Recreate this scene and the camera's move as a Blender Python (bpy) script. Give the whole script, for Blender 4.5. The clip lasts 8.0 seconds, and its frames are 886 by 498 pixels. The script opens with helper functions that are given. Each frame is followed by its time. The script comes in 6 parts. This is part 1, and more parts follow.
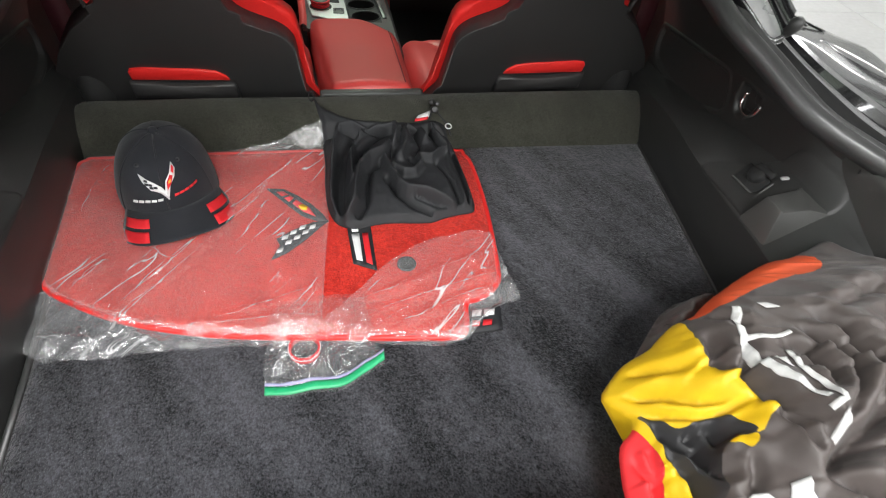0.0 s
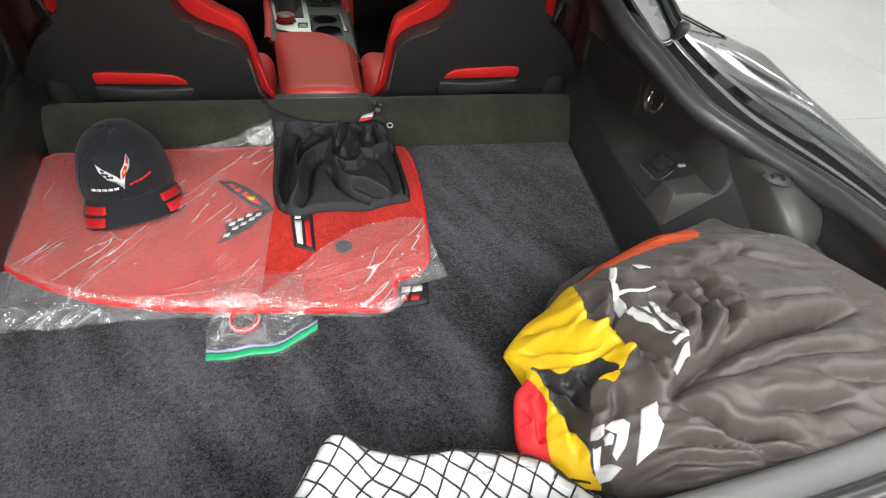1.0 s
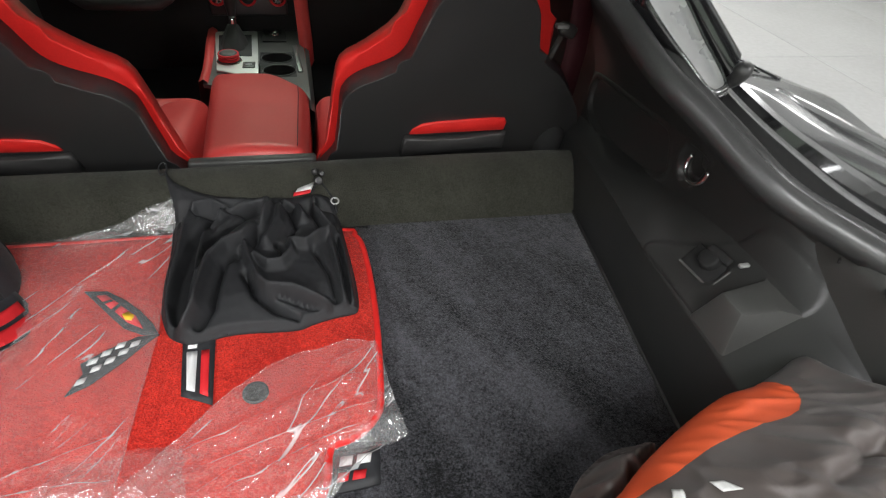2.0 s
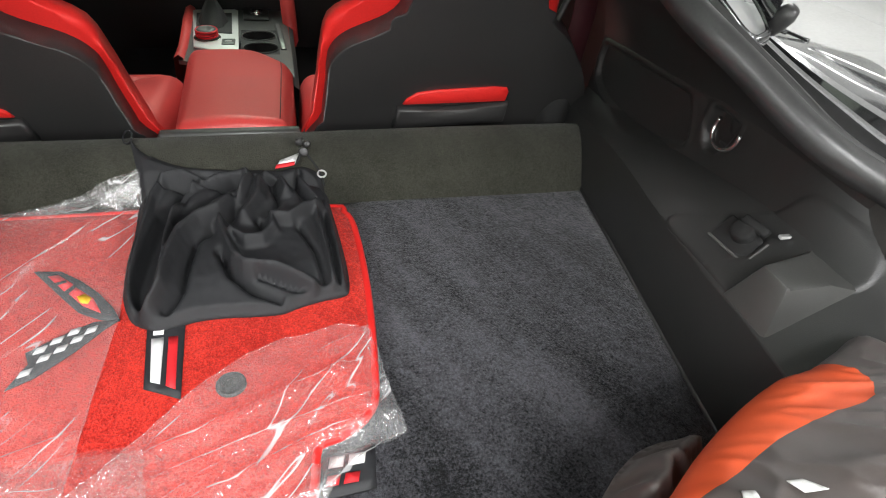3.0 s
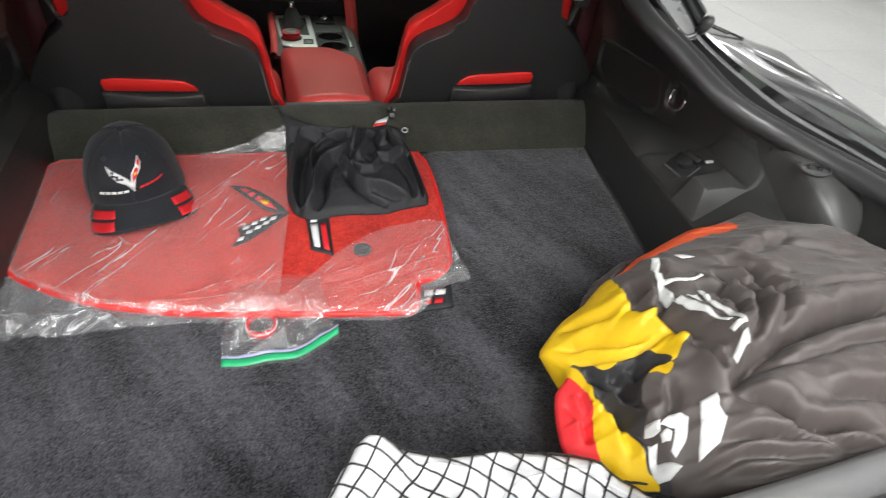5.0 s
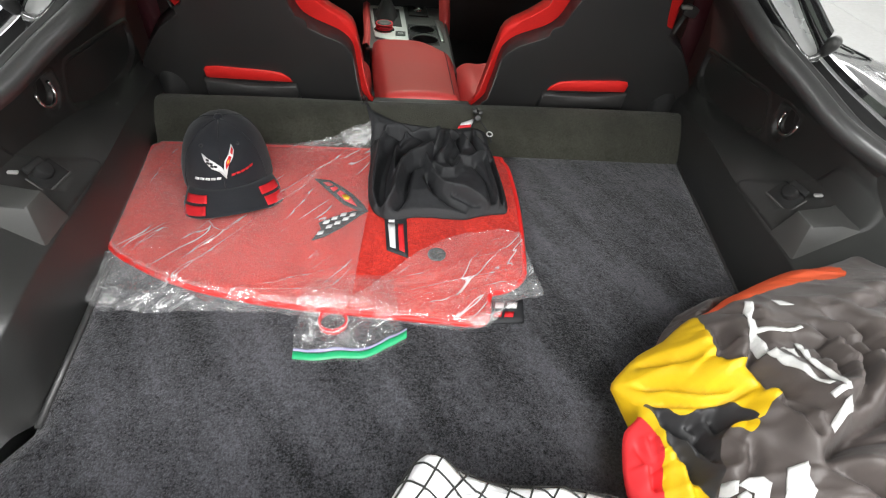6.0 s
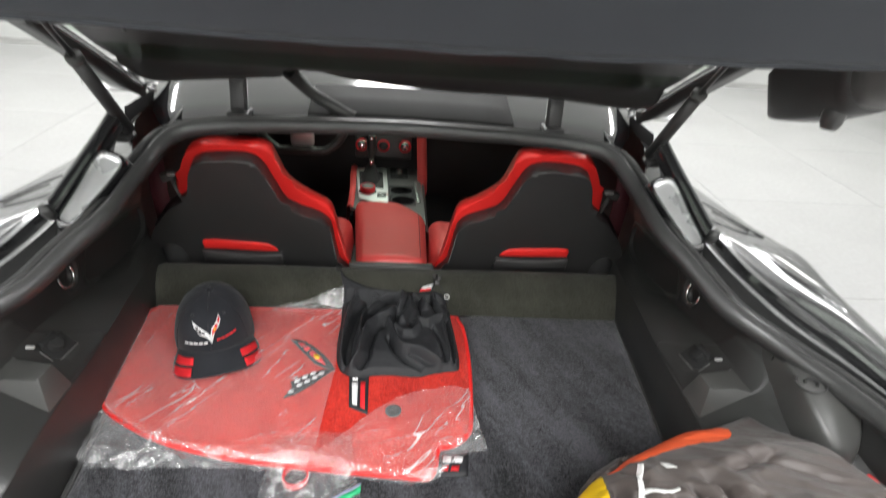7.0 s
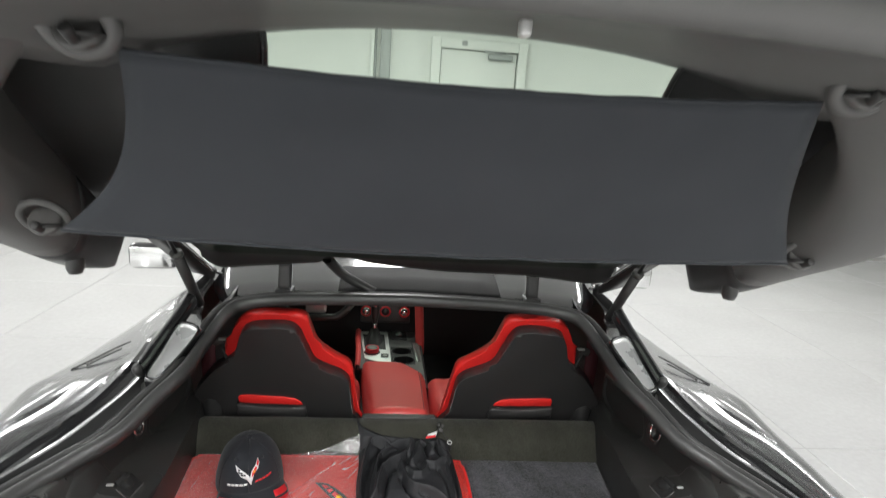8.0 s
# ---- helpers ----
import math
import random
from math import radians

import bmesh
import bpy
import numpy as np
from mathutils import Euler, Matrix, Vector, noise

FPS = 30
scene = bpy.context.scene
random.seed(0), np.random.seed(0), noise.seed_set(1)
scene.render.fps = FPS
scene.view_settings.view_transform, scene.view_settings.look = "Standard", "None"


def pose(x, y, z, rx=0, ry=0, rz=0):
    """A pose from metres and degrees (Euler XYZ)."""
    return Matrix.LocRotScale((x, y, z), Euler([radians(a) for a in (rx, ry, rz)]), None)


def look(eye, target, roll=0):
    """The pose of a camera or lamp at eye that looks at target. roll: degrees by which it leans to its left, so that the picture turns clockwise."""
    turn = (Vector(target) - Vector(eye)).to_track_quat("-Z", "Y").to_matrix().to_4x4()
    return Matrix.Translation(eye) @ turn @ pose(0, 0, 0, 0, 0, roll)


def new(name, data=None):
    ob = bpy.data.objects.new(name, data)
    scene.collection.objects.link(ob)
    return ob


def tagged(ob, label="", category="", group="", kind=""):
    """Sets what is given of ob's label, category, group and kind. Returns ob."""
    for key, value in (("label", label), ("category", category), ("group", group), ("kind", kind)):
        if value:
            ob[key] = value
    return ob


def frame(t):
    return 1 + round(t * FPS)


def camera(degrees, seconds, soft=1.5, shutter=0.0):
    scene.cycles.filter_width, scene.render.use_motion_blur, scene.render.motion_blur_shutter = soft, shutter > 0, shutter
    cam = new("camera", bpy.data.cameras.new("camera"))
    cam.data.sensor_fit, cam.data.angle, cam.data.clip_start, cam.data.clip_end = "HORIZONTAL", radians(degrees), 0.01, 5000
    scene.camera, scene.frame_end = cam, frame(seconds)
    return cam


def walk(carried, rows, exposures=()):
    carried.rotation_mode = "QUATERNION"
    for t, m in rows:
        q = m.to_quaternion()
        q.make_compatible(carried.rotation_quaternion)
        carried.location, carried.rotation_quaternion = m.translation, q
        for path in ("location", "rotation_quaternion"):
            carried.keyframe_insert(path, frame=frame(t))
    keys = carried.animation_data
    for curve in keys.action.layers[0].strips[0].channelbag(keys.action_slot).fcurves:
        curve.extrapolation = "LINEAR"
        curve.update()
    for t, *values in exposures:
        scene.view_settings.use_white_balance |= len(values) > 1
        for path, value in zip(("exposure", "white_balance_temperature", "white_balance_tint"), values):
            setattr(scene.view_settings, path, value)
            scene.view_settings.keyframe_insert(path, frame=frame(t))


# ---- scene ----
from mathutils.geometry import delaunay_2d_cdt

cam = camera(76.6, 8.0, 1.1, 0.3)
PATH = [
    (0, (-0.098, 0.198, 1.337), (0.254, 1.567, -0.077), 6.5),
    (0.5, (-0.071, 0.107, 1.349), (0.297, 1.509, -0.028), 6.3),
    (1, (-0.015, 0.071, 1.365), (0.372, 1.48, 0.0), 6.6),
    (1.5, (0.044, 0.199, 1.404), (0.445, 1.636, 0.072), 6.3),
    (2, (0.1, 0.386, 1.258), (0.523, 1.853, -0.034), 5.9),
    (3.3, (0.092, 0.432, 1.173), (0.57, 1.891, -0.11), 7.1),
    (3.5, (0.072, 0.383, 1.205), (0.541, 1.846, -0.075), 6.8),
    (4, (0.002, 0.217, 1.29), (0.465, 1.688, 0.016), 6.2),
    (4.5, (-0.025, 0.092, 1.334), (0.44, 1.561, 0.059), 5.9),
    (5, (-0.061, 0.075, 1.299), (0.355, 1.55, 0.014), 6.1),
    (5.2, (-0.087, 0.073, 1.286), (0.259, 1.557, -0.01), 5.9),
    (6.3, (-0.042, 0.117, 1.355), (0.119, 1.596, 0.019), 5.5),
    (6.5, (-0.014, 0.099, 1.396), (0.146, 1.58, 0.062), 5.4),
    (6.7, (-0.001, 0.075, 1.445), (0.16, 1.611, 0.174), 5.2),
    (7, (-0.001, 0.025, 1.484), (0.169, 1.756, 0.498), 4.7),
    (7.3, (-0.006, -0.041, 1.519), (0.168, 1.792, 0.738), 4.5),
    (7.5, (-0.015, -0.087, 1.53), (0.17, 1.788, 0.86), 4.4),
    (7.7, (-0.038, -0.152, 1.56), (0.153, 1.748, 0.964), 4.4),
    (7.9, (-0.066, -0.223, 1.581), (0.131, 1.703, 1.08), 4.2),
    (8, (-0.072, -0.252, 1.594), (0.127, 1.686, 1.142), 4.0),
]
EXPOSURES = [(0.0,0.46),(0.5,0.54),(1.0,0.44),(1.5,0.2),(2.0,0.26),(2.2,0.35),(3.3,0.86),(3.6,0.92),(4.0,0.68),(4.5,0.46),(5.0,0.36),(5.2,0.38),(6.5,0.58),(7.0,0.55),(7.3,0.42),(8.0,0.36)]
walk(cam, [(t, look(eye, target, roll)) for t, eye, target, roll in PATH], EXPOSURES)

# ---- world, light, exposure ----
world = bpy.data.worlds.new("garage_air")
world.use_nodes = True
world.node_tree.nodes["Background"].inputs[0].default_value = (0.9, 0.95, 1.0, 1)
world.node_tree.nodes["Background"].inputs[1].default_value = 0.05
scene.world = world


def area_lamp(name, at, size_x, size_y, watts, colour):
    data = bpy.data.lights.new(name, "AREA")
    data.shape, data.size, data.size_y, data.energy, data.color = "RECTANGLE", size_x, size_y, watts, colour
    ob = new(name, data)
    ob.matrix_basis = pose(*at)
    return ob


LAMP_ROWS = [(x, y, w) for x, k in ((-3.6, 0.8), (0.0, 1.0), (3.6, 0.8)) for y, w in ((-5.4, 60 * k), (-1.7, 105 * k), (4.4, 42 * k))]
for lx, ly, lw in LAMP_ROWS:
    area_lamp("ceiling_lamp", (lx, ly, 3.28), 0.9, 2.4, lw, (0.97, 0.985, 1.0))


# ---- materials ----
def material(name):
    m = bpy.data.materials.new(name)
    m.use_nodes = True
    nt = m.node_tree
    return m, nt, nt.nodes["Principled BSDF"]


def noise_node(nt, scale, detail=4.0, rough=0.55, coords="Object", stretch=None, turn=None):
    tc = nt.nodes.new("ShaderNodeTexCoord")
    mp = nt.nodes.new("ShaderNodeMapping")
    if stretch:
        mp.inputs["Scale"].default_value = stretch
    first = mp
    if turn:
        first = nt.nodes.new("ShaderNodeMapping")
        first.inputs["Rotation"].default_value = [radians(v) for v in turn]
        nt.links.new(first.outputs[0], mp.inputs[0])
    nz = nt.nodes.new("ShaderNodeTexNoise")
    nz.inputs["Scale"].default_value = scale
    nz.inputs["Detail"].default_value = detail
    nz.inputs["Roughness"].default_value = rough
    nt.links.new(tc.outputs[coords], first.inputs[0])
    nt.links.new(mp.outputs[0], nz.inputs["Vector"])
    return nz


def ramp(nt, source, stops):
    r = nt.nodes.new("ShaderNodeValToRGB")
    els = r.color_ramp.elements
    while len(els) < len(stops):
        els.new(0.5)
    for e, (p, c) in zip(els, stops):
        e.position, e.color = p, (*c, 1)
    nt.links.new(source, r.inputs[0])
    return r


def surface(name, dark, light, rough=0.6, metal=0.0, grain=60.0, broad=4.0, bump=0.1, depth=0.002, coat=0.0, sheen=0.0, rough_var=0.08,
            stretch=None, mixing=0.5, spec=0.5):
    """A material with fine grain and broad wear: two noises mixed into colour, roughness and relief."""
    m, nt, b = material(name)
    fine = noise_node(nt, grain, 5, 0.6, stretch=stretch)
    wide = noise_node(nt, broad, 4, 0.6)
    mix = nt.nodes.new("ShaderNodeMix")
    mix.inputs[0].default_value = mixing
    nt.links.new(fine.outputs[0], mix.inputs[2])
    nt.links.new(wide.outputs[0], mix.inputs[3])
    col = ramp(nt, mix.outputs[0], [(0.32, dark), (0.68, light)])
    nt.links.new(col.outputs[0], b.inputs["Base Color"])
    mr = nt.nodes.new("ShaderNodeMapRange")
    mr.inputs[3].default_value, mr.inputs[4].default_value = rough - rough_var, rough + rough_var
    nt.links.new(wide.outputs[0], mr.inputs[0])
    nt.links.new(mr.outputs[0], b.inputs["Roughness"])
    b.inputs["Metallic"].default_value = metal
    b.inputs["Coat Weight"].default_value = coat
    b.inputs["Coat Roughness"].default_value = 0.04
    b.inputs["Sheen Weight"].default_value = sheen
    b.inputs["Specular IOR Level"].default_value = spec
    if bump:
        bp = nt.nodes.new("ShaderNodeBump")
        bp.inputs["Strength"].default_value, bp.inputs["Distance"].default_value = bump, depth
        nt.links.new(fine.outputs[0], bp.inputs["Height"])
        nt.links.new(bp.outputs[0], b.inputs["Normal"])
    return m


def carpet(name, dark, light, grain, streak=0.0, sheen=0.0, lift=0.004, fleck=0.35):
    """Cut pile: tufts by fine noise, clumps of pile by middle noise, brushed tracks by long soft bands."""
    m, nt, b = material(name)
    tuft = noise_node(nt, grain, 2, 0.8)
    clump = noise_node(nt, grain * 0.32, 4, 0.75)
    wide = noise_node(nt, 11.0, 5, 0.7)
    band = noise_node(nt, 4.6, 3, 0.55, stretch=(3.4, 0.7, 1.0), turn=(0, 0, -29))
    last = tuft.outputs[0]
    for source, share in ((clump, 0.38), (wide, fleck * 0.75), (band, streak)):
        mx = nt.nodes.new("ShaderNodeMix")
        mx.inputs[0].default_value = share
        nt.links.new(last, mx.inputs[2])
        nt.links.new(source.outputs[0], mx.inputs[3])
        last = mx.outputs[0]
    col = ramp(nt, last, [(0.42, dark), (0.59, light)])
    nt.links.new(col.outputs[0], b.inputs["Base Color"])
    b.inputs["Roughness"].default_value = 0.95
    b.inputs["Specular IOR Level"].default_value = 0.15
    b.inputs["Sheen Weight"].default_value = sheen
    b.inputs["Sheen Roughness"].default_value = 0.4
    hm = nt.nodes.new("ShaderNodeMix")
    hm.inputs[0].default_value = 0.5
    nt.links.new(tuft.outputs[0], hm.inputs[2])
    nt.links.new(clump.outputs[0], hm.inputs[3])
    bp = nt.nodes.new("ShaderNodeBump")
    bp.inputs["Strength"].default_value, bp.inputs["Distance"].default_value = 1.0, lift
    nt.links.new(hm.outputs[0], bp.inputs["Height"])
    nt.links.new(bp.outputs[0], b.inputs["Normal"])
    return m


def film(name, haze, gloss_rough, wrinkle, tint=(1, 1, 1), white=0.5):
    """Clear thin plastic: see-through, slightly milky, glossy, with crease glints painted as white lines."""
    m, nt, b = material(name)
    nt.nodes.remove(b)
    out = nt.nodes["Material Output"]
    clear = nt.nodes.new("ShaderNodeBsdfTransparent")
    clear.inputs[0].default_value = (*tint, 1)
    milk = nt.nodes.new("ShaderNodeBsdfDiffuse")
    milk.inputs[0].default_value = (0.92, 0.92, 0.93, 1)
    shine = nt.nodes.new("ShaderNodeBsdfGlossy")
    shine.inputs["Roughness"].default_value = gloss_rough
    rid = noise_node(nt, wrinkle, 3, 0.6, stretch=(1.0, 0.55, 1.0))
    cloud = noise_node(nt, 7.0, 4, 0.7)
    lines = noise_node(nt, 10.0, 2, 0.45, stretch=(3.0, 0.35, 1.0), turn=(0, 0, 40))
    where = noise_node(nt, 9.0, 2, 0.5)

    def calc(op, x, y, clamp=False):
        n = nt.nodes.new("ShaderNodeMath")
        n.operation, n.use_clamp = op, clamp
        for k, v in enumerate((x, y)):
            if isinstance(v, float):
                n.inputs[k].default_value = v
            else:
                nt.links.new(v, n.inputs[k])
        return n.outputs[0]

    # glints on creases, painted white along thin noise lines
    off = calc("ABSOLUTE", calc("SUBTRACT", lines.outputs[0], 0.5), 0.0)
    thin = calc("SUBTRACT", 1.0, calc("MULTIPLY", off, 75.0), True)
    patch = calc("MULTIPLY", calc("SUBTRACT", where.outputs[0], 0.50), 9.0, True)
    crease_glint = calc("MULTIPLY", calc("MULTIPLY", thin, patch), white)
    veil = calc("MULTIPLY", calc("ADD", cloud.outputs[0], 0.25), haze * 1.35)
    hz = calc("ADD", crease_glint, veil, True)
    bp = nt.nodes.new("ShaderNodeBump")
    bp.inputs["Strength"].default_value, bp.inputs["Distance"].default_value = 0.8, 0.012
    nt.links.new(rid.outputs[0], bp.inputs["Height"])
    nt.links.new(bp.outputs[0], shine.inputs["Normal"])
    a = nt.nodes.new("ShaderNodeMixShader")
    c = nt.nodes.new("ShaderNodeMixShader")
    nt.links.new(hz, a.inputs[0])
    nt.links.new(clear.outputs[0], a.inputs[1])
    nt.links.new(milk.outputs[0], a.inputs[2])
    c.inputs[0].default_value = 0.085
    nt.links.new(a.outputs[0], c.inputs[1])
    nt.links.new(shine.outputs[0], c.inputs[2])
    nt.links.new(c.outputs[0], out.inputs[0])
    return m


def glowing(name, colour, strength):
    m, nt, b = material(name)
    b.inputs["Emission Color"].default_value = (*colour, 1)
    b.inputs["Emission Strength"].default_value = strength
    b.inputs["Base Color"].default_value = (0.9, 0.9, 0.9, 1)
    return m


M_FLOOR = carpet("black_cargo_carpet", (0.006, 0.0062, 0.0072), (0.088, 0.088, 0.100), 330, 0.27, 0.2, 0.007, 0.22)
M_BULK = carpet("olive_black_carpet", (0.022, 0.022, 0.017), (0.058, 0.058, 0.046), 620, 0.2, 0.1, 0.003, 0.3)
M_MATRED = carpet("red_mat_pile", (0.34, 0.008, 0.005), (0.80, 0.046, 0.028), 420, 0.12, 0.1, 0.006, 0.25)
M_PLASTIC = surface("black_trim_plastic", (0.018, 0.018, 0.0175), (0.028, 0.028, 0.027), 0.40, grain=900, broad=6, bump=0.22, depth=0.0008, spec=0.6)
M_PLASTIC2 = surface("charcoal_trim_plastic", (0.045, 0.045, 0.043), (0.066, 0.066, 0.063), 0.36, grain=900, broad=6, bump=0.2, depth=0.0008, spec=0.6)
# lighter than the black trim: light off the floor put into the colour
M_GATE = surface("lightened_tailgate_lining", (0.082, 0.080, 0.078), (0.106, 0.104, 0.100), 0.5, grain=900, broad=4, bump=0.12, depth=0.0006)
M_RUBBER = surface("black_rubber_seal", (0.034, 0.034, 0.034), (0.052, 0.052, 0.051), 0.32, grain=300, broad=10, bump=0.12, depth=0.0008)
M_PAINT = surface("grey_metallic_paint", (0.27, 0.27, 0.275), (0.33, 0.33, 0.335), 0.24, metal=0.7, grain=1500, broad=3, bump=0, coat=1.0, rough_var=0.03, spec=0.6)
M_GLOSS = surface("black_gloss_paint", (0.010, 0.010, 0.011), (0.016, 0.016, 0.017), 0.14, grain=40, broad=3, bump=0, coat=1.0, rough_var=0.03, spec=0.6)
M_SILL = surface("grey_sill_trim", (0.14, 0.14, 0.14), (0.19, 0.19, 0.19), 0.4, grain=900, broad=6, bump=0.15, depth=0.0006)
M_GLOSS.node_tree.nodes["Principled BSDF"].inputs["Coat IOR"].default_value = 1.7
M_BELT = surface("dark_red_webbing", (0.050, 0.006, 0.010), (0.080, 0.010, 0.016), 0.7, grain=900, broad=30, bump=0.3, depth=0.0006)
M_FLANGE = surface("pale_satin_primer", (0.42, 0.425, 0.425), (0.54, 0.545, 0.54), 0.28, metal=0.45, grain=30, broad=12, bump=0.02)
M_SHELL = surface("black_seat_shell", (0.024, 0.0235, 0.0235), (0.036, 0.035, 0.0345), 0.40, grain=500, broad=5, bump=0.3, depth=0.001)
M_REDHIDE = surface("red_leather", (0.50, 0.048, 0.044), (0.62, 0.066, 0.060), 0.36, grain=260, broad=7, bump=0.25, depth=0.0012)
M_REDVIVID = surface("bright_red_leather", (0.60, 0.016, 0.014), (0.72, 0.026, 0.022), 0.40, grain=300, broad=6, bump=0.2, depth=0.001)
M_SILVER = surface("satin_silver_trim", (0.58, 0.58, 0.57), (0.68, 0.68, 0.67), 0.36, metal=0.55, grain=500, broad=8, bump=0.05, depth=0.0004)
M_CHROME = surface("bright_chrome", (0.72, 0.72, 0.72), (0.80, 0.80, 0.80), 0.12, metal=1.0, grain=80, broad=8, bump=0, rough_var=0.04)
M_TILE = surface("white_gloss_floor_tile", (0.36, 0.36, 0.355), (0.42, 0.42, 0.415), 0.17, grain=30, broad=1.2, bump=0.03, depth=0.002, rough_var=0.06)
M_JOINT = surface("grey_tile_joint", (0.32, 0.32, 0.31), (0.42, 0.42, 0.41), 0.6, grain=60, broad=2, bump=0.1)
M_WALL = surface("white_wall_paint", (0.54, 0.55, 0.535), (0.60, 0.605, 0.59), 0.6, grain=90, broad=1.1, bump=0.06, depth=0.003)
M_CEIL = surface("white_ceiling_paint", (0.78, 0.79, 0.78), (0.84, 0.845, 0.835), 0.7, grain=90, broad=1.1, bump=0.06, depth=0.003)
M_GREY = surface("grey_painted_steel", (0.22, 0.23, 0.23), (0.30, 0.31, 0.31), 0.45, grain=60, broad=3, bump=0.05)
M_BLACKCLOTH = surface("black_jersey_cloth", (0.015, 0.0155, 0.017), (0.024, 0.0245, 0.027), 0.6, grain=1500, broad=14, bump=0.3, depth=0.0008, sheen=0.0, spec=0.3)
M_CAP = surface("black_cotton_twill", (0.010, 0.011, 0.014), (0.024, 0.025, 0.030), 0.85, grain=1700, broad=20, bump=0.35, depth=0.0007, sheen=0.12, spec=0.2)
M_CAPRED = surface("red_embroidery", (0.58, 0.010, 0.016), (0.74, 0.022, 0.030), 0.65, grain=900, broad=20, bump=0.5, depth=0.0006)
M_THREAD = surface("white_embroidery", (0.66, 0.66, 0.66), (0.80, 0.80, 0.80), 0.6, grain=1100, broad=20, bump=0.5, depth=0.0006)
M_YTHREAD = surface("yellow_embroidery", (0.75, 0.42, 0.02), (0.85, 0.52, 0.04), 0.6, grain=1100, broad=20, bump=0.4, depth=0.0005)
M_BTHREAD = surface("black_embroidery", (0.012, 0.013, 0.016), (0.022, 0.023, 0.026), 0.6, grain=1100, broad=20, bump=0.4, depth=0.0005)
M_SHADE = surface("charcoal_shade_fabric", (0.036, 0.040, 0.046), (0.050, 0.054, 0.061), 0.8, grain=1300, broad=3, bump=0.25, depth=0.0008, sheen=0.1, spec=0.2)
M_GREYJ = surface("warm_grey_satin_polyester", (0.052, 0.042, 0.038), (0.072, 0.058, 0.053), 0.52, grain=1400, broad=10, bump=0.12, depth=0.0006, sheen=0.1)
M_DARKJ = surface("dark_grey_mesh_lining", (0.018, 0.018, 0.019), (0.034, 0.033, 0.034), 0.5, grain=1400, broad=10, bump=0.2, depth=0.0006)
M_ORANGE = surface("orange_red_polyester", (0.72, 0.085, 0.022), (0.82, 0.12, 0.035), 0.5, grain=1400, broad=10, bump=0.12, depth=0.0006)
M_YELLOW = surface("yellow_polyester", (0.60, 0.375, 0.004), (0.74, 0.48, 0.010), 0.5, grain=1400, broad=10, bump=0.12, depth=0.0006)
M_REDJ = surface("red_knit_polyester", (0.62, 0.016, 0.022), (0.74, 0.03, 0.035), 0.6, grain=1200, broad=10, bump=0.2, depth=0.0006)
M_PRINT = surface("white_screen_print", (0.52, 0.52, 0.51), (0.64, 0.64, 0.62), 0.45, grain=400, broad=20, bump=0.05)
M_WHITE = surface("white_plastic_bag_film", (0.62, 0.62, 0.63), (0.80, 0.80, 0.81), 0.35, grain=40, broad=14, bump=0.4, depth=0.006)
M_NET = surface("black_net_cord", (0.012, 0.012, 0.011), (0.03, 0.03, 0.028), 0.8, grain=700, broad=40, bump=0.5, depth=0.0006)
M_GREEN = surface("green_zip_strip", (0.010, 0.33, 0.12), (0.02, 0.42, 0.17), 0.35, grain=90, broad=20, bump=0.1)
M_VIOLET = surface("pale_violet_zip_strip", (0.26, 0.26, 0.44), (0.36, 0.36, 0.54), 0.35, grain=90, broad=20, bump=0.1)
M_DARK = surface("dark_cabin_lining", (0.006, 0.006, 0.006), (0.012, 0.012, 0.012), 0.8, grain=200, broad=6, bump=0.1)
M_BAG = film("clear_poly_bag_film", 0.09, 0.16, 34)
M_CRUMPLE = film("crumpled_white_film", 0.06, 0.14, 60, (1, 1, 1), 0.45)
M_GLINT = film("white_glint_film", 0.28, 0.2, 60, (1, 1, 1), 0.5)
M_ZIP = film("clear_zip_bag_film", 0.035, 0.09, 60, (1, 1, 1), 0.3)
M_LED = glowing("led_panel_diffuser", (1.0, 0.985, 0.96), 9.0)


def pane_glass(name, tint):
    """Thin flat glass: tinted see-through with a faint mirror gloss."""
    m, nt, b = material(name)
    nt.nodes.remove(b)
    clear = nt.nodes.new("ShaderNodeBsdfTransparent")
    clear.inputs[0].default_value = (*tint, 1)
    shine = nt.nodes.new("ShaderNodeBsdfGlossy")
    shine.inputs["Roughness"].default_value = 0.0
    mix = nt.nodes.new("ShaderNodeMixShader")
    mix.inputs[0].default_value = 0.07
    nt.links.new(clear.outputs[0], mix.inputs[1])
    nt.links.new(shine.outputs[0], mix.inputs[2])
    nt.links.new(mix.outputs[0], nt.nodes["Material Output"].inputs[0])
    return m


M_GLASS = pane_glass("green_tinted_glass", (0.74, 0.84, 0.74))


# ---- shape helpers ----
def spline(pts, per=6, closed=False):
    """A smooth line through the points."""
    p = [Vector(q) for q in pts]
    n = len(p)
    out = []
    for i in range(n if closed else n - 1):
        a, b, c, d = (p[(i + k) % n] if closed else p[min(max(i + k, 0), n - 1)] for k in (-1, 0, 1, 2))
        for j in range(per):
            t = j / per
            out.append(0.5 * ((2 * b) + (c - a) * t + (2 * a - 5 * b + 4 * c - d) * t * t + (3 * b - a - 3 * c + d) * t ** 3))
    if not closed:
        out.append(p[-1])
    return out


def link_mesh(name, me, mat, parent=None, label="", smooth=True):
    me.materials.append(mat)
    if smooth:
        me.polygons.foreach_set("use_smooth", [True] * len(me.polygons))
    ob = new(name, me)
    if parent:
        ob.parent = parent
        ob.matrix_parent_inverse = parent_world(parent).inverted()
    if label:
        ob["label"] = label
    return ob


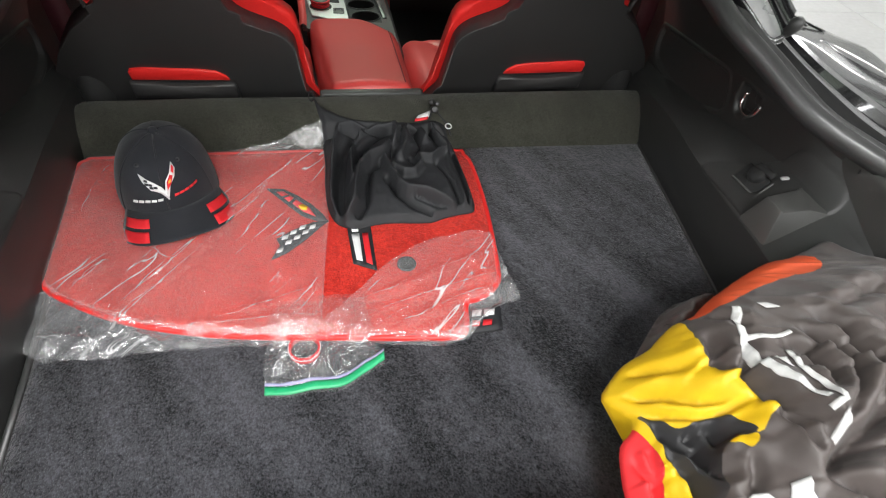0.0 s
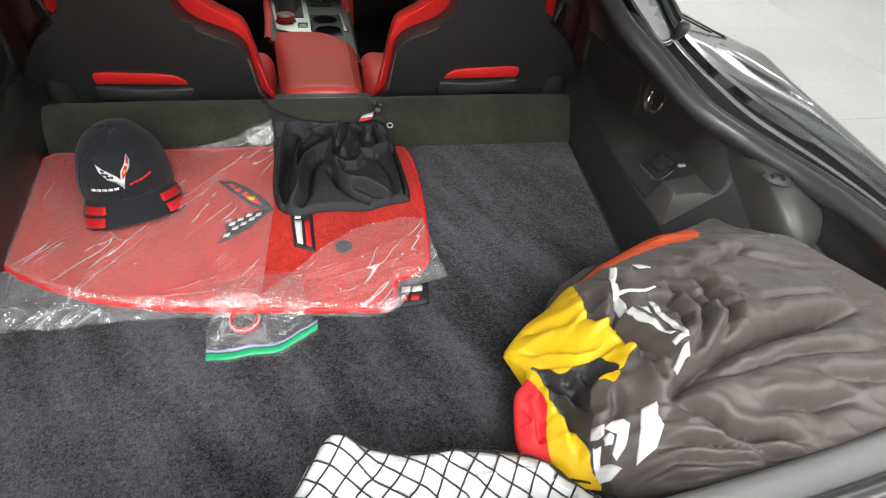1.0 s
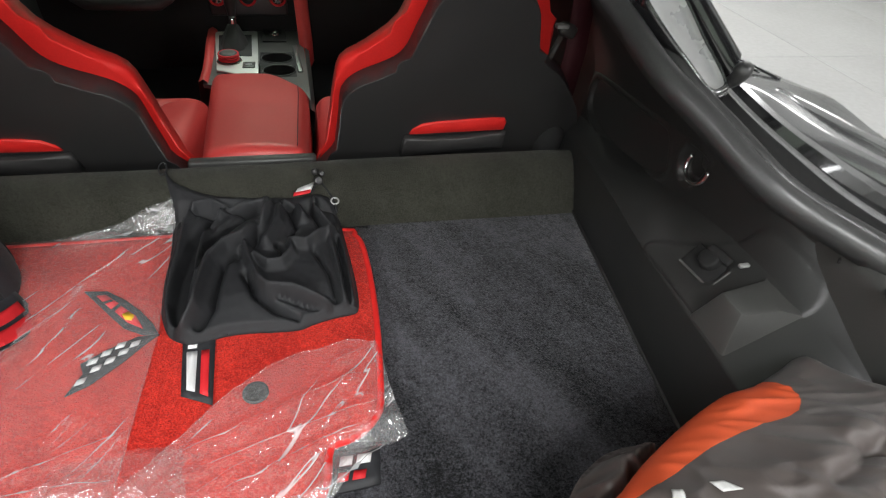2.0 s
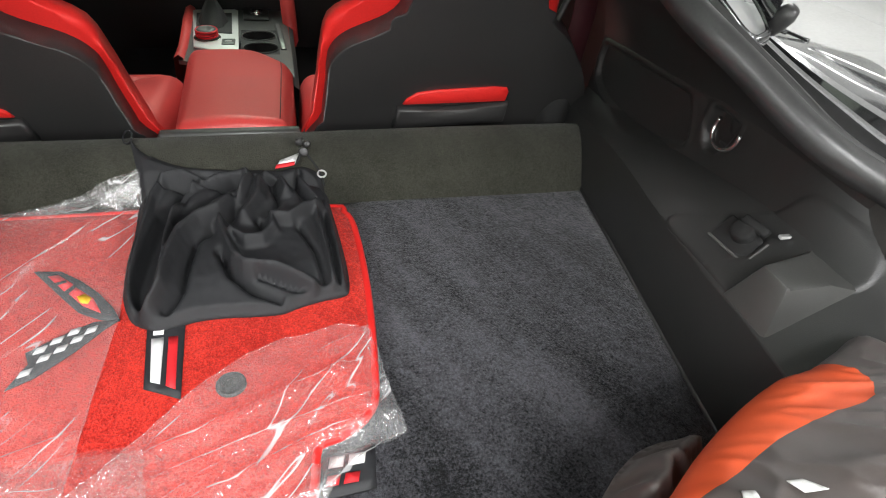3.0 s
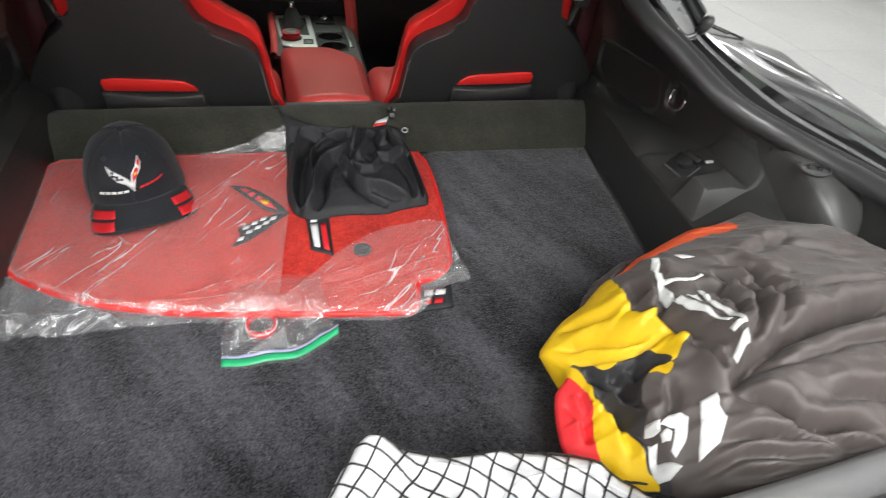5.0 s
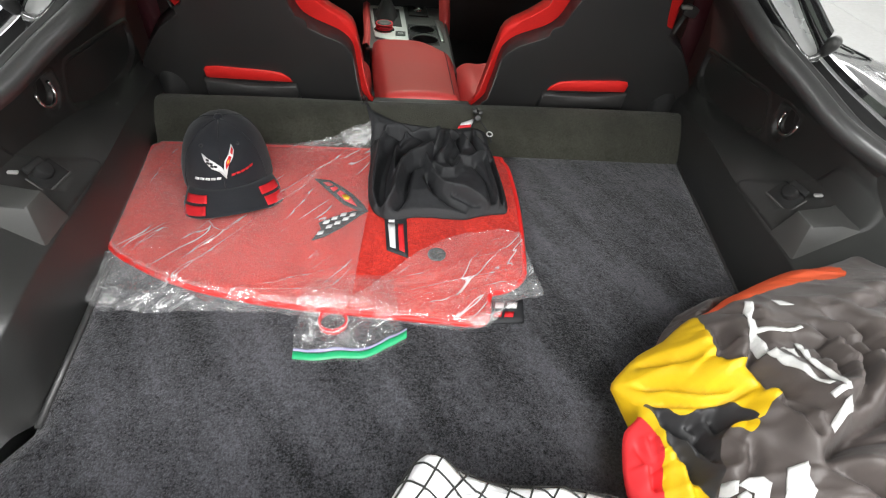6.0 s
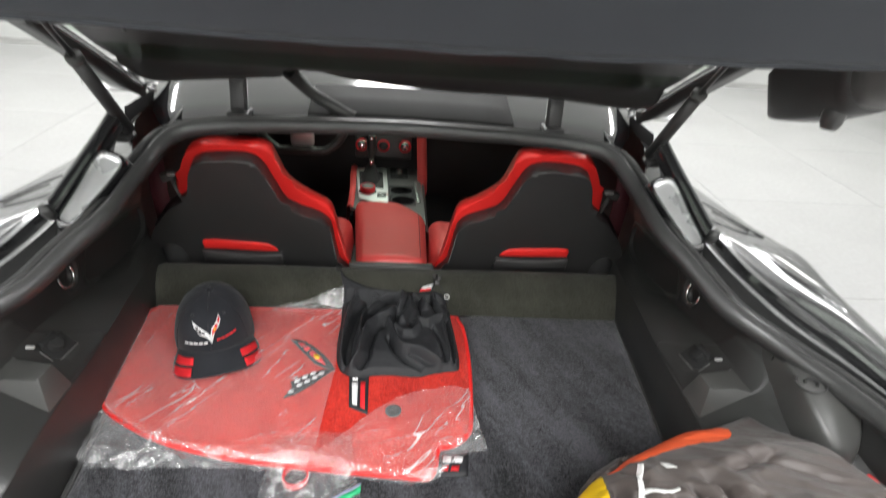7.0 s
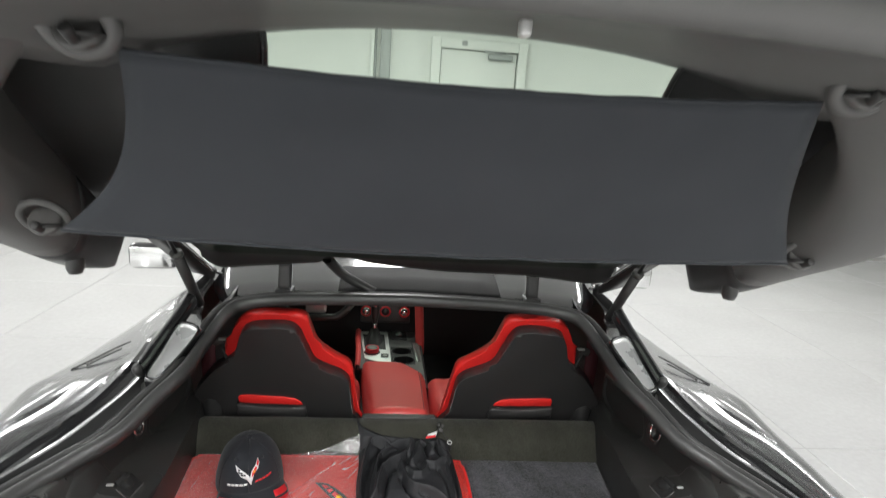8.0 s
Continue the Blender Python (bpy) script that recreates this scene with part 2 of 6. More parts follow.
def parent_world(ob):
    m = ob.matrix_basis.copy()
    while ob.parent:
        m = ob.parent.matrix_basis @ ob.matrix_parent_inverse @ m
        ob = ob.parent
    return m


def part(name, bm, mat, parent=None, label="", smooth=True, sharp=None, as_is=False):
    if not as_is:
        bmesh.ops.recalc_face_normals(bm, faces=bm.faces)
    me = bpy.data.meshes.new(name)
    bm.to_mesh(me)
    bm.free()
    ob = link_mesh(name, me, mat, parent, label, smooth)
    if smooth and sharp is not None:
        me.set_sharp_from_angle(angle=radians(sharp))
    return ob


def thing(name, at, label, category, group="", kind=""):
    ob = new(name)
    ob.matrix_basis = pose(*at)
    ob.empty_display_size = 0.05
    return tagged(ob, label, category, group, kind)


def bm_grid(rows, close_u=False):
    bm = bmesh.new()
    vs = [[bm.verts.new(p) for p in row] for row in rows]
    for i in range(len(vs) - 1):
        n = len(vs[i])
        for j in range(n if close_u else n - 1):
            bm.faces.new((vs[i][j], vs[i][(j + 1) % n], vs[i + 1][(j + 1) % n], vs[i + 1][j]))
    return bm


def thicken(bm, t):
    """Gives a sheet a back and edges, t metres against its normals."""
    bmesh.ops.recalc_face_normals(bm, faces=bm.faces)
    bm.normal_update()
    bmesh.ops.solidify(bm, geom=bm.faces[:] + bm.edges[:] + bm.verts[:], thickness=t)
    return bm


def sweep(path, profile, up=(0, 0, 1), closed=False):
    """Carries a closed profile (sideways, upwards) along a path."""
    n = len(path)
    rows = []
    for i, p in enumerate(path):
        a = path[(i - 1) % n] if closed or i else path[0]
        b = path[(i + 1) % n] if closed or i < n - 1 else path[-1]
        d = (Vector(b) - Vector(a)).normalized()
        s = d.cross(Vector(up)).normalized()
        u = s.cross(d)
        rows.append([Vector(p) + s * x + u * y for x, y in profile])
    if closed:
        rows.append(rows[0])
    bm = bm_grid(rows, True)
    if closed:
        bmesh.ops.remove_doubles(bm, verts=bm.verts, dist=1e-6)
    else:
        bm.verts.ensure_lookup_table()
        k = len(profile)
        bm.faces.new(bm.verts[:k])
        bm.faces.new(bm.verts[-k:])
    return bm


def ring_profile(r, k=8, flat=1.0):
    return [(r * math.cos(2 * math.pi * i / k), r * flat * math.sin(2 * math.pi * i / k)) for i in range(k)]


def tube(path, r, k=8, closed=False, up=(0, 0, 1)):
    return sweep(path, ring_profile(r, k), up, closed)


def box(size, at=(0, 0, 0), bevel=0.003, turn=(0, 0, 0), seg=2):
    bm = bmesh.new()
    bmesh.ops.create_cube(bm, size=1)
    bmesh.ops.scale(bm, vec=size, verts=bm.verts)
    if bevel:
        bmesh.ops.bevel(bm, geom=bm.edges[:], offset=bevel, segments=seg, affect="EDGES", profile=0.5)
    bmesh.ops.transform(bm, matrix=pose(*at, *turn), verts=bm.verts)
    return bm


def disc(r, h, at, turn=(0, 0, 0), k=24, r2=None, bevel=0.0):
    bm = bmesh.new()
    bmesh.ops.create_cone(bm, cap_ends=True, segments=k, radius1=r, radius2=r if r2 is None else r2, depth=h)
    if bevel:
        rim = [e for e in bm.edges if abs(e.verts[0].co.z - e.verts[1].co.z) < 1e-6]
        bmesh.ops.bevel(bm, geom=rim, offset=bevel, segments=2, affect="EDGES", profile=0.5)
    bmesh.ops.transform(bm, matrix=pose(*at, *turn), verts=bm.verts)
    return bm


def lathe(profile, at, turn=(0, 0, 0), k=28):
    rows = [[Vector((r * math.cos(2 * math.pi * j / k), r * math.sin(2 * math.pi * j / k), z)) for j in range(k)] for r, z in profile]
    bm = bm_grid(rows, True)
    bmesh.ops.remove_doubles(bm, verts=bm.verts, dist=1e-6)
    bmesh.ops.transform(bm, matrix=pose(*at, *turn), verts=bm.verts)
    return bm


def joined(*bms):
    out = bms[0]
    for b in bms[1:]:
        me = bpy.data.meshes.new("tmp")
        b.to_mesh(me)
        b.free()
        out.from_mesh(me)
        bpy.data.meshes.remove(me)
    return out


def inside(p, poly):
    x, y = p[0], p[1]
    c = False
    for i in range(len(poly)):
        (x1, y1), (x2, y2) = poly[i - 1][:2], poly[i][:2]
        if (y1 > y) != (y2 > y) and x < (x2 - x1) * (y - y1) / (y2 - y1) + x1:
            c = not c
    return c


def drape(outline, height, step, thick=0.0, lift=0.0, cuts=()):
    """A sheet cut to an outline in plan, lying on height(x, y)."""
    edge = []
    n = len(outline)
    for i in range(n):
        a, b = Vector(outline[i][:2]), Vector(outline[(i + 1) % n][:2])
        k = max(1, round((b - a).length / step))
        edge += [a.lerp(b, j / k) for j in range(k)]
    xs, ys = [p.x for p in edge], [p.y for p in edge]
    pts = list(edge)
    poly = [(p.x, p.y) for p in edge]
    row = 0
    y = min(ys) + step * 0.5
    while y < max(ys):
        x = min(xs) + step * (0.25 + 0.5 * (row % 2))
        while x < max(xs):
            if inside((x, y), poly) and min((Vector((x, y)) - q).length_squared for q in edge) > (0.45 * step) ** 2:
                pts.append(Vector((x, y)))
            x += step
        y += step * 0.87
        row += 1
    m = len(edge)
    lines = [(i, (i + 1) % m) for i in range(m)]
    for cut in cuts:
        for i, q in enumerate(cut):
            a, b = Vector(q[:2]), Vector(cut[(i + 1) % len(cut)][:2])
            k = max(1, round((b - a).length / step))
            for j in range(k):
                n0 = len(pts)
                pts += [a.lerp(b, j / k), a.lerp(b, (j + 1) / k)]
                lines.append((n0, n0 + 1))
    vs, _, fs, _, _, _ = delaunay_2d_cdt(pts, lines, [list(range(m))], 1, 1e-5)
    bm = bmesh.new()
    bv = [bm.verts.new((p.x, p.y, height(p.x, p.y) + lift)) for p in vs]
    for f in fs:
        # panels cut across the outline end at it
        a, b, c = (vs[i] for i in f[:3])
        if cuts and not inside((a + b + c) / 3, poly):
            continue
        up = (b.x - a.x) * (c.y - a.y) - (b.y - a.y) * (c.x - a.x) > 0
        bm.faces.new([bv[i] for i in (f if up else f[::-1])])
    bmesh.ops.delete(bm, geom=[v for v in bm.verts if not v.link_faces], context="VERTS")
    if thick:
        ext = bmesh.ops.extrude_face_region(bm, geom=bm.faces[:])
        low = [v for v in ext["geom"] if isinstance(v, bmesh.types.BMVert)]
        bmesh.ops.translate(bm, vec=(0, 0, -thick), verts=low)
    return bm


def slab(outline, place, thick, bevel=0.0, seg=3):
    """A plate from an outline (u, v) and a function place(u, v, off) that sets it in space; it grows by thick towards off."""
    bm = bmesh.new()
    a = [bm.verts.new(place(u, v, 0.0)) for u, v in outline]
    b = [bm.verts.new(place(u, v, thick)) for u, v in outline]
    n = len(a)
    bm.faces.new(a)
    top = bm.faces.new(b[::-1])
    for i in range(n):
        bm.faces.new((a[i], a[(i + 1) % n], b[(i + 1) % n], b[i]))
    if bevel:
        bmesh.ops.bevel(bm, geom=list(top.edges), offset=bevel, segments=seg, affect="EDGES", profile=0.5)
    if bevel >= 0.01:
        # a narrow border keeps the large face flat-shaded
        bmesh.ops.inset_individual(bm, faces=[f for f in bm.faces if len(f.verts) > 8], thickness=0.003, use_even_offset=True)
    bmesh.ops.triangulate(bm, faces=[f for f in bm.faces if len(f.verts) > 4])
    return bm


def ease(a, b, t):
    t = min(max((t - a) / (b - a), 0.0), 1.0)
    return t * t * (3 - 2 * t)


def wave(x, y, s, k=0.0):
    return noise.noise(Vector((x * s, y * s, k)))


def floor_z(x, y):
    return 0.62 + (y - 0.736) * 0.0893 + 0.0015 * wave(x, y, 6)

# ---- the garage ----
def wall_box(name, x0, y0, z0, x1, y1, z1, mat, label):
    ob = part(name, box((x1 - x0, y1 - y0, z1 - z0), ((x0 + x1) / 2, (y0 + y1) / 2, (z0 + z1) / 2), 0), mat, None, "", False)
    return tagged(ob, label, "", "", "structure")


RX0, RX1, RY0, RY1, RH = -6.0, 9.0, -7.0, 7.4, 3.4
slab_floor = wall_box("floor", RX0, RY0, -0.2, RX1, RY1, -0.004, M_JOINT, "grey joints under a glossy white tiled garage floor")
wall_box("ceiling", RX0, RY0, RH, RX1, RY1, RH + 0.15, M_CEIL, "plain white painted garage ceiling").data.name = "ceiling"
wall_north = wall_box("wall_north", RX0, RY1, -0.2, RX1, RY1 + 0.15, RH + 0.15, M_WALL, "plain white painted garage wall")
wall_box("wall_south", RX0, RY0 - 0.15, -0.2, RX1, RY0, RH + 0.15, M_WALL, "plain white painted garage wall")
wall_box("wall_west", RX0 - 0.15, RY0, -0.2, RX0, RY1, RH + 0.15, M_WALL, "plain white painted garage wall")
wall_box("wall_east", RX1, RY0, -0.2, RX1 + 0.15, RY1, RH + 0.15, M_WALL, "plain white painted garage wall")

# large floor tiles with narrow joints
tile_me = None
TW = 1.2
for ix in range(12):
    for iy in range(12):
        x0, y0 = RX0 + 0.42 + TW * ix, RY0 + 0.26 + TW * iy
        if tile_me is None:
            t = part("floor_tile", box((TW - 0.004, TW - 0.004, 0.012), (0, 0, -0.006), 0.0015, seg=1), M_TILE, slab_floor, "", False)
            tile_me = t.data
        else:
            t = new("floor_tile", tile_me)
            t.parent = slab_floor
        t.matrix_basis = pose(x0, y0, 0)

# the door, its closer and the steel post on the far wall
door = thing("door_1", (1.15, RY1 - 0.02, 0), "white painted door with a closer in a white frame", "door", kind="structure")
DX0, DX1, DH = 0.38, 1.63, 2.60
part("door_leaf", box((DX1 - DX0 - 0.26, 0.05, DH - 0.13), ((DX0 + DX1) / 2, RY1 - 0.028, (DH - 0.13) / 2), 0.004), M_WALL, door)
for fx in (DX0 + 0.06, DX1 - 0.06):
    part("door_frame", box((0.12, 0.11, DH), (fx, RY1 - 0.055, DH / 2), 0.006), M_WALL, door)
part("door_frame", box((DX1 - DX0 - 0.24, 0.11, 0.12), ((DX0 + DX1) / 2, RY1 - 0.055, DH - 0.06), 0.006), M_WALL, door)
part("door_closer", joined(box((0.32, 0.07, 0.07), (1.28, RY1 - 0.09, DH - 0.19), 0.01), box((0.30, 0.02, 0.02), (1.20, RY1 - 0.12, DH - 0.135), 0.004, (0, 0, 12))), M_GREY, door, "grey metal door closer")
part("door_sign", box((0.07, 0.012, 0.06), (0.80, RY1 - 0.112, DH - 0.05), 0.002), M_GREY, door)
post = thing("steel_post", (-0.25, RY1 - 0.06, 0), "grey painted steel post against a white wall", "post", kind="structure")
part("post_face", box((0.13, 0.10, RH), (-0.205, RY1 - 0.05, RH / 2), 0.004), M_GREY, post)
part("post_flange", box((0.05, 0.06, RH), (-0.375, RY1 - 0.03, RH / 2), 0.003), M_WALL, post)
part("conduit", joined(tube([Vector((-0.33, RY1 - 0.05, 0)), Vector((-0.33, RY1 - 0.05, RH))], 0.016, 10, up=(0, 1, 0)), box((0.10, 0.05, 0.05), (-0.34, RY1 - 0.05, 2.02), 0.005)), M_GREY, post)
for lx, ly, lw in LAMP_ROWS:
    lamp = thing("ceiling_light", (lx, ly, RH), "white rectangular ceiling panel light, lit", "ceiling light", "garage ceiling lights")
    bmf = joined(box((0.96, 0.03, 0.05), (lx, ly - 1.22, RH - 0.025), 0.004), box((0.96, 0.03, 0.05), (lx, ly + 1.22, RH - 0.025), 0.004),
                 box((0.03, 2.41, 0.05), (lx - 0.465, ly, RH - 0.025), 0.004), box((0.03, 2.41, 0.05), (lx + 0.465, ly, RH - 0.025), 0.004))
    part("light_frame", bmf, M_WALL, lamp)
    part("diffuser", box((0.90, 2.40, 0.012), (lx, ly, RH - 0.03), 0), M_LED, lamp)

# ---- the car ----
car = thing("sports_car", (0, 2.0, 0), "grey metallic two-seat sports car with raised tailgate and red cabin", "car")

# centre line of the seal round the tailgate opening, right half, front to rear
SEAL = [(0.0, 1.205, 1.112), (0.25, 1.205, 1.106), (0.40, 1.195, 1.097), (0.475, 1.155, 1.083), (0.503, 1.04, 1.045), (0.523, 0.95, 1.008),
        (0.563, 0.885, 0.972), (0.606, 0.812, 0.934), (0.665, 0.756, 0.909), (0.715, 0.69, 0.896), (0.745, 0.62, 0.892), (0.765, 0.54, 0.888),
        (0.778, 0.44, 0.880), (0.780, 0.35, 0.873), (0.762, 0.275, 0.867), (0.70, 0.232, 0.863), (0.50, 0.200, 0.860), (0.25, 0.178, 0.858), (0.0, 0.172, 0.857)]
seal_right = spline(SEAL, 5)
seal_loop = seal_right + [Vector((-p.x, p.y, p.z)) for p in seal_right[-2:0:-1]]
part("weatherstrip", sweep(seal_loop, [(-0.022, -0.012), (-0.022, 0.003), (-0.017, 0.011), (-0.011, 0.012), (-0.007, 0.005), (-0.005, -0.010), (0.000, -0.010), (0.003, 0.005), (0.007, 0.014), (0.013, 0.016), (0.021, 0.013), (0.028, 0.002), (0.026, -0.014)], closed=True),
     M_RUBBER, car, "thick ribbed black rubber seal")

# cargo floor with its bound edge, on a base plate
FLOOR_EDGE = [(0.566, 1.150), (0.557, 0.925), (0.551, 0.752), (0.545, 0.52), (0.60, 0.44), (0.60, 0.32), (0.56, 0.26), (0.0, 0.235)]
outline = FLOOR_EDGE + [(-x * 0.985, y) for x, y in FLOOR_EDGE[-2::-1]]
part("cargo_carpet", drape(outline, floor_z, 0.03, 0.012), M_FLOOR, car, "black cut-pile carpet with brushed tracks")
part("carpet_binding", tube([Vector((x, y, floor_z(x, y) + 0.001)) for x, y in [(0.563, 1.145), (0.555, 0.925), (0.549, 0.752), (0.544, 0.53)]], 0.005), M_RUBBER, car)
part("carpet_binding", tube([Vector((x, y, floor_z(x, y) + 0.001)) for x, y in [(-0.556, 1.145), (-0.548, 0.925), (-0.542, 0.752), (-0.536, 0.53)]], 0.005), M_RUBBER, car)

# carpeted bulkhead that rises behind the seats and rolls over
prof = spline([(1.142, 0.652), (1.152, 0.668), (1.172, 0.698), (1.198, 0.718), (1.225, 0.729), (1.25, 0.727), (1.275, 0.705), (1.295, 0.65), (1.30, 0.56)], 4)
rows = []
for i in range(41):
    x = -0.595 + 1.205 * i / 40
    e = max(0.0, abs(x - 0.007) - 0.56) / 0.045
    rows.append([Vector((x, q.x - 0.010 * ease(0.5, -0.5, x) * ease(0.66, 0.72, q.y) + 0.004 * wave(x, 0, 3), q.y + 0.003 * wave(x, q.x, 5) - 0.02 * e * e * ease(0.66, 0.74, q.y))) for q in prof])
part("bulkhead", bm_grid(rows), M_BULK, car, "olive-black carpeted bulkhead with rolled top")


# side trim panels, by the lines that run along them (y, x, z): foot, ledge's lower and upper crease, head of the upper wall
FOOT_RUN = [(1.30, 0.575, 0.600), (1.05, 0.562, 0.634), (0.85, 0.554, 0.617), (0.70, 0.549, 0.602), (0.60, 0.546, 0.592), (0.555, 0.548, 0.586), (0.515, 0.585, 0.580), (0.40, 0.600, 0.570), (0.26, 0.545, 0.555)]
LEDGE_RUN = [(1.30, 0.596, 0.736), (1.17, 0.572, 0.757), (1.05, 0.559, 0.767), (0.95, 0.556, 0.759), (0.85, 0.555, 0.753), (0.76, 0.555, 0.751), (0.70, 0.556, 0.746), (0.64, 0.557, 0.738), (0.595, 0.562, 0.722), (0.57, 0.582, 0.690), (0.53, 0.640, 0.645), (0.40, 0.665, 0.610), (0.26, 0.620, 0.600)]
CREASE_RUN = [(1.30, 0.616, 0.770), (1.17, 0.620, 0.776), (1.05, 0.624, 0.792), (0.95, 0.629, 0.807), (0.85, 0.632, 0.820), (0.76, 0.635, 0.822), (0.70, 0.642, 0.814), (0.64, 0.652, 0.800), (0.58, 0.672, 0.770), (0.50, 0.705, 0.705), (0.40, 0.712, 0.660), (0.26, 0.665, 0.650)]
HEAD_RUN = [(1.30, 0.622, 0.863), (1.17, 0.625, 0.874), (1.05, 0.626, 0.884), (0.95, 0.630, 0.891), (0.85, 0.644, 0.886), (0.78, 0.660, 0.876), (0.72, 0.690, 0.868), (0.67, 0.715, 0.845), (0.62, 0.735, 0.820), (0.55, 0.752, 0.800), (0.49, 0.765, 0.825), (0.40, 0.772, 0.830), (0.26, 0.737, 0.815)]
RIM_RUN = [(1.30, 0.480, 1.105), (1.17, 0.478, 1.085), (1.05, 0.507, 1.043), (0.95, 0.528, 1.003), (0.85, 0.588, 0.950), (0.76, 0.664, 0.904), (0.70, 0.708, 0.892), (0.62, 0.744, 0.887), (0.55, 0.764, 0.883), (0.49, 0.776, 0.879), (0.40, 0.783, 0.875), (0.32, 0.776, 0.867), (0.26, 0.750, 0.861)]


def run_at(run, ys):
    """x and z along one of the lines above, smoothed, at each y."""
    line = spline(run, 8)
    py = np.array([-p.x for p in line])
    return np.interp(-ys, py, [p.y for p in line]), np.interp(-ys, py, [p.z for p in line])


def outline_depth(py, pz, outline):
    """Signed distance to a closed outline, positive inside."""
    best = np.full(py.shape, 9.0)
    within = np.zeros(py.shape, bool)
    for (y0, z0), (y1, z1) in zip(outline, outline[1:] + outline[:1]):
        uy, uz = y1 - y0, z1 - z0
        t = np.clip(((py - y0) * uy + (pz - z0) * uz) / (uy * uy + uz * uz + 1e-12), 0, 1)
        best = np.minimum(best, np.hypot(py - y0 - uy * t, pz - z0 - uz * t))
        cross = (z0 > pz) != (z1 > pz)
        within ^= cross & (py < uy * (pz - z0) / (uz if abs(uz) > 1e-9 else 1e-9) + y0)
    return np.where(within, best, -best)


def smooth_step(d, edge):
    t = np.clip(d / edge, 0, 1)
    return t * t * (3 - 2 * t)


def rounded(pts, per=4):
    return [(p.x, p.y) for p in spline([(y, z, 0) for y, z in pts], per, True)]


# pressed fields of the trim in (y, z): grille field, ring niche, latch well, hatch field
GRILLE_FIELD = rounded([(1.285, 0.800), (1.290, 0.850), (1.25, 0.860), (1.12, 0.870), (1.062, 0.876), (1.040, 0.868), (1.022, 0.830), (1.022, 0.812), (1.040, 0.800), (1.085, 0.784), (1.15, 0.774), (1.24, 0.778)])
RING_NICHE = rounded([(0.996, 0.886), (0.952, 0.884), (0.946, 0.872), (0.955, 0.838), (0.968, 0.826), (0.988, 0.826), (1.003, 0.842), (1.004, 0.868)], 3)
LATCH_WELL = [(0.870, 0.774), (0.873, 0.794), (0.858, 0.804), (0.818, 0.802), (0.812, 0.784), (0.826, 0.771)]
HATCH_FIELD = rounded([(0.843, 0.822), (0.823, 0.859), (0.778, 0.860), (0.743, 0.850), (0.730, 0.838), (0.722, 0.822), (0.726, 0.803), (0.728, 0.779), (0.730, 0.767), (0.744, 0.758), (0.83, 0.757), (0.90, 0.757), (0.920, 0.760), (0.917, 0.768), (0.890, 0.784)], 3)
ROWS_Y = np.concatenate([np.linspace(1.30, 0.70, 240), np.linspace(0.697, 0.26, 90)])


def panel_points():
    runs = [run_at(r, ROWS_Y) for r in (FOOT_RUN, LEDGE_RUN, CREASE_RUN, HEAD_RUN, RIM_RUN)]
    cols = []
    for k, n in ((0, 26), (1, 26), (2, 26), (3, 30)):
        (xa, za), (xb, zb) = runs[k], runs[k + 1]
        for i in range(n + (k == 3)):
            # rows close up to the creases
            f = i / n
            f = f - 0.10 * math.sin(2 * math.pi * f)
            x, z = xa + (xb - xa) * f, za + (zb - za) * f
            if k == 3:
                bow = np.sin(math.pi * f) * smooth_step(ROWS_Y - 0.72, 0.2)
                x, z = x + 0.020 * bow, z + 0.014 * bow
            elif k == 0:
                x = x - 0.004 * math.sin(math.pi * f)
            cols.append((x, z))
    px, pz = np.array([c[0] for c in cols]), np.array([c[1] for c in cols])
    py = np.broadcast_to(ROWS_Y, px.shape)
    out = np.zeros(px.shape)
    d = outline_depth(py, pz, GRILLE_FIELD)
    out += 0.006 * smooth_step(d, 0.004) - 0.0022 * np.exp(-((d + 0.003) / 0.0028) ** 2)
    d = outline_depth(py, pz, RING_NICHE)
    out += 0.015 * smooth_step(d, 0.010) - 0.0016 * np.exp(-((d + 0.002) / 0.0022) ** 2)
    d = outline_depth(py, pz, LATCH_WELL)
    out += 0.007 * smooth_step(d, 0.003)
    d = outline_depth(py, pz, HATCH_FIELD)
    out -= 0.0028 * smooth_step(d + 0.002, 0.003)
    # shallow dent in the overhanging trim over the upper wall
    lo_x, lo_z = runs[3]
    hi_x, hi_z = runs[4]
    f = (pz - lo_z) / np.maximum(hi_z - lo_z, 0.02)
    d = np.minimum(np.minimum(f - 0.42, 0.86 - f) * 0.12, np.minimum(py - 0.93, 1.20 - py) * 0.5)
    out += 0.012 * smooth_step(d, 0.012)
    return px + out, py, pz + 0.15 * np.abs(out)


PANEL = panel_points()


def on_wall(s, y, z, off=0.0):
    """A place on the side trim at y and height z, off metres inwards."""
    k = int(np.argmin(np.abs(ROWS_Y - y)))
    zs, xs = PANEL[2][:, k], PANEL[0][:, k]
    low = int(np.argmax(zs >= z)) or 1
    f = (z - zs[low - 1]) / max(zs[low] - zs[low - 1], 1e-6)
    return Vector((s * (float(xs[low - 1] + (xs[low] - xs[low - 1]) * f) - off), y, z))


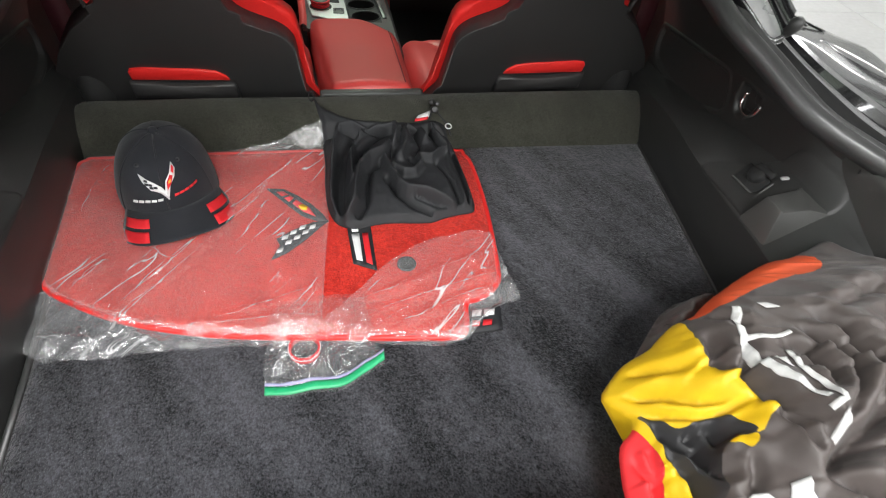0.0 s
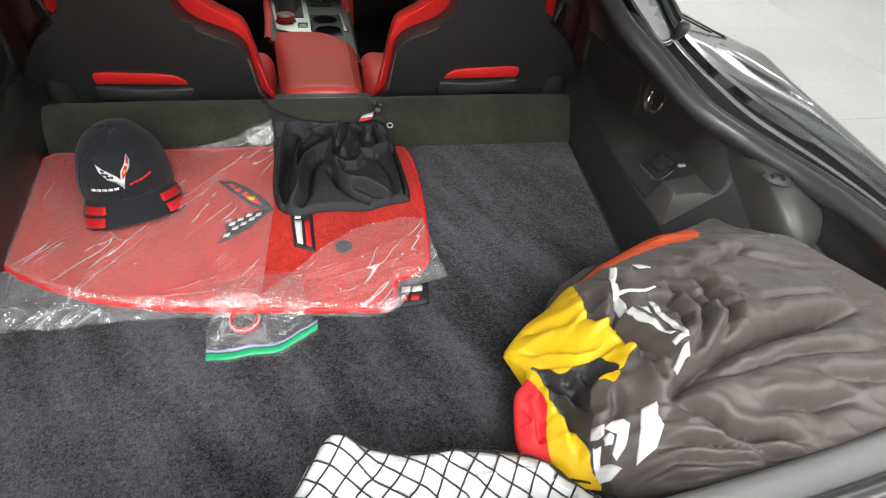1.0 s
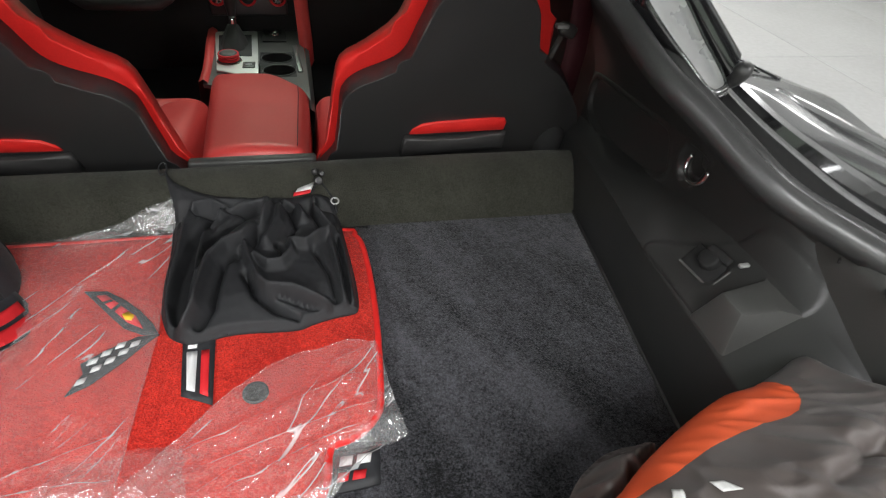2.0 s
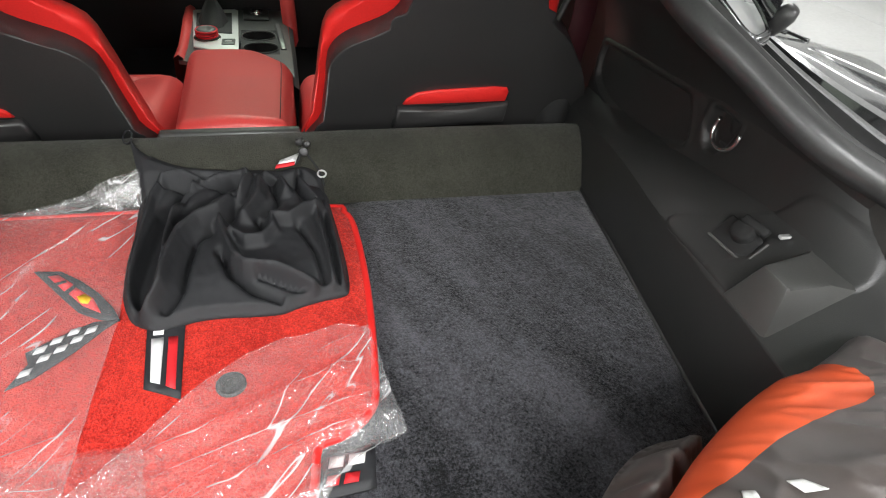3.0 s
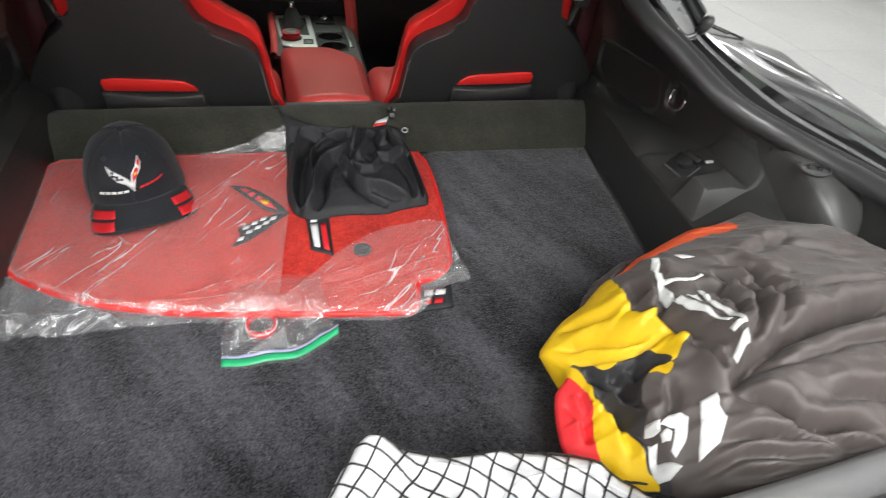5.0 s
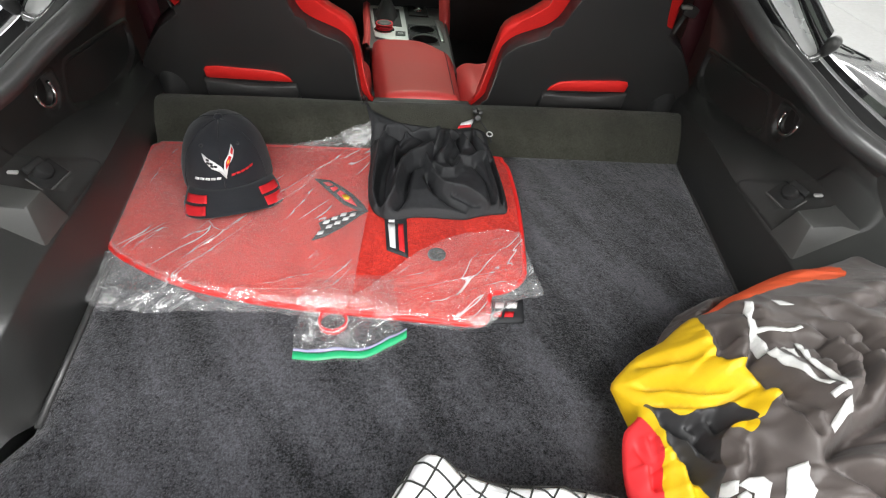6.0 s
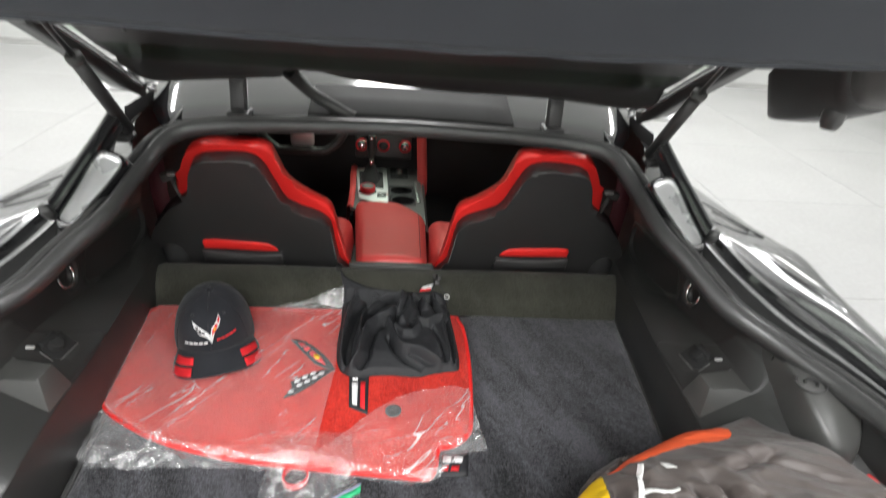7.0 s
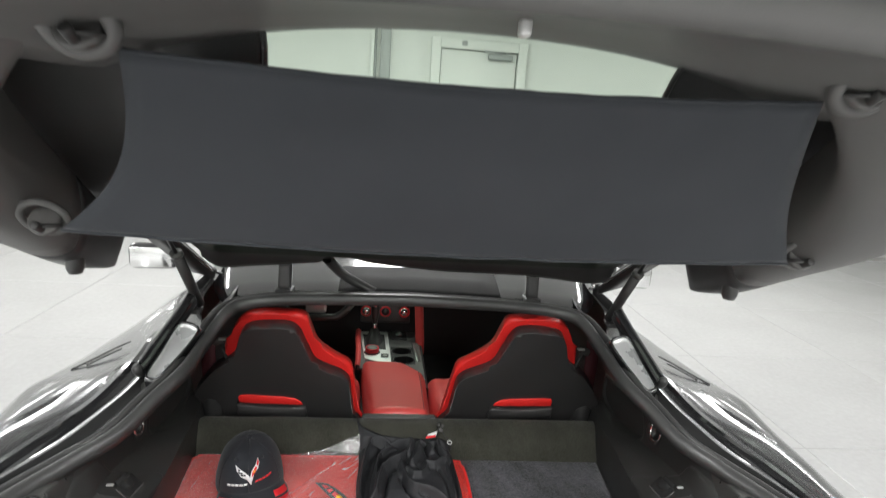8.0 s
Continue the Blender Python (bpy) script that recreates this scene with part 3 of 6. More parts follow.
def side_panel(s):
    sheet = bm_grid([[Vector((s * x, y, z)) for x, y, z in zip(*line)] for line in zip(*PANEL)])
    ob = part("side_panel", thicken(sheet, 0.003), M_PLASTIC, car, "grained black plastic side trim", sharp=50)
    along = lambda pts, off, r, mat, name, per=6: part(name, tube([on_wall(s, p.x, p.y, off) for p in spline([(y, z, 0) for y, z in pts], per)], r, 6, False, (1, 0, 0)), mat, ob)
    # highlights on the flap's edges, drawn as thin pale tubes
    along([(0.888, 0.787), (0.905, 0.775), (0.919, 0.767), (0.924, 0.762), (0.918, 0.757), (0.90, 0.7555), (0.83, 0.7545), (0.744, 0.7545)], 0.0016, 0.0016, M_GATE, "flap_highlight")
    along([(0.745, 0.757), (0.734, 0.764), (0.730, 0.775), (0.729, 0.790), (0.727, 0.806)], 0.0022, 0.0018, M_GATE, "flap_highlight")
    along([(0.850, 0.812), (0.846, 0.824), (0.828, 0.860), (0.800, 0.863), (0.776, 0.863), (0.741, 0.853), (0.727, 0.840), (0.718, 0.824)], 0.0006, 0.0015, M_DARK, "hatch_seam")
    part("trim_seam", tube([Vector((s * 0.690, 0.768, 0.898)), Vector((s * 0.672, 0.752, 0.893)), Vector((s * 0.655, 0.738, 0.880))], 0.0014, 6), M_DARK, ob)
    # tie-down: strap and bright ring in the niche
    w = on_wall(s, 0.955, 0.872, 0.0)
    part("ring_strap", box((0.012, 0.030, 0.030), (w.x - s * 0.002, 0.960, 0.872), 0.004, (0, s * -14, 0)), M_SHELL, ob)
    part("ring_clip", box((0.010, 0.020, 0.012), (w.x - s * 0.001, 0.972, 0.836), 0.003), M_SHELL, ob)
    c = Vector((s * 0.617, 0.954, 0.868))
    pts = [c + Vector((s * 0.004 * math.sin(a), 0.0225 * math.cos(a), 0.022 * math.sin(a))) for a in [math.radians(160 + 225 * i / 24) for i in range(25)]]
    part("tie_down_ring", tube(pts, 0.0031, 8, up=(1, 0, 0)), M_CHROME, ob, "bright chrome tie-down ring")
    # latch in its well
    q = Vector((s * 0.593, 0.842, 0.789))
    part("latch_bezel", box((0.036, 0.058, 0.006), q, 0.002, (0, s * -44, s * 8)), M_DARK, ob, "black latch")
    part("latch_frame", box((0.026, 0.003, 0.008), (q.x + s * 0.004, q.y - 0.030, q.z + 0.004), 0.001, (0, s * -44, s * 8)), M_GATE, ob)
    part("latch_frame", box((0.003, 0.054, 0.008), (q.x - s * 0.013, q.y + 0.001, q.z - 0.012), 0.001, (0, s * -44, s * 8)), M_GATE, ob)
    part("latch_knob", disc(0.017, 0.016, (q.x + s * 0.004, q.y + 0.002, q.z + 0.010), (0, s * -44, 0), 20, 0.014, 0.003), M_DARK, ob)
    part("latch_lever", box((0.012, 0.036, 0.008), (q.x + s * 0.010, q.y - 0.004, q.z + 0.022), 0.003, (0, s * -44, s * 12)), M_DARK, ob)
    part("latch_bolt", box((0.014, 0.006, 0.004), (s * 0.612, 0.806, 0.820), 0.001), M_SILVER, ob)
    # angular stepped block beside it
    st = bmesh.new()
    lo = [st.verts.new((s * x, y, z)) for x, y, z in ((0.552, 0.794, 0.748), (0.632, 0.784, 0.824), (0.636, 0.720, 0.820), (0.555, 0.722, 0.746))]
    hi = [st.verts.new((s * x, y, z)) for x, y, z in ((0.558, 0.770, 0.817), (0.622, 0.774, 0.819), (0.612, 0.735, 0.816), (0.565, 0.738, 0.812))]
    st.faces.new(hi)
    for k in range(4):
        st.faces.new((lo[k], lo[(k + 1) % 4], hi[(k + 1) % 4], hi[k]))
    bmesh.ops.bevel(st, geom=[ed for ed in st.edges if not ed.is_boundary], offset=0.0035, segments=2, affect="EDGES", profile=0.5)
    # lighter plastic than the panel puts the light on its top into colour
    part("step_block", st, M_PLASTIC2, ob, "angular step of the side trim, its colour lightened as lit", sharp=25)
    # rounded tower with a round cap
    tower = spline([(0.664, 0.80, 0), (0.657, 0.755, 0), (0.658, 0.700, 0), (0.657, 0.655, 0), (0.661, 0.618, 0), (0.674, 0.588, 0), (0.700, 0.574, 0), (0.728, 0.586, 0), (0.744, 0.63, 0), (0.745, 0.70, 0), (0.71, 0.77, 0)], 5, True)
    mid = Vector((0.700, 0.68, 0))
    rows = [[Vector((s * (mid.x + (p.x - mid.x) * f), mid.y + (p.y - mid.y) * f, z - 4.2 * max(0.0, 0.695 - mid.y - (p.y - mid.y) * f) ** 2 * (z - 0.7) / 0.19)) for p in tower] for f, z in ((1.04, 0.70), (1.02, 0.79), (1.0, 0.855), (0.985, 0.872), (0.955, 0.884), (0.91, 0.8905), (0.84, 0.893), (0.65, 0.893), (0.45, 0.893), (0.02, 0.893))]
    # the tower's stronger light is given by a lighter plastic
    part("tower", bm_grid(rows, True), M_PLASTIC2, ob, "rounded plastic tower, its colour lightened as lit")
    part("cap_ring", tube([Vector((s * 0.676 + 0.024 * math.cos(a * math.pi / 12), 0.668 + 0.020 * math.sin(a * math.pi / 12), 0.8900)) for a in range(24)], 0.0022, 6, True), M_SHELL, ob)
    part("round_cap", disc(0.020, 0.004, (s * 0.676, 0.668, 0.8885), k=24, bevel=0.001), M_PLASTIC2, ob)
    part("cap_hook", tube([Vector((s * 0.676 + 0.010 * math.cos(a), 0.668 + 0.008 * math.sin(a), 0.8915)) for a in [math.radians(-60 + 24 * i) for i in range(11)]], 0.0026, 6), M_DARK, ob)
    return ob


panel_right, panel_left = side_panel(1), side_panel(-1)


# trim under the seal behind, across the tail
rows = []
for p in seal_loop:
    if p.y < 0.33:
        a = Vector((p.x, p.y, p.z - 0.01))
        rows.append([a, Vector((p.x * 0.97, p.y + 0.030, p.z - 0.004)), Vector((p.x * 0.96, p.y + 0.060, p.z - 0.010)), Vector((p.x * 0.95, p.y + 0.068, p.z - 0.022)), Vector((p.x * 0.94, p.y + 0.070, 0.68)), Vector((p.x * 0.93, p.y + 0.070, 0.56))])
part("tail_trim", thicken(bm_grid(rows), 0.004), M_SILL, car, "grey plastic sill trim")


# gutter, quarter panel and fender outside the seal: y, fender's inner edge, crown (x, z)
QUARTER = [(2.6, 0.80, 0.87, 0.86, 0.85), (2.0, 0.76, 0.90, 0.86, 0.86), (1.6, 0.745, 0.910, 0.85, 0.885), (1.35, 0.742, 0.922, 0.85, 0.903), (1.20, 0.745, 0.928, 0.853, 0.914), (1.09, 0.748, 0.930, 0.857, 0.926),
           (1.02, 0.749, 0.932, 0.860, 0.934), (0.93, 0.757, 0.930, 0.852, 0.930), (0.86, 0.776, 0.929, 0.848, 0.928), (0.79, 0.800, 0.927, 0.847, 0.926), (0.69, 0.815, 0.920, 0.850, 0.918), (0.60, 0.820, 0.914, 0.852, 0.911),
           (0.50, 0.826, 0.906, 0.858, 0.903), (0.40, 0.832, 0.898, 0.862, 0.895), (0.30, 0.828, 0.890, 0.856, 0.888), (0.22, 0.80, 0.880, 0.83, 0.878)]
GUTTER = [(0.0, -0.004), (0.05, -0.016), (0.20, -0.024), (0.27, -0.020), (0.30, -0.006), (0.36, -0.004), (0.40, -0.016), (0.52, -0.026), (0.62, -0.024), (0.66, -0.010), (0.71, -0.006), (0.75, -0.012), (0.80, -0.016), (0.89, -0.016), (0.94, -0.004), (1.0, 0.0)]


def seal_at(y):
    for p, q in zip(seal_right[15:], seal_right[16:]):
        if q.y <= y <= p.y:
            return p.lerp(q, (p.y - y) / (p.y - q.y))
    return Vector((0.475, 1.155, 1.083)) if y > 1 else seal_right[-20]


def quarter_column(y, fx, fz, cx, cz):
    if y > 1.12:
        inner = Vector((0.545 + 0.05 * ease(1.2, 2.0, y), y, 1.094 + 0.04 * ease(1.1, 1.6, y) - 0.12 * ease(1.7, 2.6, y)))
    else:
        q = seal_at(y)
        inner = Vector((q.x + 0.024, y, q.z))
    fz = cz + 0.009 * ease(1.9, 1.2, y)
    edge = Vector((fx, y, fz))
    deep = ease(1.15, 1.0, y)
    col = []
    for f, d in GUTTER:
        p = inner.lerp(edge, f)
        p.z += d * (0.35 + 0.65 * deep) + 0.012 * math.sin(math.pi * f) * (1 - deep)
        col.append(p)
    col += [Vector((fx + (cx - fx) * k, y, fz + (cz - fz) * h)) for k, h in ((0.12, -0.02), (0.35, 0.12), (0.70, 0.50), (1.0, 1.0))]
    col += [Vector((cx + dx, y, cz - dz)) for dx, dz in ((0.022, 0.011), (0.050, 0.034), (0.078, 0.10), (0.085, 0.28), (0.075, 0.45), (0.04, 0.62))]
    return col


def body_side(s):
    cols = [quarter_column(*q) for q in QUARTER]
    lines = [spline([c[k] for c in cols], 5) for k in range(len(cols[0]))]
    n = len(GUTTER)
    flip = lambda p: Vector((s * p.x, p.y, p.z))
    # black gap strip and light ridges put gutter shade and highlights into colour
    for i0, i1, name, mt, lb in ((0, 3, "gutter", M_PAINT, "grey metallic drain gutter"), (2, 5, "gutter_gap", M_DARK, "black strip standing for a dark gap in the gutter"), (4, 7, "gutter_ridge", M_PAINT, "grey metallic gutter ridge, kept light as a highlight line"), (6, 9, "gutter_channel", M_GLOSS, "glossy black gutter channel"), (8, 10, "gutter_channel", M_GLOSS, "glossy black gutter channel"), (9, 11, "gutter_ridge", M_PAINT, "grey metallic gutter ridge, kept light as a highlight line"), (10, 12, "gutter_channel", M_GLOSS, "glossy black gutter channel"), (11, 14, "gutter_channel", M_GLOSS, "glossy black gutter channel"), (13, n, "gutter_ridge", M_PAINT, "grey metallic gutter ridge, kept light as a highlight line")):
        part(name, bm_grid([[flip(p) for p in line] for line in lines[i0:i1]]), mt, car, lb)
    fender = part("rear_fender", bm_grid([[flip(p) for p in line] for line in lines[n - 1:]]), M_PAINT, car, "grey metallic rear fender")
    top = lambda x, y, o: Vector((s * x, y, 0.936 - 1.2 * max(0.0, x - 0.765) ** 2 - 0.25 * max(0.0, 0.86 - y) ** 1.4 + o))
    # raised intake cover with folded edges, small grilles, tubes for reflection lines
    part("intake_cover", slab([(0.772, 1.046), (0.808, 1.042), (0.824, 0.985), (0.838, 0.915), (0.836, 0.855), (0.824, 0.806), (0.800, 0.868), (0.781, 0.925), (0.771, 0.99)], lambda x, y, o: top(x, y, o - 0.006), 0.014, 0.004, 1), M_PAINT, fender, "raised grey metallic intake cover")
    for pts in (((0.812, 1.064), (0.830, 1.020), (0.817, 1.006), (0.800, 1.048)), ((0.850, 1.016), (0.860, 0.988), (0.853, 0.982), (0.843, 1.008))):
        part("intake_grille", slab(pts, lambda x, y, o: top(x, y, o - 0.004), 0.006, 0.001, 1), M_SHELL, fender, "small black mesh grille")
    # thin gloss tubes added to stand for reflection lines on the fender
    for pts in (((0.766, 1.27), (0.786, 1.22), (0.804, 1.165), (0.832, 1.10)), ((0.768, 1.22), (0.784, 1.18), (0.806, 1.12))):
        part("reflection_line", tube(spline([top(x, y, -0.001) for x, y in pts], 5), 0.0026, 6), M_GLOSS, fender)
    rows = []
    for y, xt, zt, xm in ((2.5, 0.80, 0.90, 0.92), (3.0, 0.84, 0.86, 0.92), (3.6, 0.78, 0.78, 0.90), (3.95, 0.60, 0.62, 0.74)):
        rows.append([Vector((s * a, y, b)) for a, b in ((xt, zt), (xt + 0.04, zt - 0.02), (xt + 0.08, zt - 0.05), (xm, zt - 0.1), (xm + 0.015, 0.55), (xm, 0.35), (xm - 0.06, 0.18))])
    part("front_fender", bm_grid(rows), M_PAINT, car, "grey metallic front fender")
    # bright pressed flange beside the seal, black bar outside it with a rubber tip
    lift = lambda p, d: Vector((s * p[0], p[1] - 0.55 * d, p[2] + 0.8 * d))
    fl = spline([(0.504, 1.018, 1.072), (0.513, 1.031, 1.081), (0.540, 1.035, 1.085), (0.554, 1.019, 1.073), (0.566, 0.975, 1.041), (0.580, 0.933, 1.010), (0.574, 0.924, 1.003), (0.557, 0.924, 1.003), (0.538, 0.952, 1.024), (0.520, 0.982, 1.046)], 4, True)
    cen = sum(fl, Vector()) / len(fl)
    bmf = bmesh.new()
    prev = None
    for f, d in ((1.0, -0.002), (0.95, -0.005), (0.86, -0.007), (0.45, -0.007), (0.0, -0.007)):
        ringv = [bmf.verts.new(lift(cen + (p - cen) * f, d)) for p in fl] if f else [bmf.verts.new(lift(cen, d))]
        for i in range(len(fl) if prev else 0):
            j = (i + 1) % len(fl)
            bmf.faces.new((prev[i], prev[j], ringv[j], ringv[i]) if f else (prev[i], prev[j], ringv[0]))
        prev = ringv
    part("pillar_flange", bmf, M_FLANGE, car, "pale grey pressed pillar flange")
    rim = [[lift(cen + (p - cen) * f, d) for f, d in ((1.22, -0.040), (1.14, -0.006), (1.08, 0.001), (1.02, 0.001), (0.985, -0.004))] for p in fl + fl[:1]]
    part("flange_rim", bm_grid(rim), M_GLOSS, car, "black painted rim of the pillar flange")
    bar_in = spline([(0.531, 1.112, 1.136), (0.538, 1.085, 1.118), (0.560, 1.017, 1.071), (0.589, 0.936, 1.012)], 5)
    bar_out = spline([(0.553, 1.108, 1.137), (0.562, 1.075, 1.114), (0.585, 1.013, 1.069), (0.608, 0.955, 1.027)], 5)
    rows = [[lift(p, -0.03), lift(p, 0.0), lift(p.lerp(q, 0.2), 0.005), lift(p.lerp(q, 0.55), 0.008), lift(p.lerp(q, 0.9), 0.006), lift(q, -0.002), lift(q + Vector((0.012, 0, -0.03)), -0.03)] for p, q in zip(bar_in, bar_out)]
    part("pillar_trim", bm_grid(rows), M_GLOSS, car, "black pillar trim bar")
    part("trim_tip", lathe([(0.0, -0.018), (0.009, -0.015), (0.011, -0.004), (0.011, 0.010), (0.008, 0.018), (0.0, 0.020)], (s * 0.602, 0.938, 1.010), (35, 0, 0), 14), M_RUBBER, car, "black rubber tip")


body_side(1)
body_side(-1)

# roof behind and over the cabin, windscreen, bonnet
rows = []
for y, z, w in ((1.235, 1.108, 0.50), (1.25, 1.118, 0.52), (1.30, 1.130, 0.55), (1.40, 1.150, 0.58), (1.55, 1.172, 0.60), (1.75, 1.180, 0.62), (1.95, 1.165, 0.63)):
    rows.append([Vector((w * u, y, z - 0.022 * u * u - 0.02 * u ** 8)) for u in [i / 10 - 1 for i in range(21)]])
part("roof", thicken(bm_grid(rows), 0.02), M_GLOSS, car, "black gloss removable roof panel")
# added matt black panel, stands in for the tailgate's dark reflection
part("dark_reflection_panel", thicken(bm_grid([[Vector((x, y, z - 0.022 * (x / 0.54) ** 2 + 0.004)) for x in (-0.20, -0.12, 0.0, 0.12, 0.20, 0.255)] for y, z in ((1.238, 1.110), (1.25, 1.119), (1.30, 1.131), (1.38, 1.147))]), 0.003), M_DARK, car, "matt black panel added for a dark reflection in the roof")
rows = []
for y, z, w in ((1.96, 1.15, 0.63), (2.3, 1.03, 0.70), (2.75, 0.86, 0.78)):
    rows.append([Vector((w * u, y, z - 0.05 * u * u)) for u in [i / 6 - 1 for i in range(13)]])
part("windscreen", thicken(bm_grid(rows), 0.005), M_GLASS, car, "clear windscreen").visible_shadow = False
rows = []
for y, z, w in ((2.74, 0.855, 0.80), (3.2, 0.83, 0.86), (3.7, 0.74, 0.86), (3.95, 0.60, 0.76), (4.02, 0.45, 0.74), (4.02, 0.25, 0.74)):
    rows.append([Vector((w * u, y, z - 0.05 * u * u)) for u in [i / 8 - 1 for i in range(17)]])
part("bonnet", bm_grid(rows), M_PAINT, car)
# tail behind the opening, underbody
rows = []
for p in seal_loop:
    if p.y < 0.45:
        o = Vector((p.x, p.y - 0.55, 0)).normalized()
        rows.append([p + o * 0.03 + Vector((0, 0, -0.01)), p + o * 0.10 + Vector((0, 0, 0.0)), p + o * 0.14 + Vector((0, 0, -0.06)), Vector((p.x * 1.12, p.y - 0.16 * ease(0.45, 0.2, p.y), 0.5)), Vector((p.x * 1.05, p.y - 0.08, 0.22))])
part("tail_panel", bm_grid(rows), M_PAINT, car, "grey metallic tail panel")
part("underbody", box((1.50, 3.5, 0.04), (0, 2.1, 0.20), 0.01), M_DARK, car)
part("cabin_floor", box((1.3, 1.6, 0.03), (0, 2.1, 0.30), 0.01), M_DARK, car)
part("rear_bulkhead_base", box((1.3, 0.02, 0.36), (0, 1.335, 0.42), 0.004), M_DARK, car)
for s in (1, -1):
    bmd = bm_grid([[Vector((s * x, y, z)) for x, z in ((0.70, 0.3), (0.69, 0.55), (0.68, 0.80), (0.64, 0.86), (0.60, 1.10))] for y in (1.28, 1.6, 2.0, 2.5)])
    part("door_lining", bmd, M_SHELL, car, "dark door lining")


# wheels, mostly out of sight
for wx in (-0.84, 0.84):
    for wy in (0.72, 3.2):
        wheel = part("wheel", lathe([(0.20, -0.12), (0.31, -0.13), (0.335, -0.10), (0.335, 0.10), (0.31, 0.13), (0.20, 0.12)], (wx, wy, 0.335), (0, 90, 0), 32), M_RUBBER, car, "black road tyre")
        part("rim", lathe([(0.0, -0.05), (0.06, -0.06), (0.19, -0.04), (0.20, 0.11), (0.0, 0.05)], (wx, wy, 0.335), (0, 90, 0), 20), M_GREY, wheel)


# ---- seats ----
def seat_place(s):
    # the seat on the right is set a little higher and further in
    du, dz = (-0.010, 0.010) if s > 0 else (0.0, 0.0)
    return lambda u, z, off: Vector((s * (u + du), 1.36 - 0.45 * (z + dz - 0.71) - off, z + dz - 0.45 * off * 0.9))


RED_LINE = [(0.512, 0.905), (0.492, 0.965), (0.470, 1.013), (0.443, 1.044), (0.405, 1.058), (0.350, 1.060), (0.286, 1.056), (0.270, 1.022), (0.252, 0.958),
            (0.206, 0.912), (0.164, 0.880), (0.152, 0.826), (0.146, 0.770), (0.134, 0.665), (0.134, 0.58), (0.50, 0.58)]
SHELL_LINE = [(0.483, 0.925), (0.452, 1.005), (0.430, 1.030), (0.395, 1.040), (0.330, 1.042), (0.299, 1.022), (0.279, 0.965), (0.256, 0.906), (0.190, 0.868), (0.167, 0.842),
              (0.161, 0.815), (0.158, 0.77), (0.152, 0.70), (0.150, 0.60), (0.628, 0.60), (0.632, 0.66), (0.613, 0.772), (0.548, 0.868)]


def seat(s):
    st = part("seat", slab([(p.x, p.y) for p in spline([(u, v, 0) for u, v in RED_LINE], 3, True)], lambda u, z, off: seat_place(s)(u, z, off - 0.016), 0.024, 0.010, 4), M_REDVIVID, car, "bucket seat with red leather and a black shell back")
    part("seat_shell", slab([(p.x, p.y) for p in spline([(u, v, 0) for u, v in SHELL_LINE], 6, True)], seat_place(s), 0.040, 0.011, 4), M_SHELL, st, "black moulded seat back shell")
    pl = seat_place(s)
    # map pocket: a red lined mouth over a black lip
    x0, x1 = (0.284, 0.466) if s > 0 else (0.300, 0.484)
    up = 0.013
    part("pocket_lining", slab([(x0, 0.740), (x0 + 0.006, 0.752), (x0 + 0.022, 0.765), (x0 + 0.05, 0.770), (x1 - 0.03, 0.776), (x1 - 0.006, 0.774), (x1, 0.765), (x1, 0.744)], lambda u, z, off: pl(u, z + up, 0.038 + off), 0.006, 0.003), M_REDVIVID, st, "red lining of the map pocket")
    part("pocket_lip", slab([(x0 - 0.012, 0.690), (x0 - 0.008, 0.736), (x0 + 0.04, 0.732), (x0 + 0.10, 0.734), (x1 - 0.01, 0.742), (x1 + 0.004, 0.745), (x1 + 0.008, 0.70)], lambda u, z, off: pl(u, z + up, 0.038 + off), 0.014, 0.005), M_SHELL, st)
    # cushion beside the tunnel
    part("seat_cushion", box((0.34, 0.46, 0.16), (s * 0.33, 1.66, 0.46), 0.05, (8, 0, 0), 4), M_REDHIDE, st, "red leather seat cushion")
    part("inner_bolster", box((0.14, 0.46, 0.20), (s * 0.200 - 0.020, 1.63, 0.492), 0.045, (-8, s * 6, 0), 5), M_REDHIDE, st)

    part("belt_guide", joined(box((0.030, 0.020, 0.022), (s * 0.528, 1.262, 0.948), 0.006, (0, s * 20, 0)), tube([Vector((s * 0.520, 1.262, 0.94)), Vector((s * 0.508, 1.265, 0.90)), Vector((s * 0.512, 1.27, 0.86))], 0.005, 8)), M_PLASTIC2, st, "grey plastic belt guide")
    part("guide_clip", box((0.022, 0.012, 0.007), (s * 0.514, 1.255, 0.957), 0.002), M_SILVER, st)
    part("seat_belt", thicken(bm_grid([[Vector((s * x, y, z)) for x in (0.545, 0.585)] for y, z in ((1.30, 0.99), (1.29, 0.90), (1.30, 0.80), (1.32, 0.72))]), 0.002), M_BELT, st, "dark red seat belt webbing")
    part("hinge_cover", lathe([(0.0, 0.022), (0.016, 0.019), (0.028, 0.008), (0.031, -0.01), (0.031, -0.06)], (s * 0.566, 1.322, 0.742), (0, 0, 0), 20), M_DARK, st)


seat(1)
seat(-1)

# ---- centre console and dashboard ----
con = part("console", box((0.25, 0.98, 0.30), (-0.035, 1.86, 0.34), 0.02), M_PLASTIC, car, "centre console with silver plate and red armrest")


def lid_at(u, v, drop=0.0):
    """The armrest lid: u across (0 to 1), v from its rear end to its slanting front edge."""
    front = 1.950 - 0.055 * u - 0.115 * ease(0.55, 1.05, u)
    y = 1.352 + (front - 1.352) * v
    f = (y - 1.352) / 0.6
    x0, x1 = -0.106 - 0.050 * f, 0.090 + 0.014 * f
    edge = min(u, 1 - u)
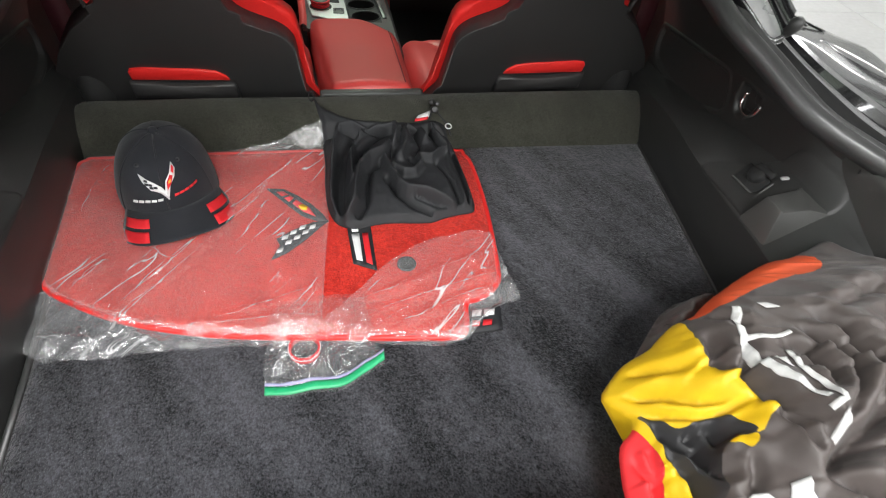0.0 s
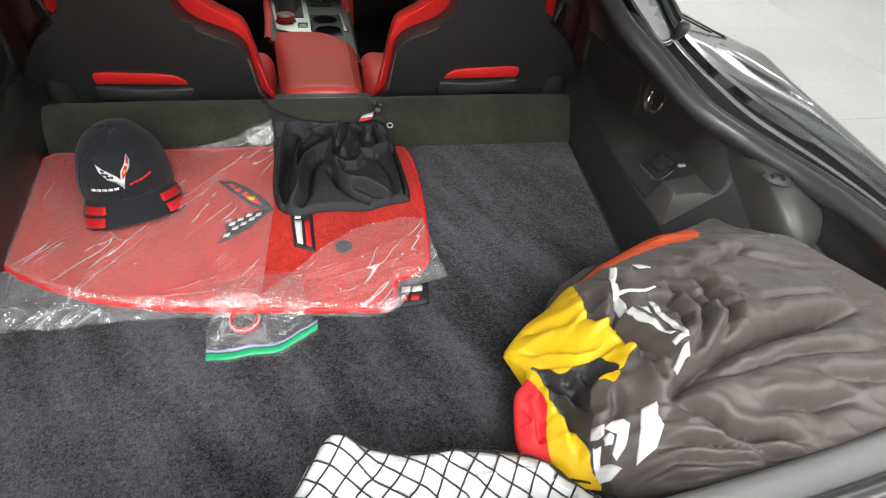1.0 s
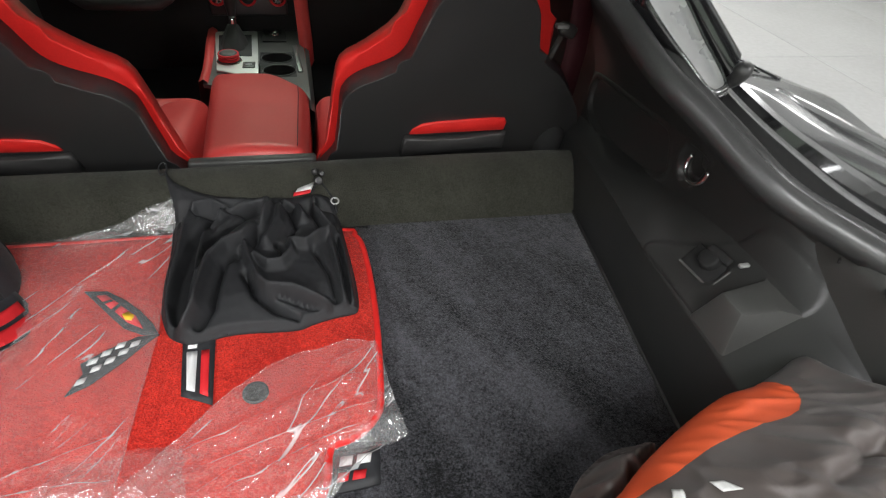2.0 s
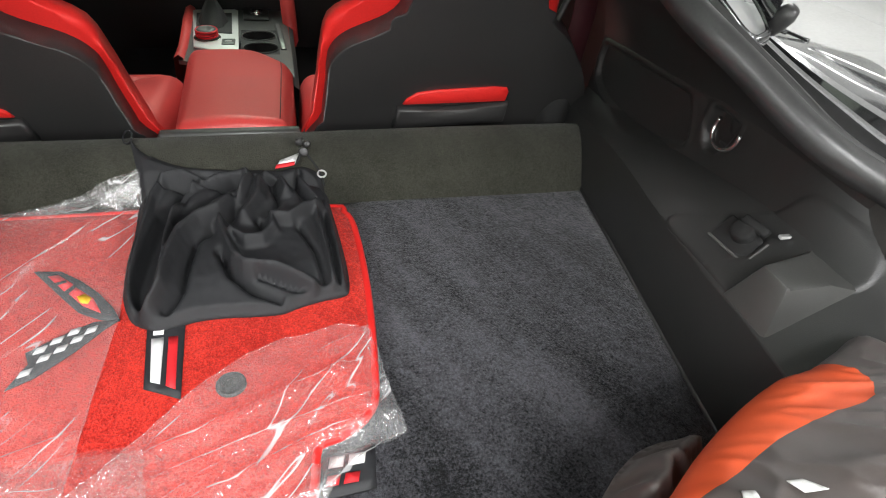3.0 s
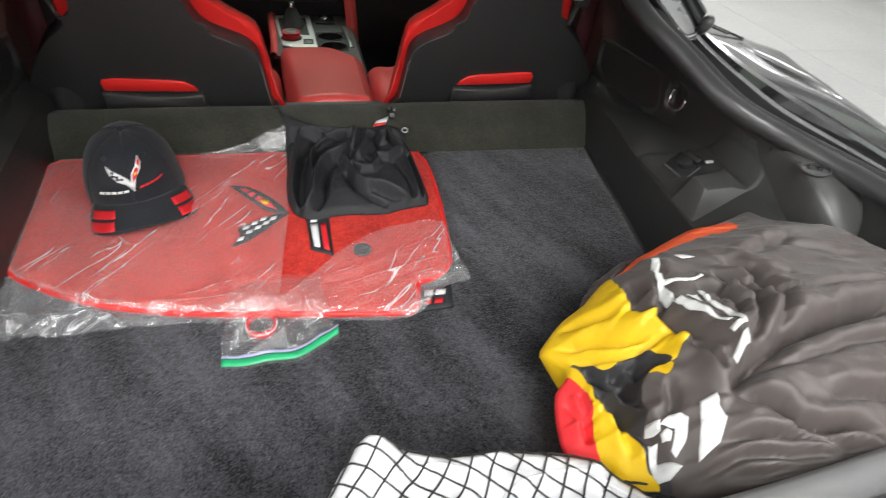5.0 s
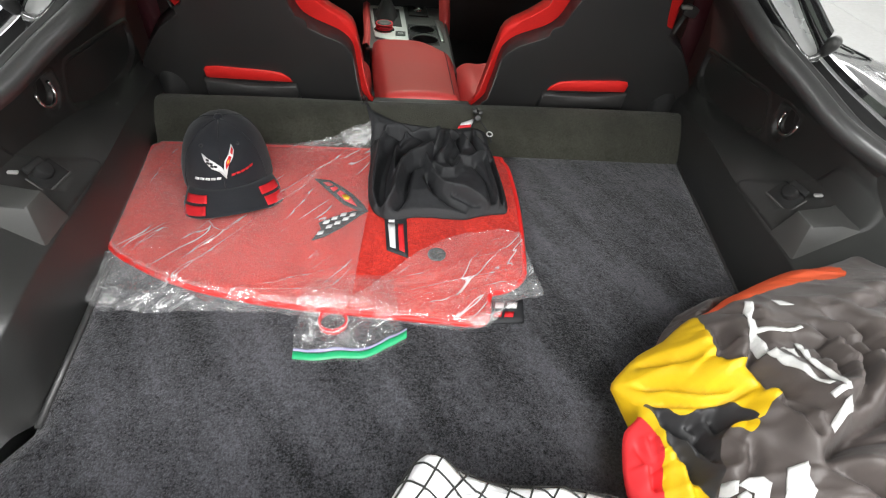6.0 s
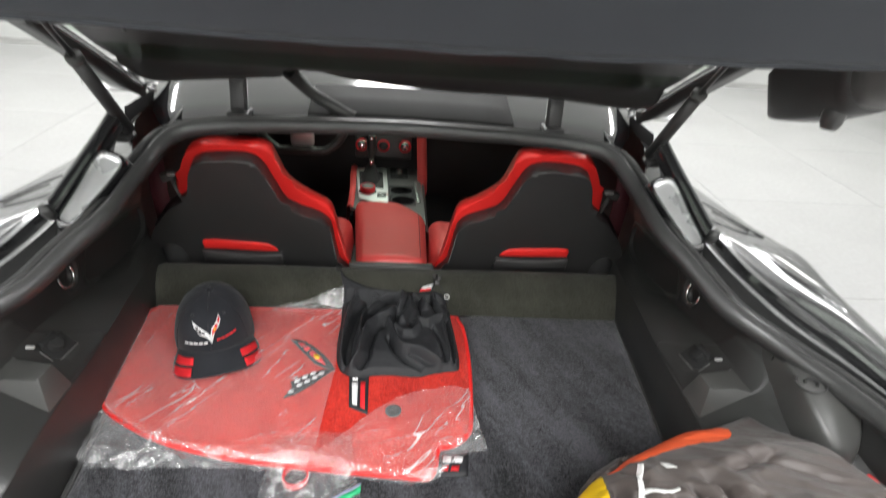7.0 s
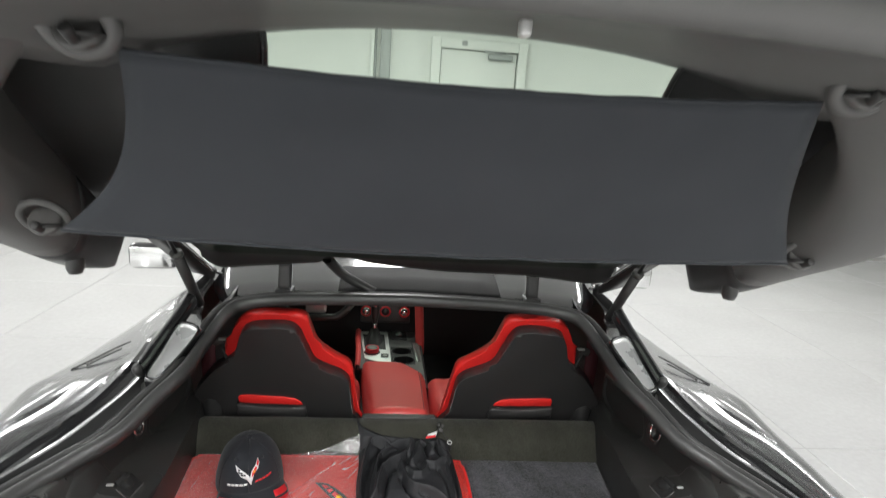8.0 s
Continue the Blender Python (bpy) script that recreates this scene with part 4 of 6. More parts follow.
    roll_off = 0.022 * max(0.0, 1 - edge / 0.10) ** 2 + 0.010 * max(0.0, 1 - (1 - v) / 0.05) ** 2 + 0.012 * max(0.0, 1 - v / 0.04) ** 2
    return Vector((x0 + (x1 - x0) * u, y, 0.684 - 0.098 * f + 0.010 * math.sin(math.pi * u) - roll_off - drop))


rows = [[lid_at(i / 28, j / 30) for i in range(29)] for j in range(31)]
lid = bm_grid(rows)
ext = bmesh.ops.extrude_edge_only(lid, edges=[e for e in lid.edges if e.is_boundary])
bmesh.ops.translate(lid, vec=(0, 0, -0.16), verts=[g for g in ext["geom"] if isinstance(g, bmesh.types.BMVert)])
part("armrest_lid", lid, M_REDHIDE, con, "red leather armrest lid")
part("lid_seam", tube([lid_at(0.90 - 0.05 * max(0.0, j / 20 - 0.8), j / 20, -0.0006) for j in range(1, 20)], 0.0011, 5), M_BELT, con)
part("rear_foot", box((0.23, 0.022, 0.10), (-0.010, 1.338, 0.635), 0.006), M_PLASTIC2, con)
PT = lambda x, y, h=0.0: Vector((x, y, 0.580 - 0.065 * (y - 1.87) + h))
on_top = lambda lift: (lambda x, y, o: PT(x, y, lift + o))
top_pieces = ([(-0.172, 1.90), (-0.034, 1.845), (-0.034, 2.43), (-0.19, 2.43)], [(-0.034, 1.845), (0.104, 1.78), (0.102, 1.945), (-0.034, 1.945)], [(-0.034, 2.160), (0.098, 2.160), (0.086, 2.43), (-0.034, 2.43)], [(0.072, 1.945), (0.102, 1.945), (0.098, 2.160), (0.068, 2.160)])
part("console_top", joined(*[slab(pts, on_top(-0.012), 0.010, 0.0) for pts in top_pieces]), M_PLASTIC2, con, "charcoal plastic console top", False)
part("console_plate", slab([(-0.145, 1.990), (-0.030, 1.925), (-0.036, 2.06), (-0.050, 2.352), (-0.060, 2.362), (-0.176, 2.350), (-0.182, 2.338)], on_top(-0.001), 0.006, 0.003), M_SILVER, con, "satin silver console plate")
GATE = [(-0.150, 2.115), (-0.055, 2.100), (-0.066, 2.310), (-0.166, 2.305)]
part("shift_gate", slab(GATE, on_top(0.0052), 0.002, 0.001), M_DARK, con)
boot = [[PT(-0.112 + (0.040 - 0.028 * f) * math.cos(a) * (1 + 0.10 * math.sin(5 * a)), 2.205 + 0.045 * f + (0.070 - 0.056 * f) * math.sin(a), 0.006 + 0.055 * f ** 0.8) for a in [k * math.pi / 14 for k in range(28)]] for f in (0.0, 0.2, 0.4, 0.6, 0.8, 1.0)]
part("shift_boot", bm_grid(boot, True), M_DARK, con, "pleated black leather shift boot")
base = PT(-0.112, 2.252, 0.058)
part("lever_collar", lathe([(0.013, -0.012), (0.015, 0.0), (0.013, 0.010), (0.014, 0.018), (0.011, 0.022)], base, (-10, 0, 0), 18), M_CHROME, con)
part("shift_lever", lathe([(0.010, 0.018), (0.013, 0.035), (0.018, 0.060), (0.021, 0.085), (0.021, 0.105), (0.016, 0.118)], base, (-10, 0, 0), 20), M_SHELL, con, "black shift knob")
part("shift_cap", lathe([(0.0, 0.132), (0.012, 0.130), (0.020, 0.122), (0.022, 0.112), (0.0215, 0.104)], base, (-10, 0, 0), 20), M_CHROME, con)
knob = PT(-0.116, 2.062, 0.004)
part("drive_mode_knob", lathe([(0.032, 0), (0.032, 0.005), (0.026, 0.006), (0.026, 0.024), (0.022, 0.027), (0.012, 0.026), (0.0, 0.025)], knob, (0, 0, 0), 28), M_SHELL, con)
for hz in (0.009, 0.016, 0.023):
    part("knob_ring", tube([knob + Vector((0.027 * math.cos(a * math.pi / 14), 0.027 * math.sin(a * math.pi / 14), hz)) for a in range(28)], 0.0028, 6, True), M_CAPRED, con, "red anodised ring")
part("knob_base", tube([knob + Vector((0.033 * math.cos(a * math.pi / 14), 0.033 * math.sin(a * math.pi / 14), 0.002)) for a in range(28)], 0.0025, 6, True), M_CHROME, con)
part("parking_switch", joined(box((0.034, 0.040, 0.006), PT(-0.060, 2.022, 0.006), 0.002), box((0.022, 0.008, 0.004), PT(-0.060, 2.030, 0.010), 0.001)), M_SHELL, con)
part("switch_mark", box((0.018, 0.004, 0.001), PT(-0.060, 2.022, 0.0095), 0), M_THREAD, con)
for cx, cy in ((0.024, 1.999), (0.016, 2.107)):
    # a plate with a round well in it
    square = [Vector((cx + 0.053 * max(-1.0, min(1.0, 1.45 * math.cos(a))), cy + 0.054 * max(-1.0, min(1.0, 1.45 * math.sin(a))), 0)) for a in [k * math.pi / 16 for k in range(32)]]
    circle = lambda r, h: [PT(cx + r * math.cos(k * math.pi / 16), cy + r * math.sin(k * math.pi / 16), h) for k in range(32)]
    part("cup_holder", bm_grid([[PT(p.x, p.y, -0.003) for p in square], circle(0.046, -0.003), circle(0.044, -0.005), circle(0.041, -0.05), circle(0.036, -0.06), circle(0.001, -0.06)], True), M_DARK, con, "dark round cup holder", sharp=40)
    part("cup_rim", tube(circle(0.0455, -0.0015), 0.0018, 6, True), M_PLASTIC, con)
part("tray_slider", box((0.016, 0.20, 0.008), PT(0.076, 2.08, 0.004), 0.003, (0, 0, 4)), M_PLASTIC2, con)
part("socket_box", slab([(-0.030, 2.255), (0.044, 2.255), (0.038, 2.40), (-0.036, 2.40)], on_top(0.0), 0.004, 0.0015), M_DARK, con)
part("power_socket", lathe([(0.019, 0), (0.019, 0.008), (0.014, 0.009), (0.012, 0.003), (0, 0.003)], PT(0.006, 2.322, 0.004), (0, 0, 0), 20), M_CHROME, con)
rail = [[Vector((x, y, 0.58 - 0.065 * (y - 1.87) + h)) for x, h in ((-0.158, -0.06), (-0.160 - 0.02 * ease(1.94, 2.4, y), 0.004), (-0.170 - 0.022 * ease(1.94, 2.4, y), 0.012), (-0.182 - 0.024 * ease(1.94, 2.4, y), 0.004), (-0.19, -0.12))] for y in (1.90, 2.0, 2.12, 2.25, 2.40)]
part("console_rail", bm_grid(rail), M_REDHIDE, con, "red leather console side")
part("console_side", bm_grid([[Vector((x, y, 0.58 - 0.065 * (y - 1.87) + h)) for x, h in ((0.100, -0.002), (0.112, -0.012), (0.118, -0.16))] for y in (1.72, 1.9, 2.1, 2.4)]), M_PLASTIC2, con)

dash = part("dashboard", bm_grid([[Vector((x, y, z - 0.02 * (x / 0.6) ** 2)) for y, z in ((2.40, 0.42), (2.38, 0.55), (2.375, 0.70), (2.40, 0.80), (2.47, 0.85), (2.75, 0.86))] for x in [-0.68 + 0.068 * i for i in range(21)]]), M_DARK, car, "dark dashboard with red-ringed knobs")
part("control_panel", box((0.24, 0.03, 0.10), (-0.065, 2.36, 0.655), 0.008, (-12, 0, 0)), M_SHELL, dash)
for kx in (-0.157, -0.065, 0.027):
    part("dash_knob", lathe([(0.020, 0), (0.020, 0.012), (0.016, 0.018), (0, 0.018)], (kx, 2.345, 0.665), (78, 0, 0), 20), M_CHROME if kx != -0.065 else M_SHELL, dash)
    part("knob_ring", tube([Vector((kx + 0.023 * math.cos(a * math.pi / 10), 2.338, 0.665 + 0.023 * math.sin(a * math.pi / 10))) for a in range(20)], 0.0045, 6, True, (0, 1, 0)), M_CAPRED, dash, "red anodised ring")
for i in range(5):
    part("dash_button", box((0.022, 0.012, 0.012), (-0.125 + 0.03 * i, 2.345, 0.622), 0.003), M_SILVER, dash)
part("console_grab_bar", bm_grid([[Vector((x + 0.012 * ease(0.8, 0.5, z), y - 0.12 * ease(0.75, 0.5, z), z)) for x, y in ((0.072, 2.34), (0.085, 2.31), (0.105, 2.31), (0.115, 2.36))] for z in (0.50, 0.56, 0.62, 0.70, 0.80)]), M_REDHIDE, dash, "red leather grab panel")
# flat-bottomed rim
wheel_path = [Vector((-0.37 + 0.178 * math.cos(a * math.pi / 18), 2.15 + 0.05 * math.sin(a * math.pi / 18), 0.852 + max(0.160 * math.sin(a * math.pi / 18), -0.138))) for a in range(36)]
sw = part("steering_wheel", tube(wheel_path, 0.016, 10, True, (0, 1, 0)), M_SHELL, car, "black leather steering wheel")
part("wheel_hub", box((0.14, 0.05, 0.12), (-0.37, 2.17, 0.852), 0.03, (-15, 0, 0)), M_SHELL, sw)
part("wheel_spoke", box((0.30, 0.02, 0.035), (-0.37, 2.16, 0.844), 0.008), M_SILVER, sw)
part("wheel_spoke", box((0.090, 0.02, 0.070), (-0.37, 2.135, 0.757), 0.012), M_SILVER, sw)

# ---- tailgate, raised ----
def gate_z(y):
    """Height of the raised window's plane at y."""
    return 1.165 + 0.665 * (1.225 - y)


LIP_Z = [(-0.530, 1.205), (-0.495, 1.184), (-0.42, 1.187), (-0.30, 1.196), (-0.25, 1.201), (-0.20, 1.217), (-0.15, 1.212), (-0.10, 1.203), (0.08, 1.190), (0.32, 1.188), (0.48, 1.180), (0.53, 1.190)]
lip_line = spline([(x, 1.226 - 0.04 * (x / 0.53) ** 4, z) for x, z in LIP_Z], 4)
rows = []
for p in lip_line:
    rows.append([Vector((p.x, p.y + 0.010, p.z + 0.014)), Vector((p.x, p.y + 0.004, p.z + 0.002)), Vector((p.x, p.y - 0.008, p.z)), Vector((p.x, p.y - 0.020, p.z + 0.008)), Vector((p.x, p.y - 0.034, 1.212 + 0.3 * (p.z - 1.19))),
                 Vector((p.x, 1.14, 1.236)), Vector((p.x, 1.08, 1.268)), Vector((p.x, 1.00, 1.318)), Vector((p.x, 0.92, 1.368))])
gate = part("tailgate", thicken(bm_grid(rows), 0.008), M_SHELL, car, "raised black tailgate")
part("front_lip", tube([p + Vector((0, 0, 0.001)) for p in lip_line], 0.0045, 8), M_RUBBER, gate)
for s in (-1, 1):
    # black bars of the frame beside the struts
    rail = spline([(s * 0.530, 1.222, 1.160), (s * 0.551, 1.195, 1.178), (s * 0.575, 1.10, 1.255), (s * 0.600, 1.00, 1.330), (s * 0.615, 0.93, 1.375)], 4)
    part("frame_bar", sweep(rail, [(-0.026, -0.014), (-0.026, 0.010), (-0.020, 0.014), (0.022, 0.014), (0.027, 0.008), (0.027, -0.014)]), M_SHELL, gate)
    part("bar_edge", tube([p + Vector((s * -0.028, 0, -0.004)) for p in rail], 0.004, 6), M_PAINT, gate)
SIDE = [
    (0.985, [(0.640, 1.300), (0.652, 1.262), (0.662, 1.240), (0.690, 1.236), (0.718, 1.240), (0.735, 1.262), (0.735, 1.290)]),
    (0.97, [(0.628, 1.318), (0.646, 1.262), (0.658, 1.236), (0.690, 1.232), (0.722, 1.238), (0.748, 1.268), (0.745, 1.310)]),
    (0.85, [(0.625, 1.410), (0.625, 1.340), (0.642, 1.285), (0.676, 1.270), (0.725, 1.282), (0.765, 1.325), (0.755, 1.385)]),
    (0.72, [(0.612, 1.500), (0.606, 1.435), (0.616, 1.375), (0.655, 1.345), (0.720, 1.345), (0.790, 1.385), (0.790, 1.450)]),
    (0.60, [(0.600, 1.590), (0.596, 1.520), (0.606, 1.452), (0.648, 1.412), (0.715, 1.408), (0.800, 1.440), (0.805, 1.510)]),
    (0.50, [(0.560, 1.645), (0.556, 1.595), (0.568, 1.535), (0.622, 1.498), (0.700, 1.490), (0.790, 1.515), (0.800, 1.580)]),
    (0.42, [(0.400, 1.690), (0.440, 1.662), (0.500, 1.625), (0.590, 1.590), (0.680, 1.575), (0.770, 1.590), (0.785, 1.640)]),
    (0.34, [(0.20, 1.705), (0.36, 1.695), (0.480, 1.668), (0.580, 1.640), (0.670, 1.622), (0.750, 1.630), (0.770, 1.680)]),
]
for s in (-1, 1):
    cols = [spline([(x, y, z) for x, z in pts], 4) for y, pts in SIDE]
    lines = [spline([c[j] for c in cols], 4) for j in range(len(cols[0]))]
    part("side_lining", thicken(bm_grid([[Vector((s * p.x, p.y, p.z)) for p in line[10:]] for line in lines]), 0.005), M_GATE, gate, "plastic tailgate lining, grey lightened for floor light")
    # same lining, its corner in a darker material to paint the shade
    part("shaded_lobe", thicken(bm_grid([[Vector((s * p.x, p.y, p.z)) for p in line[:11]] for line in lines]), 0.005), M_SHELL, gate, "tailgate corner of the lining, darkened for shade")
    part("lobe_bumper", lathe([(0.0, -0.012), (0.012, -0.010), (0.016, 0.0), (0.018, 0.03), (0.020, 0.05)], (s * 0.660, 0.835, 1.270), (0, 0, 0), 18), M_RUBBER, gate)
# rear lining below the window's trailing edge, bowed over the glass
rows = []
for y, z, w in ((0.440, 1.712, 0.43), (0.430, 1.698, 0.45), (0.40, 1.696, 0.48), (0.36, 1.700, 0.54), (0.30, 1.700, 0.62), (0.22, 1.690, 0.66), (0.14, 1.672, 0.66), (0.125, 1.70, 0.66)):
    rows.append([Vector((0.02 + w * u, y + 0.07 * u * u * (1 if y > 0.3 else 0.4), z - 0.045 * u * u - 0.02 * u ** 4)) for u in [i / 12 - 1 for i in range(25)]])
part("rear_lining", thicken(bm_grid(rows), 0.006), M_GATE, gate, "plastic tailgate lining, grey lightened for floor light")
part("gate_release", box((0.012, 0.02, 0.02), (0.055, 0.335, 1.688), 0.004), M_SILVER, gate)
# window glass with its black printed border
gl = [[Vector((w * u, y, gate_z(y) + 0.006)) for u in (-1, -0.5, 0, 0.5, 1)] for y, w in ((1.12, 0.50), (0.95, 0.575), (0.80, 0.56), (0.62, 0.52), (0.50, 0.50), (0.40, 0.48))]
glass = part("tailgate_glass", bm_grid(gl), M_GLASS, gate, "green-tinted rear window glass")
glass.visible_shadow = False
for s in (-1, 1):
    rows = [[Vector((0.028 + s * x, y, gate_z(y))) for x in (w, w + 0.01, 0.70)] for y, w in ((1.0, 0.47), (0.85, 0.45), (0.70, 0.40), (0.60, 0.345), (0.53, 0.285), (0.50, 0.262), (0.47, 0.256), (0.42, 0.250))]
    part("glass_border", thicken(bm_grid(rows), 0.003), M_RUBBER, gate, "black printed border of the glass")
    part("border_gasket", tube([r[0] + Vector((0, 0, -0.004)) for r in rows], 0.004, 6), M_RUBBER, gate)
shell_rows = [[Vector((w * u, y, z - 0.10 * u ** 4)) for u in [i / 10 - 1 for i in range(21)]] for y, z, w in ((0.46, 1.735, 0.74), (0.30, 1.775, 0.74), (0.12, 1.760, 0.70), (0.05, 1.73, 0.68))]
part("gate_skin", thicken(bm_grid(shell_rows), 0.004), M_PAINT, gate, "grey metallic tail spoiler skin")
for s in (-1, 1):
    # hinge bracket and gas strut
    part("hinge", joined(box((0.036, 0.016, 0.110), (s * 0.343, 1.248, 1.160), 0.004, (-12, 0, 0)), box((0.046, 0.05, 0.014), (s * 0.343, 1.240, 1.112), 0.004), box((0.030, 0.008, 0.06), (s * 0.343, 1.239, 1.150), 0.003, (-12, 0, 0))), M_SHELL, car, "black tailgate hinge")
    lo, mid, hi = Vector((s * 0.535, 1.140, 1.098)), Vector((s * 0.548, 1.032, 1.258)), Vector((s * 0.572, 0.93, 1.405))
    strut = part("gas_strut", tube([lo, lo.lerp(mid, 0.96)], 0.0125, 12, up=(1, 0, 0)), M_SHELL, car, "black gas strut")
    part("strut_collar", tube([lo.lerp(mid, 0.94), mid], 0.0145, 12, up=(1, 0, 0)), M_PLASTIC2, strut)
    part("strut_rod", tube([mid, hi], 0.005, 10, up=(1, 0, 0)), M_RUBBER, strut)
    part("strut_ball", joined(disc(0.014, 0.024, (s * 0.545, 1.143, 1.092), (0, 90, 0), 14, bevel=0.003), box((0.03, 0.04, 0.012), (s * 0.548, 1.15, 1.078), 0.003)), M_SHELL, strut)
    # door mirror
    mir = part("door_mirror", box((0.20, 0.07, 0.115), (s * 1.085, 2.235, 0.925), 0.03, (0, 0, s * -6), 4), M_GLOSS, car, "black door mirror")
    part("mirror_glass", box((0.165, 0.004, 0.088), (s * 1.085, 2.199, 0.925), 0.0015, (0, 0, s * -6)), M_CHROME, mir, "mirror glass")
    part("mirror_arm", tube([Vector((s * 0.90, 2.25, 0.885)), Vector((s * 1.0, 2.24, 0.90))], 0.016, 10), M_GLOSS, mir)
loom = spline([(-0.225, 1.196, 1.215), (-0.212, 1.226, 1.190), (-0.185, 1.242, 1.160), (-0.150, 1.252, 1.136), (-0.120, 1.250, 1.120), (-0.100, 1.246, 1.112)], 12)
rows = []
for i, p in enumerate(loom):
    d = (loom[min(i + 1, len(loom) - 1)] - loom[max(i - 1, 0)]).normalized()
    a = d.cross(Vector((0, 0, 1))).normalized()
    b = a.cross(d)
    r = 0.0115 if i % 2 else 0.0145
    rows.append([p + a * (r * math.cos(k * math.pi / 5)) + b * (r * math.sin(k * math.pi / 5)) for k in range(10)])
part("wiring_loom", bm_grid(rows, True), M_RUBBER, car, "ribbed black wiring sleeve")

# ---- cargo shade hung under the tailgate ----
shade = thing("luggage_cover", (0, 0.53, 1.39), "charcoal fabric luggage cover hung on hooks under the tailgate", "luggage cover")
rows = []
for j in range(25):
    t = j / 24
    y = 0.630 - 0.208 * t
    z = 1.392 + 0.251 * t - 0.020 * math.sin(math.pi * t) * 0.6
    w = 0.590 - 0.176 * t
    bow = math.sin(math.pi * t)
    rows.append([Vector((0.026 + 0.015 * t + w * u + (0.034 if u < 0 else 0.006) * -u * bow, y + 0.014 * math.sin(math.pi * t) + 0.0015 * wave(u * 3, t, 3, 5), z - 0.014 * (1 - u * u) + 0.002 * wave(u * 4, t * 2, 2, 9))) for u in [i / 20 - 1 for i in range(41)]])
part("shade_cloth", thicken(bm_grid(rows), 0.002), M_SHADE, shade)
part("shade_hem", tube([p + Vector((0, 0, -0.001)) for p in rows[0]], 0.0035, 8), M_SHADE, shade)
part("shade_hem", tube([p + Vector((0, 0, 0.001)) for p in rows[-1]], 0.003, 8), M_SHADE, shade)
for s, t in ((-1, 0), (1, 0), (-1, 1), (1, 1)):
    c = rows[0 if t == 0 else -1][0 if s < 0 else -1] + Vector((s * 0.026, 0, 0.006)) + t * Vector((s * -0.004, -0.040, 0.004))
    hook = part("hook_base", disc(0.024, 0.012, c + Vector((0, 0.006, 0.004)), (60, 0, 0), 20, bevel=0.004), M_GATE, shade, "grey plastic hook")
    part("hook_rim", tube([c + Vector((0.034 * math.cos(k * math.pi / 12), 0.004 - 0.030 * math.sin(k * math.pi / 12) * 0.5, 0.010 + 0.030 * math.sin(k * math.pi / 12) * 0.87)) for k in range(24)], 0.006 + 0.004 * t, 8, True, (0, 1, 0.6)), M_GATE, hook)
    part("hook_pin", joined(disc(0.007, 0.03, c + Vector((0, -0.010, -0.004)), (60, 0, 0), 12, bevel=0.002), tube([c + Vector((-s * 0.028, 0, 0)), c + Vector((0, -0.016, 0))], 0.0035, 6)), M_SHELL, hook)

# ---- things on the cargo floor ----
BULK_PROFILE = [(1.135, 0.652), (1.147, 0.669), (1.166, 0.699), (1.191, 0.719), (1.218, 0.730), (1.25, 0.729)]


def base_z(x, y):
    """The carpet's top: floor, then the rolled bulkhead."""
    z = floor_z(x, y)
    for (y0, z0), (y1, z1) in zip(BULK_PROFILE, BULK_PROFILE[1:]):
        if y0 <= y < y1:
            z = max(z, z0 + (z1 - z0) * (y - y0) / (y1 - y0))
    return 0.729 if y >= 1.25 else z


MAT_LINE = [(0.128, 1.120), (0.154, 1.106), (0.166, 1.07), (0.169, 0.95), (0.160, 0.82), (0.150, 0.782), (0.122, 0.760), (0.092, 0.750), (0.086, 0.715), (0.076, 0.694),
            (0.045, 0.692), (-0.11, 0.709), (-0.285, 0.731), (-0.42, 0.768), (-0.515, 0.818), (-0.548, 0.848), (-0.556, 0.885), (-0.558, 1.00), (-0.559, 1.10), (-0.545, 1.124), (-0.50, 1.130), (-0.135, 1.130)]
mat_edge = [(p.x, p.y) for p in spline([(x, y, 0) for x, y in MAT_LINE], 3, True)]
MAT_TOP = 0.020


def mat_z(x, y):
    return floor_z(x, y) + MAT_TOP


mat_thing = thing("floor_mat", (-0.2, 0.92, 0.62), "red carpeted car floor mat with black emblem, half in clear film", "floor mat")
part("carpet_face", drape(mat_edge, mat_z, 0.025, 0.014), M_MATRED, mat_thing)
part("mat_binding", tube([Vector((x, y, mat_z(x, y) - 0.004)) for x, y in mat_edge], 0.0055, 8, True), M_REDVIVID, mat_thing, "stitched red edge binding")



def decal(name, pts, height, lift, mat, parent, thick=0.0015, label="", step=0.012):
    return part(name, drape(pts, height, step, thick, lift), mat, parent, label)


# emblem on the mat: two flag wings and a striped block, as plain shapes
decal("emblem_wing", [(-0.118, 0.937), (-0.140, 0.942), (-0.165, 0.956), (-0.188, 0.982), (-0.226, 1.026), (-0.196, 1.023), (-0.170, 1.004), (-0.148, 0.983), (-0.128, 0.957)], mat_z, 0.0030, M_BTHREAD, mat_thing)
decal("emblem_field", [(-0.140, 0.951), (-0.162, 0.965), (-0.180, 0.985), (-0.174, 0.994), (-0.152, 0.974)], mat_z, 0.0042, M_CAPRED, mat_thing)
decal("emblem_field", [(-0.186, 0.990), (-0.208, 1.015), (-0.197, 1.016), (-0.178, 0.999)], mat_z, 0.0042, M_CAPRED, mat_thing)
decal("emblem_rib", [(-0.198, 1.003), (-0.187, 1.006), (-0.185, 1.003), (-0.195, 0.999)], mat_z, 0.0050, M_BTHREAD, mat_thing)
decal("emblem_spot", [(-0.156, 0.966), (-0.164, 0.968), (-0.170, 0.978), (-0.162, 0.981), (-0.154, 0.974)], mat_z, 0.0054, M_YTHREAD, mat_thing)
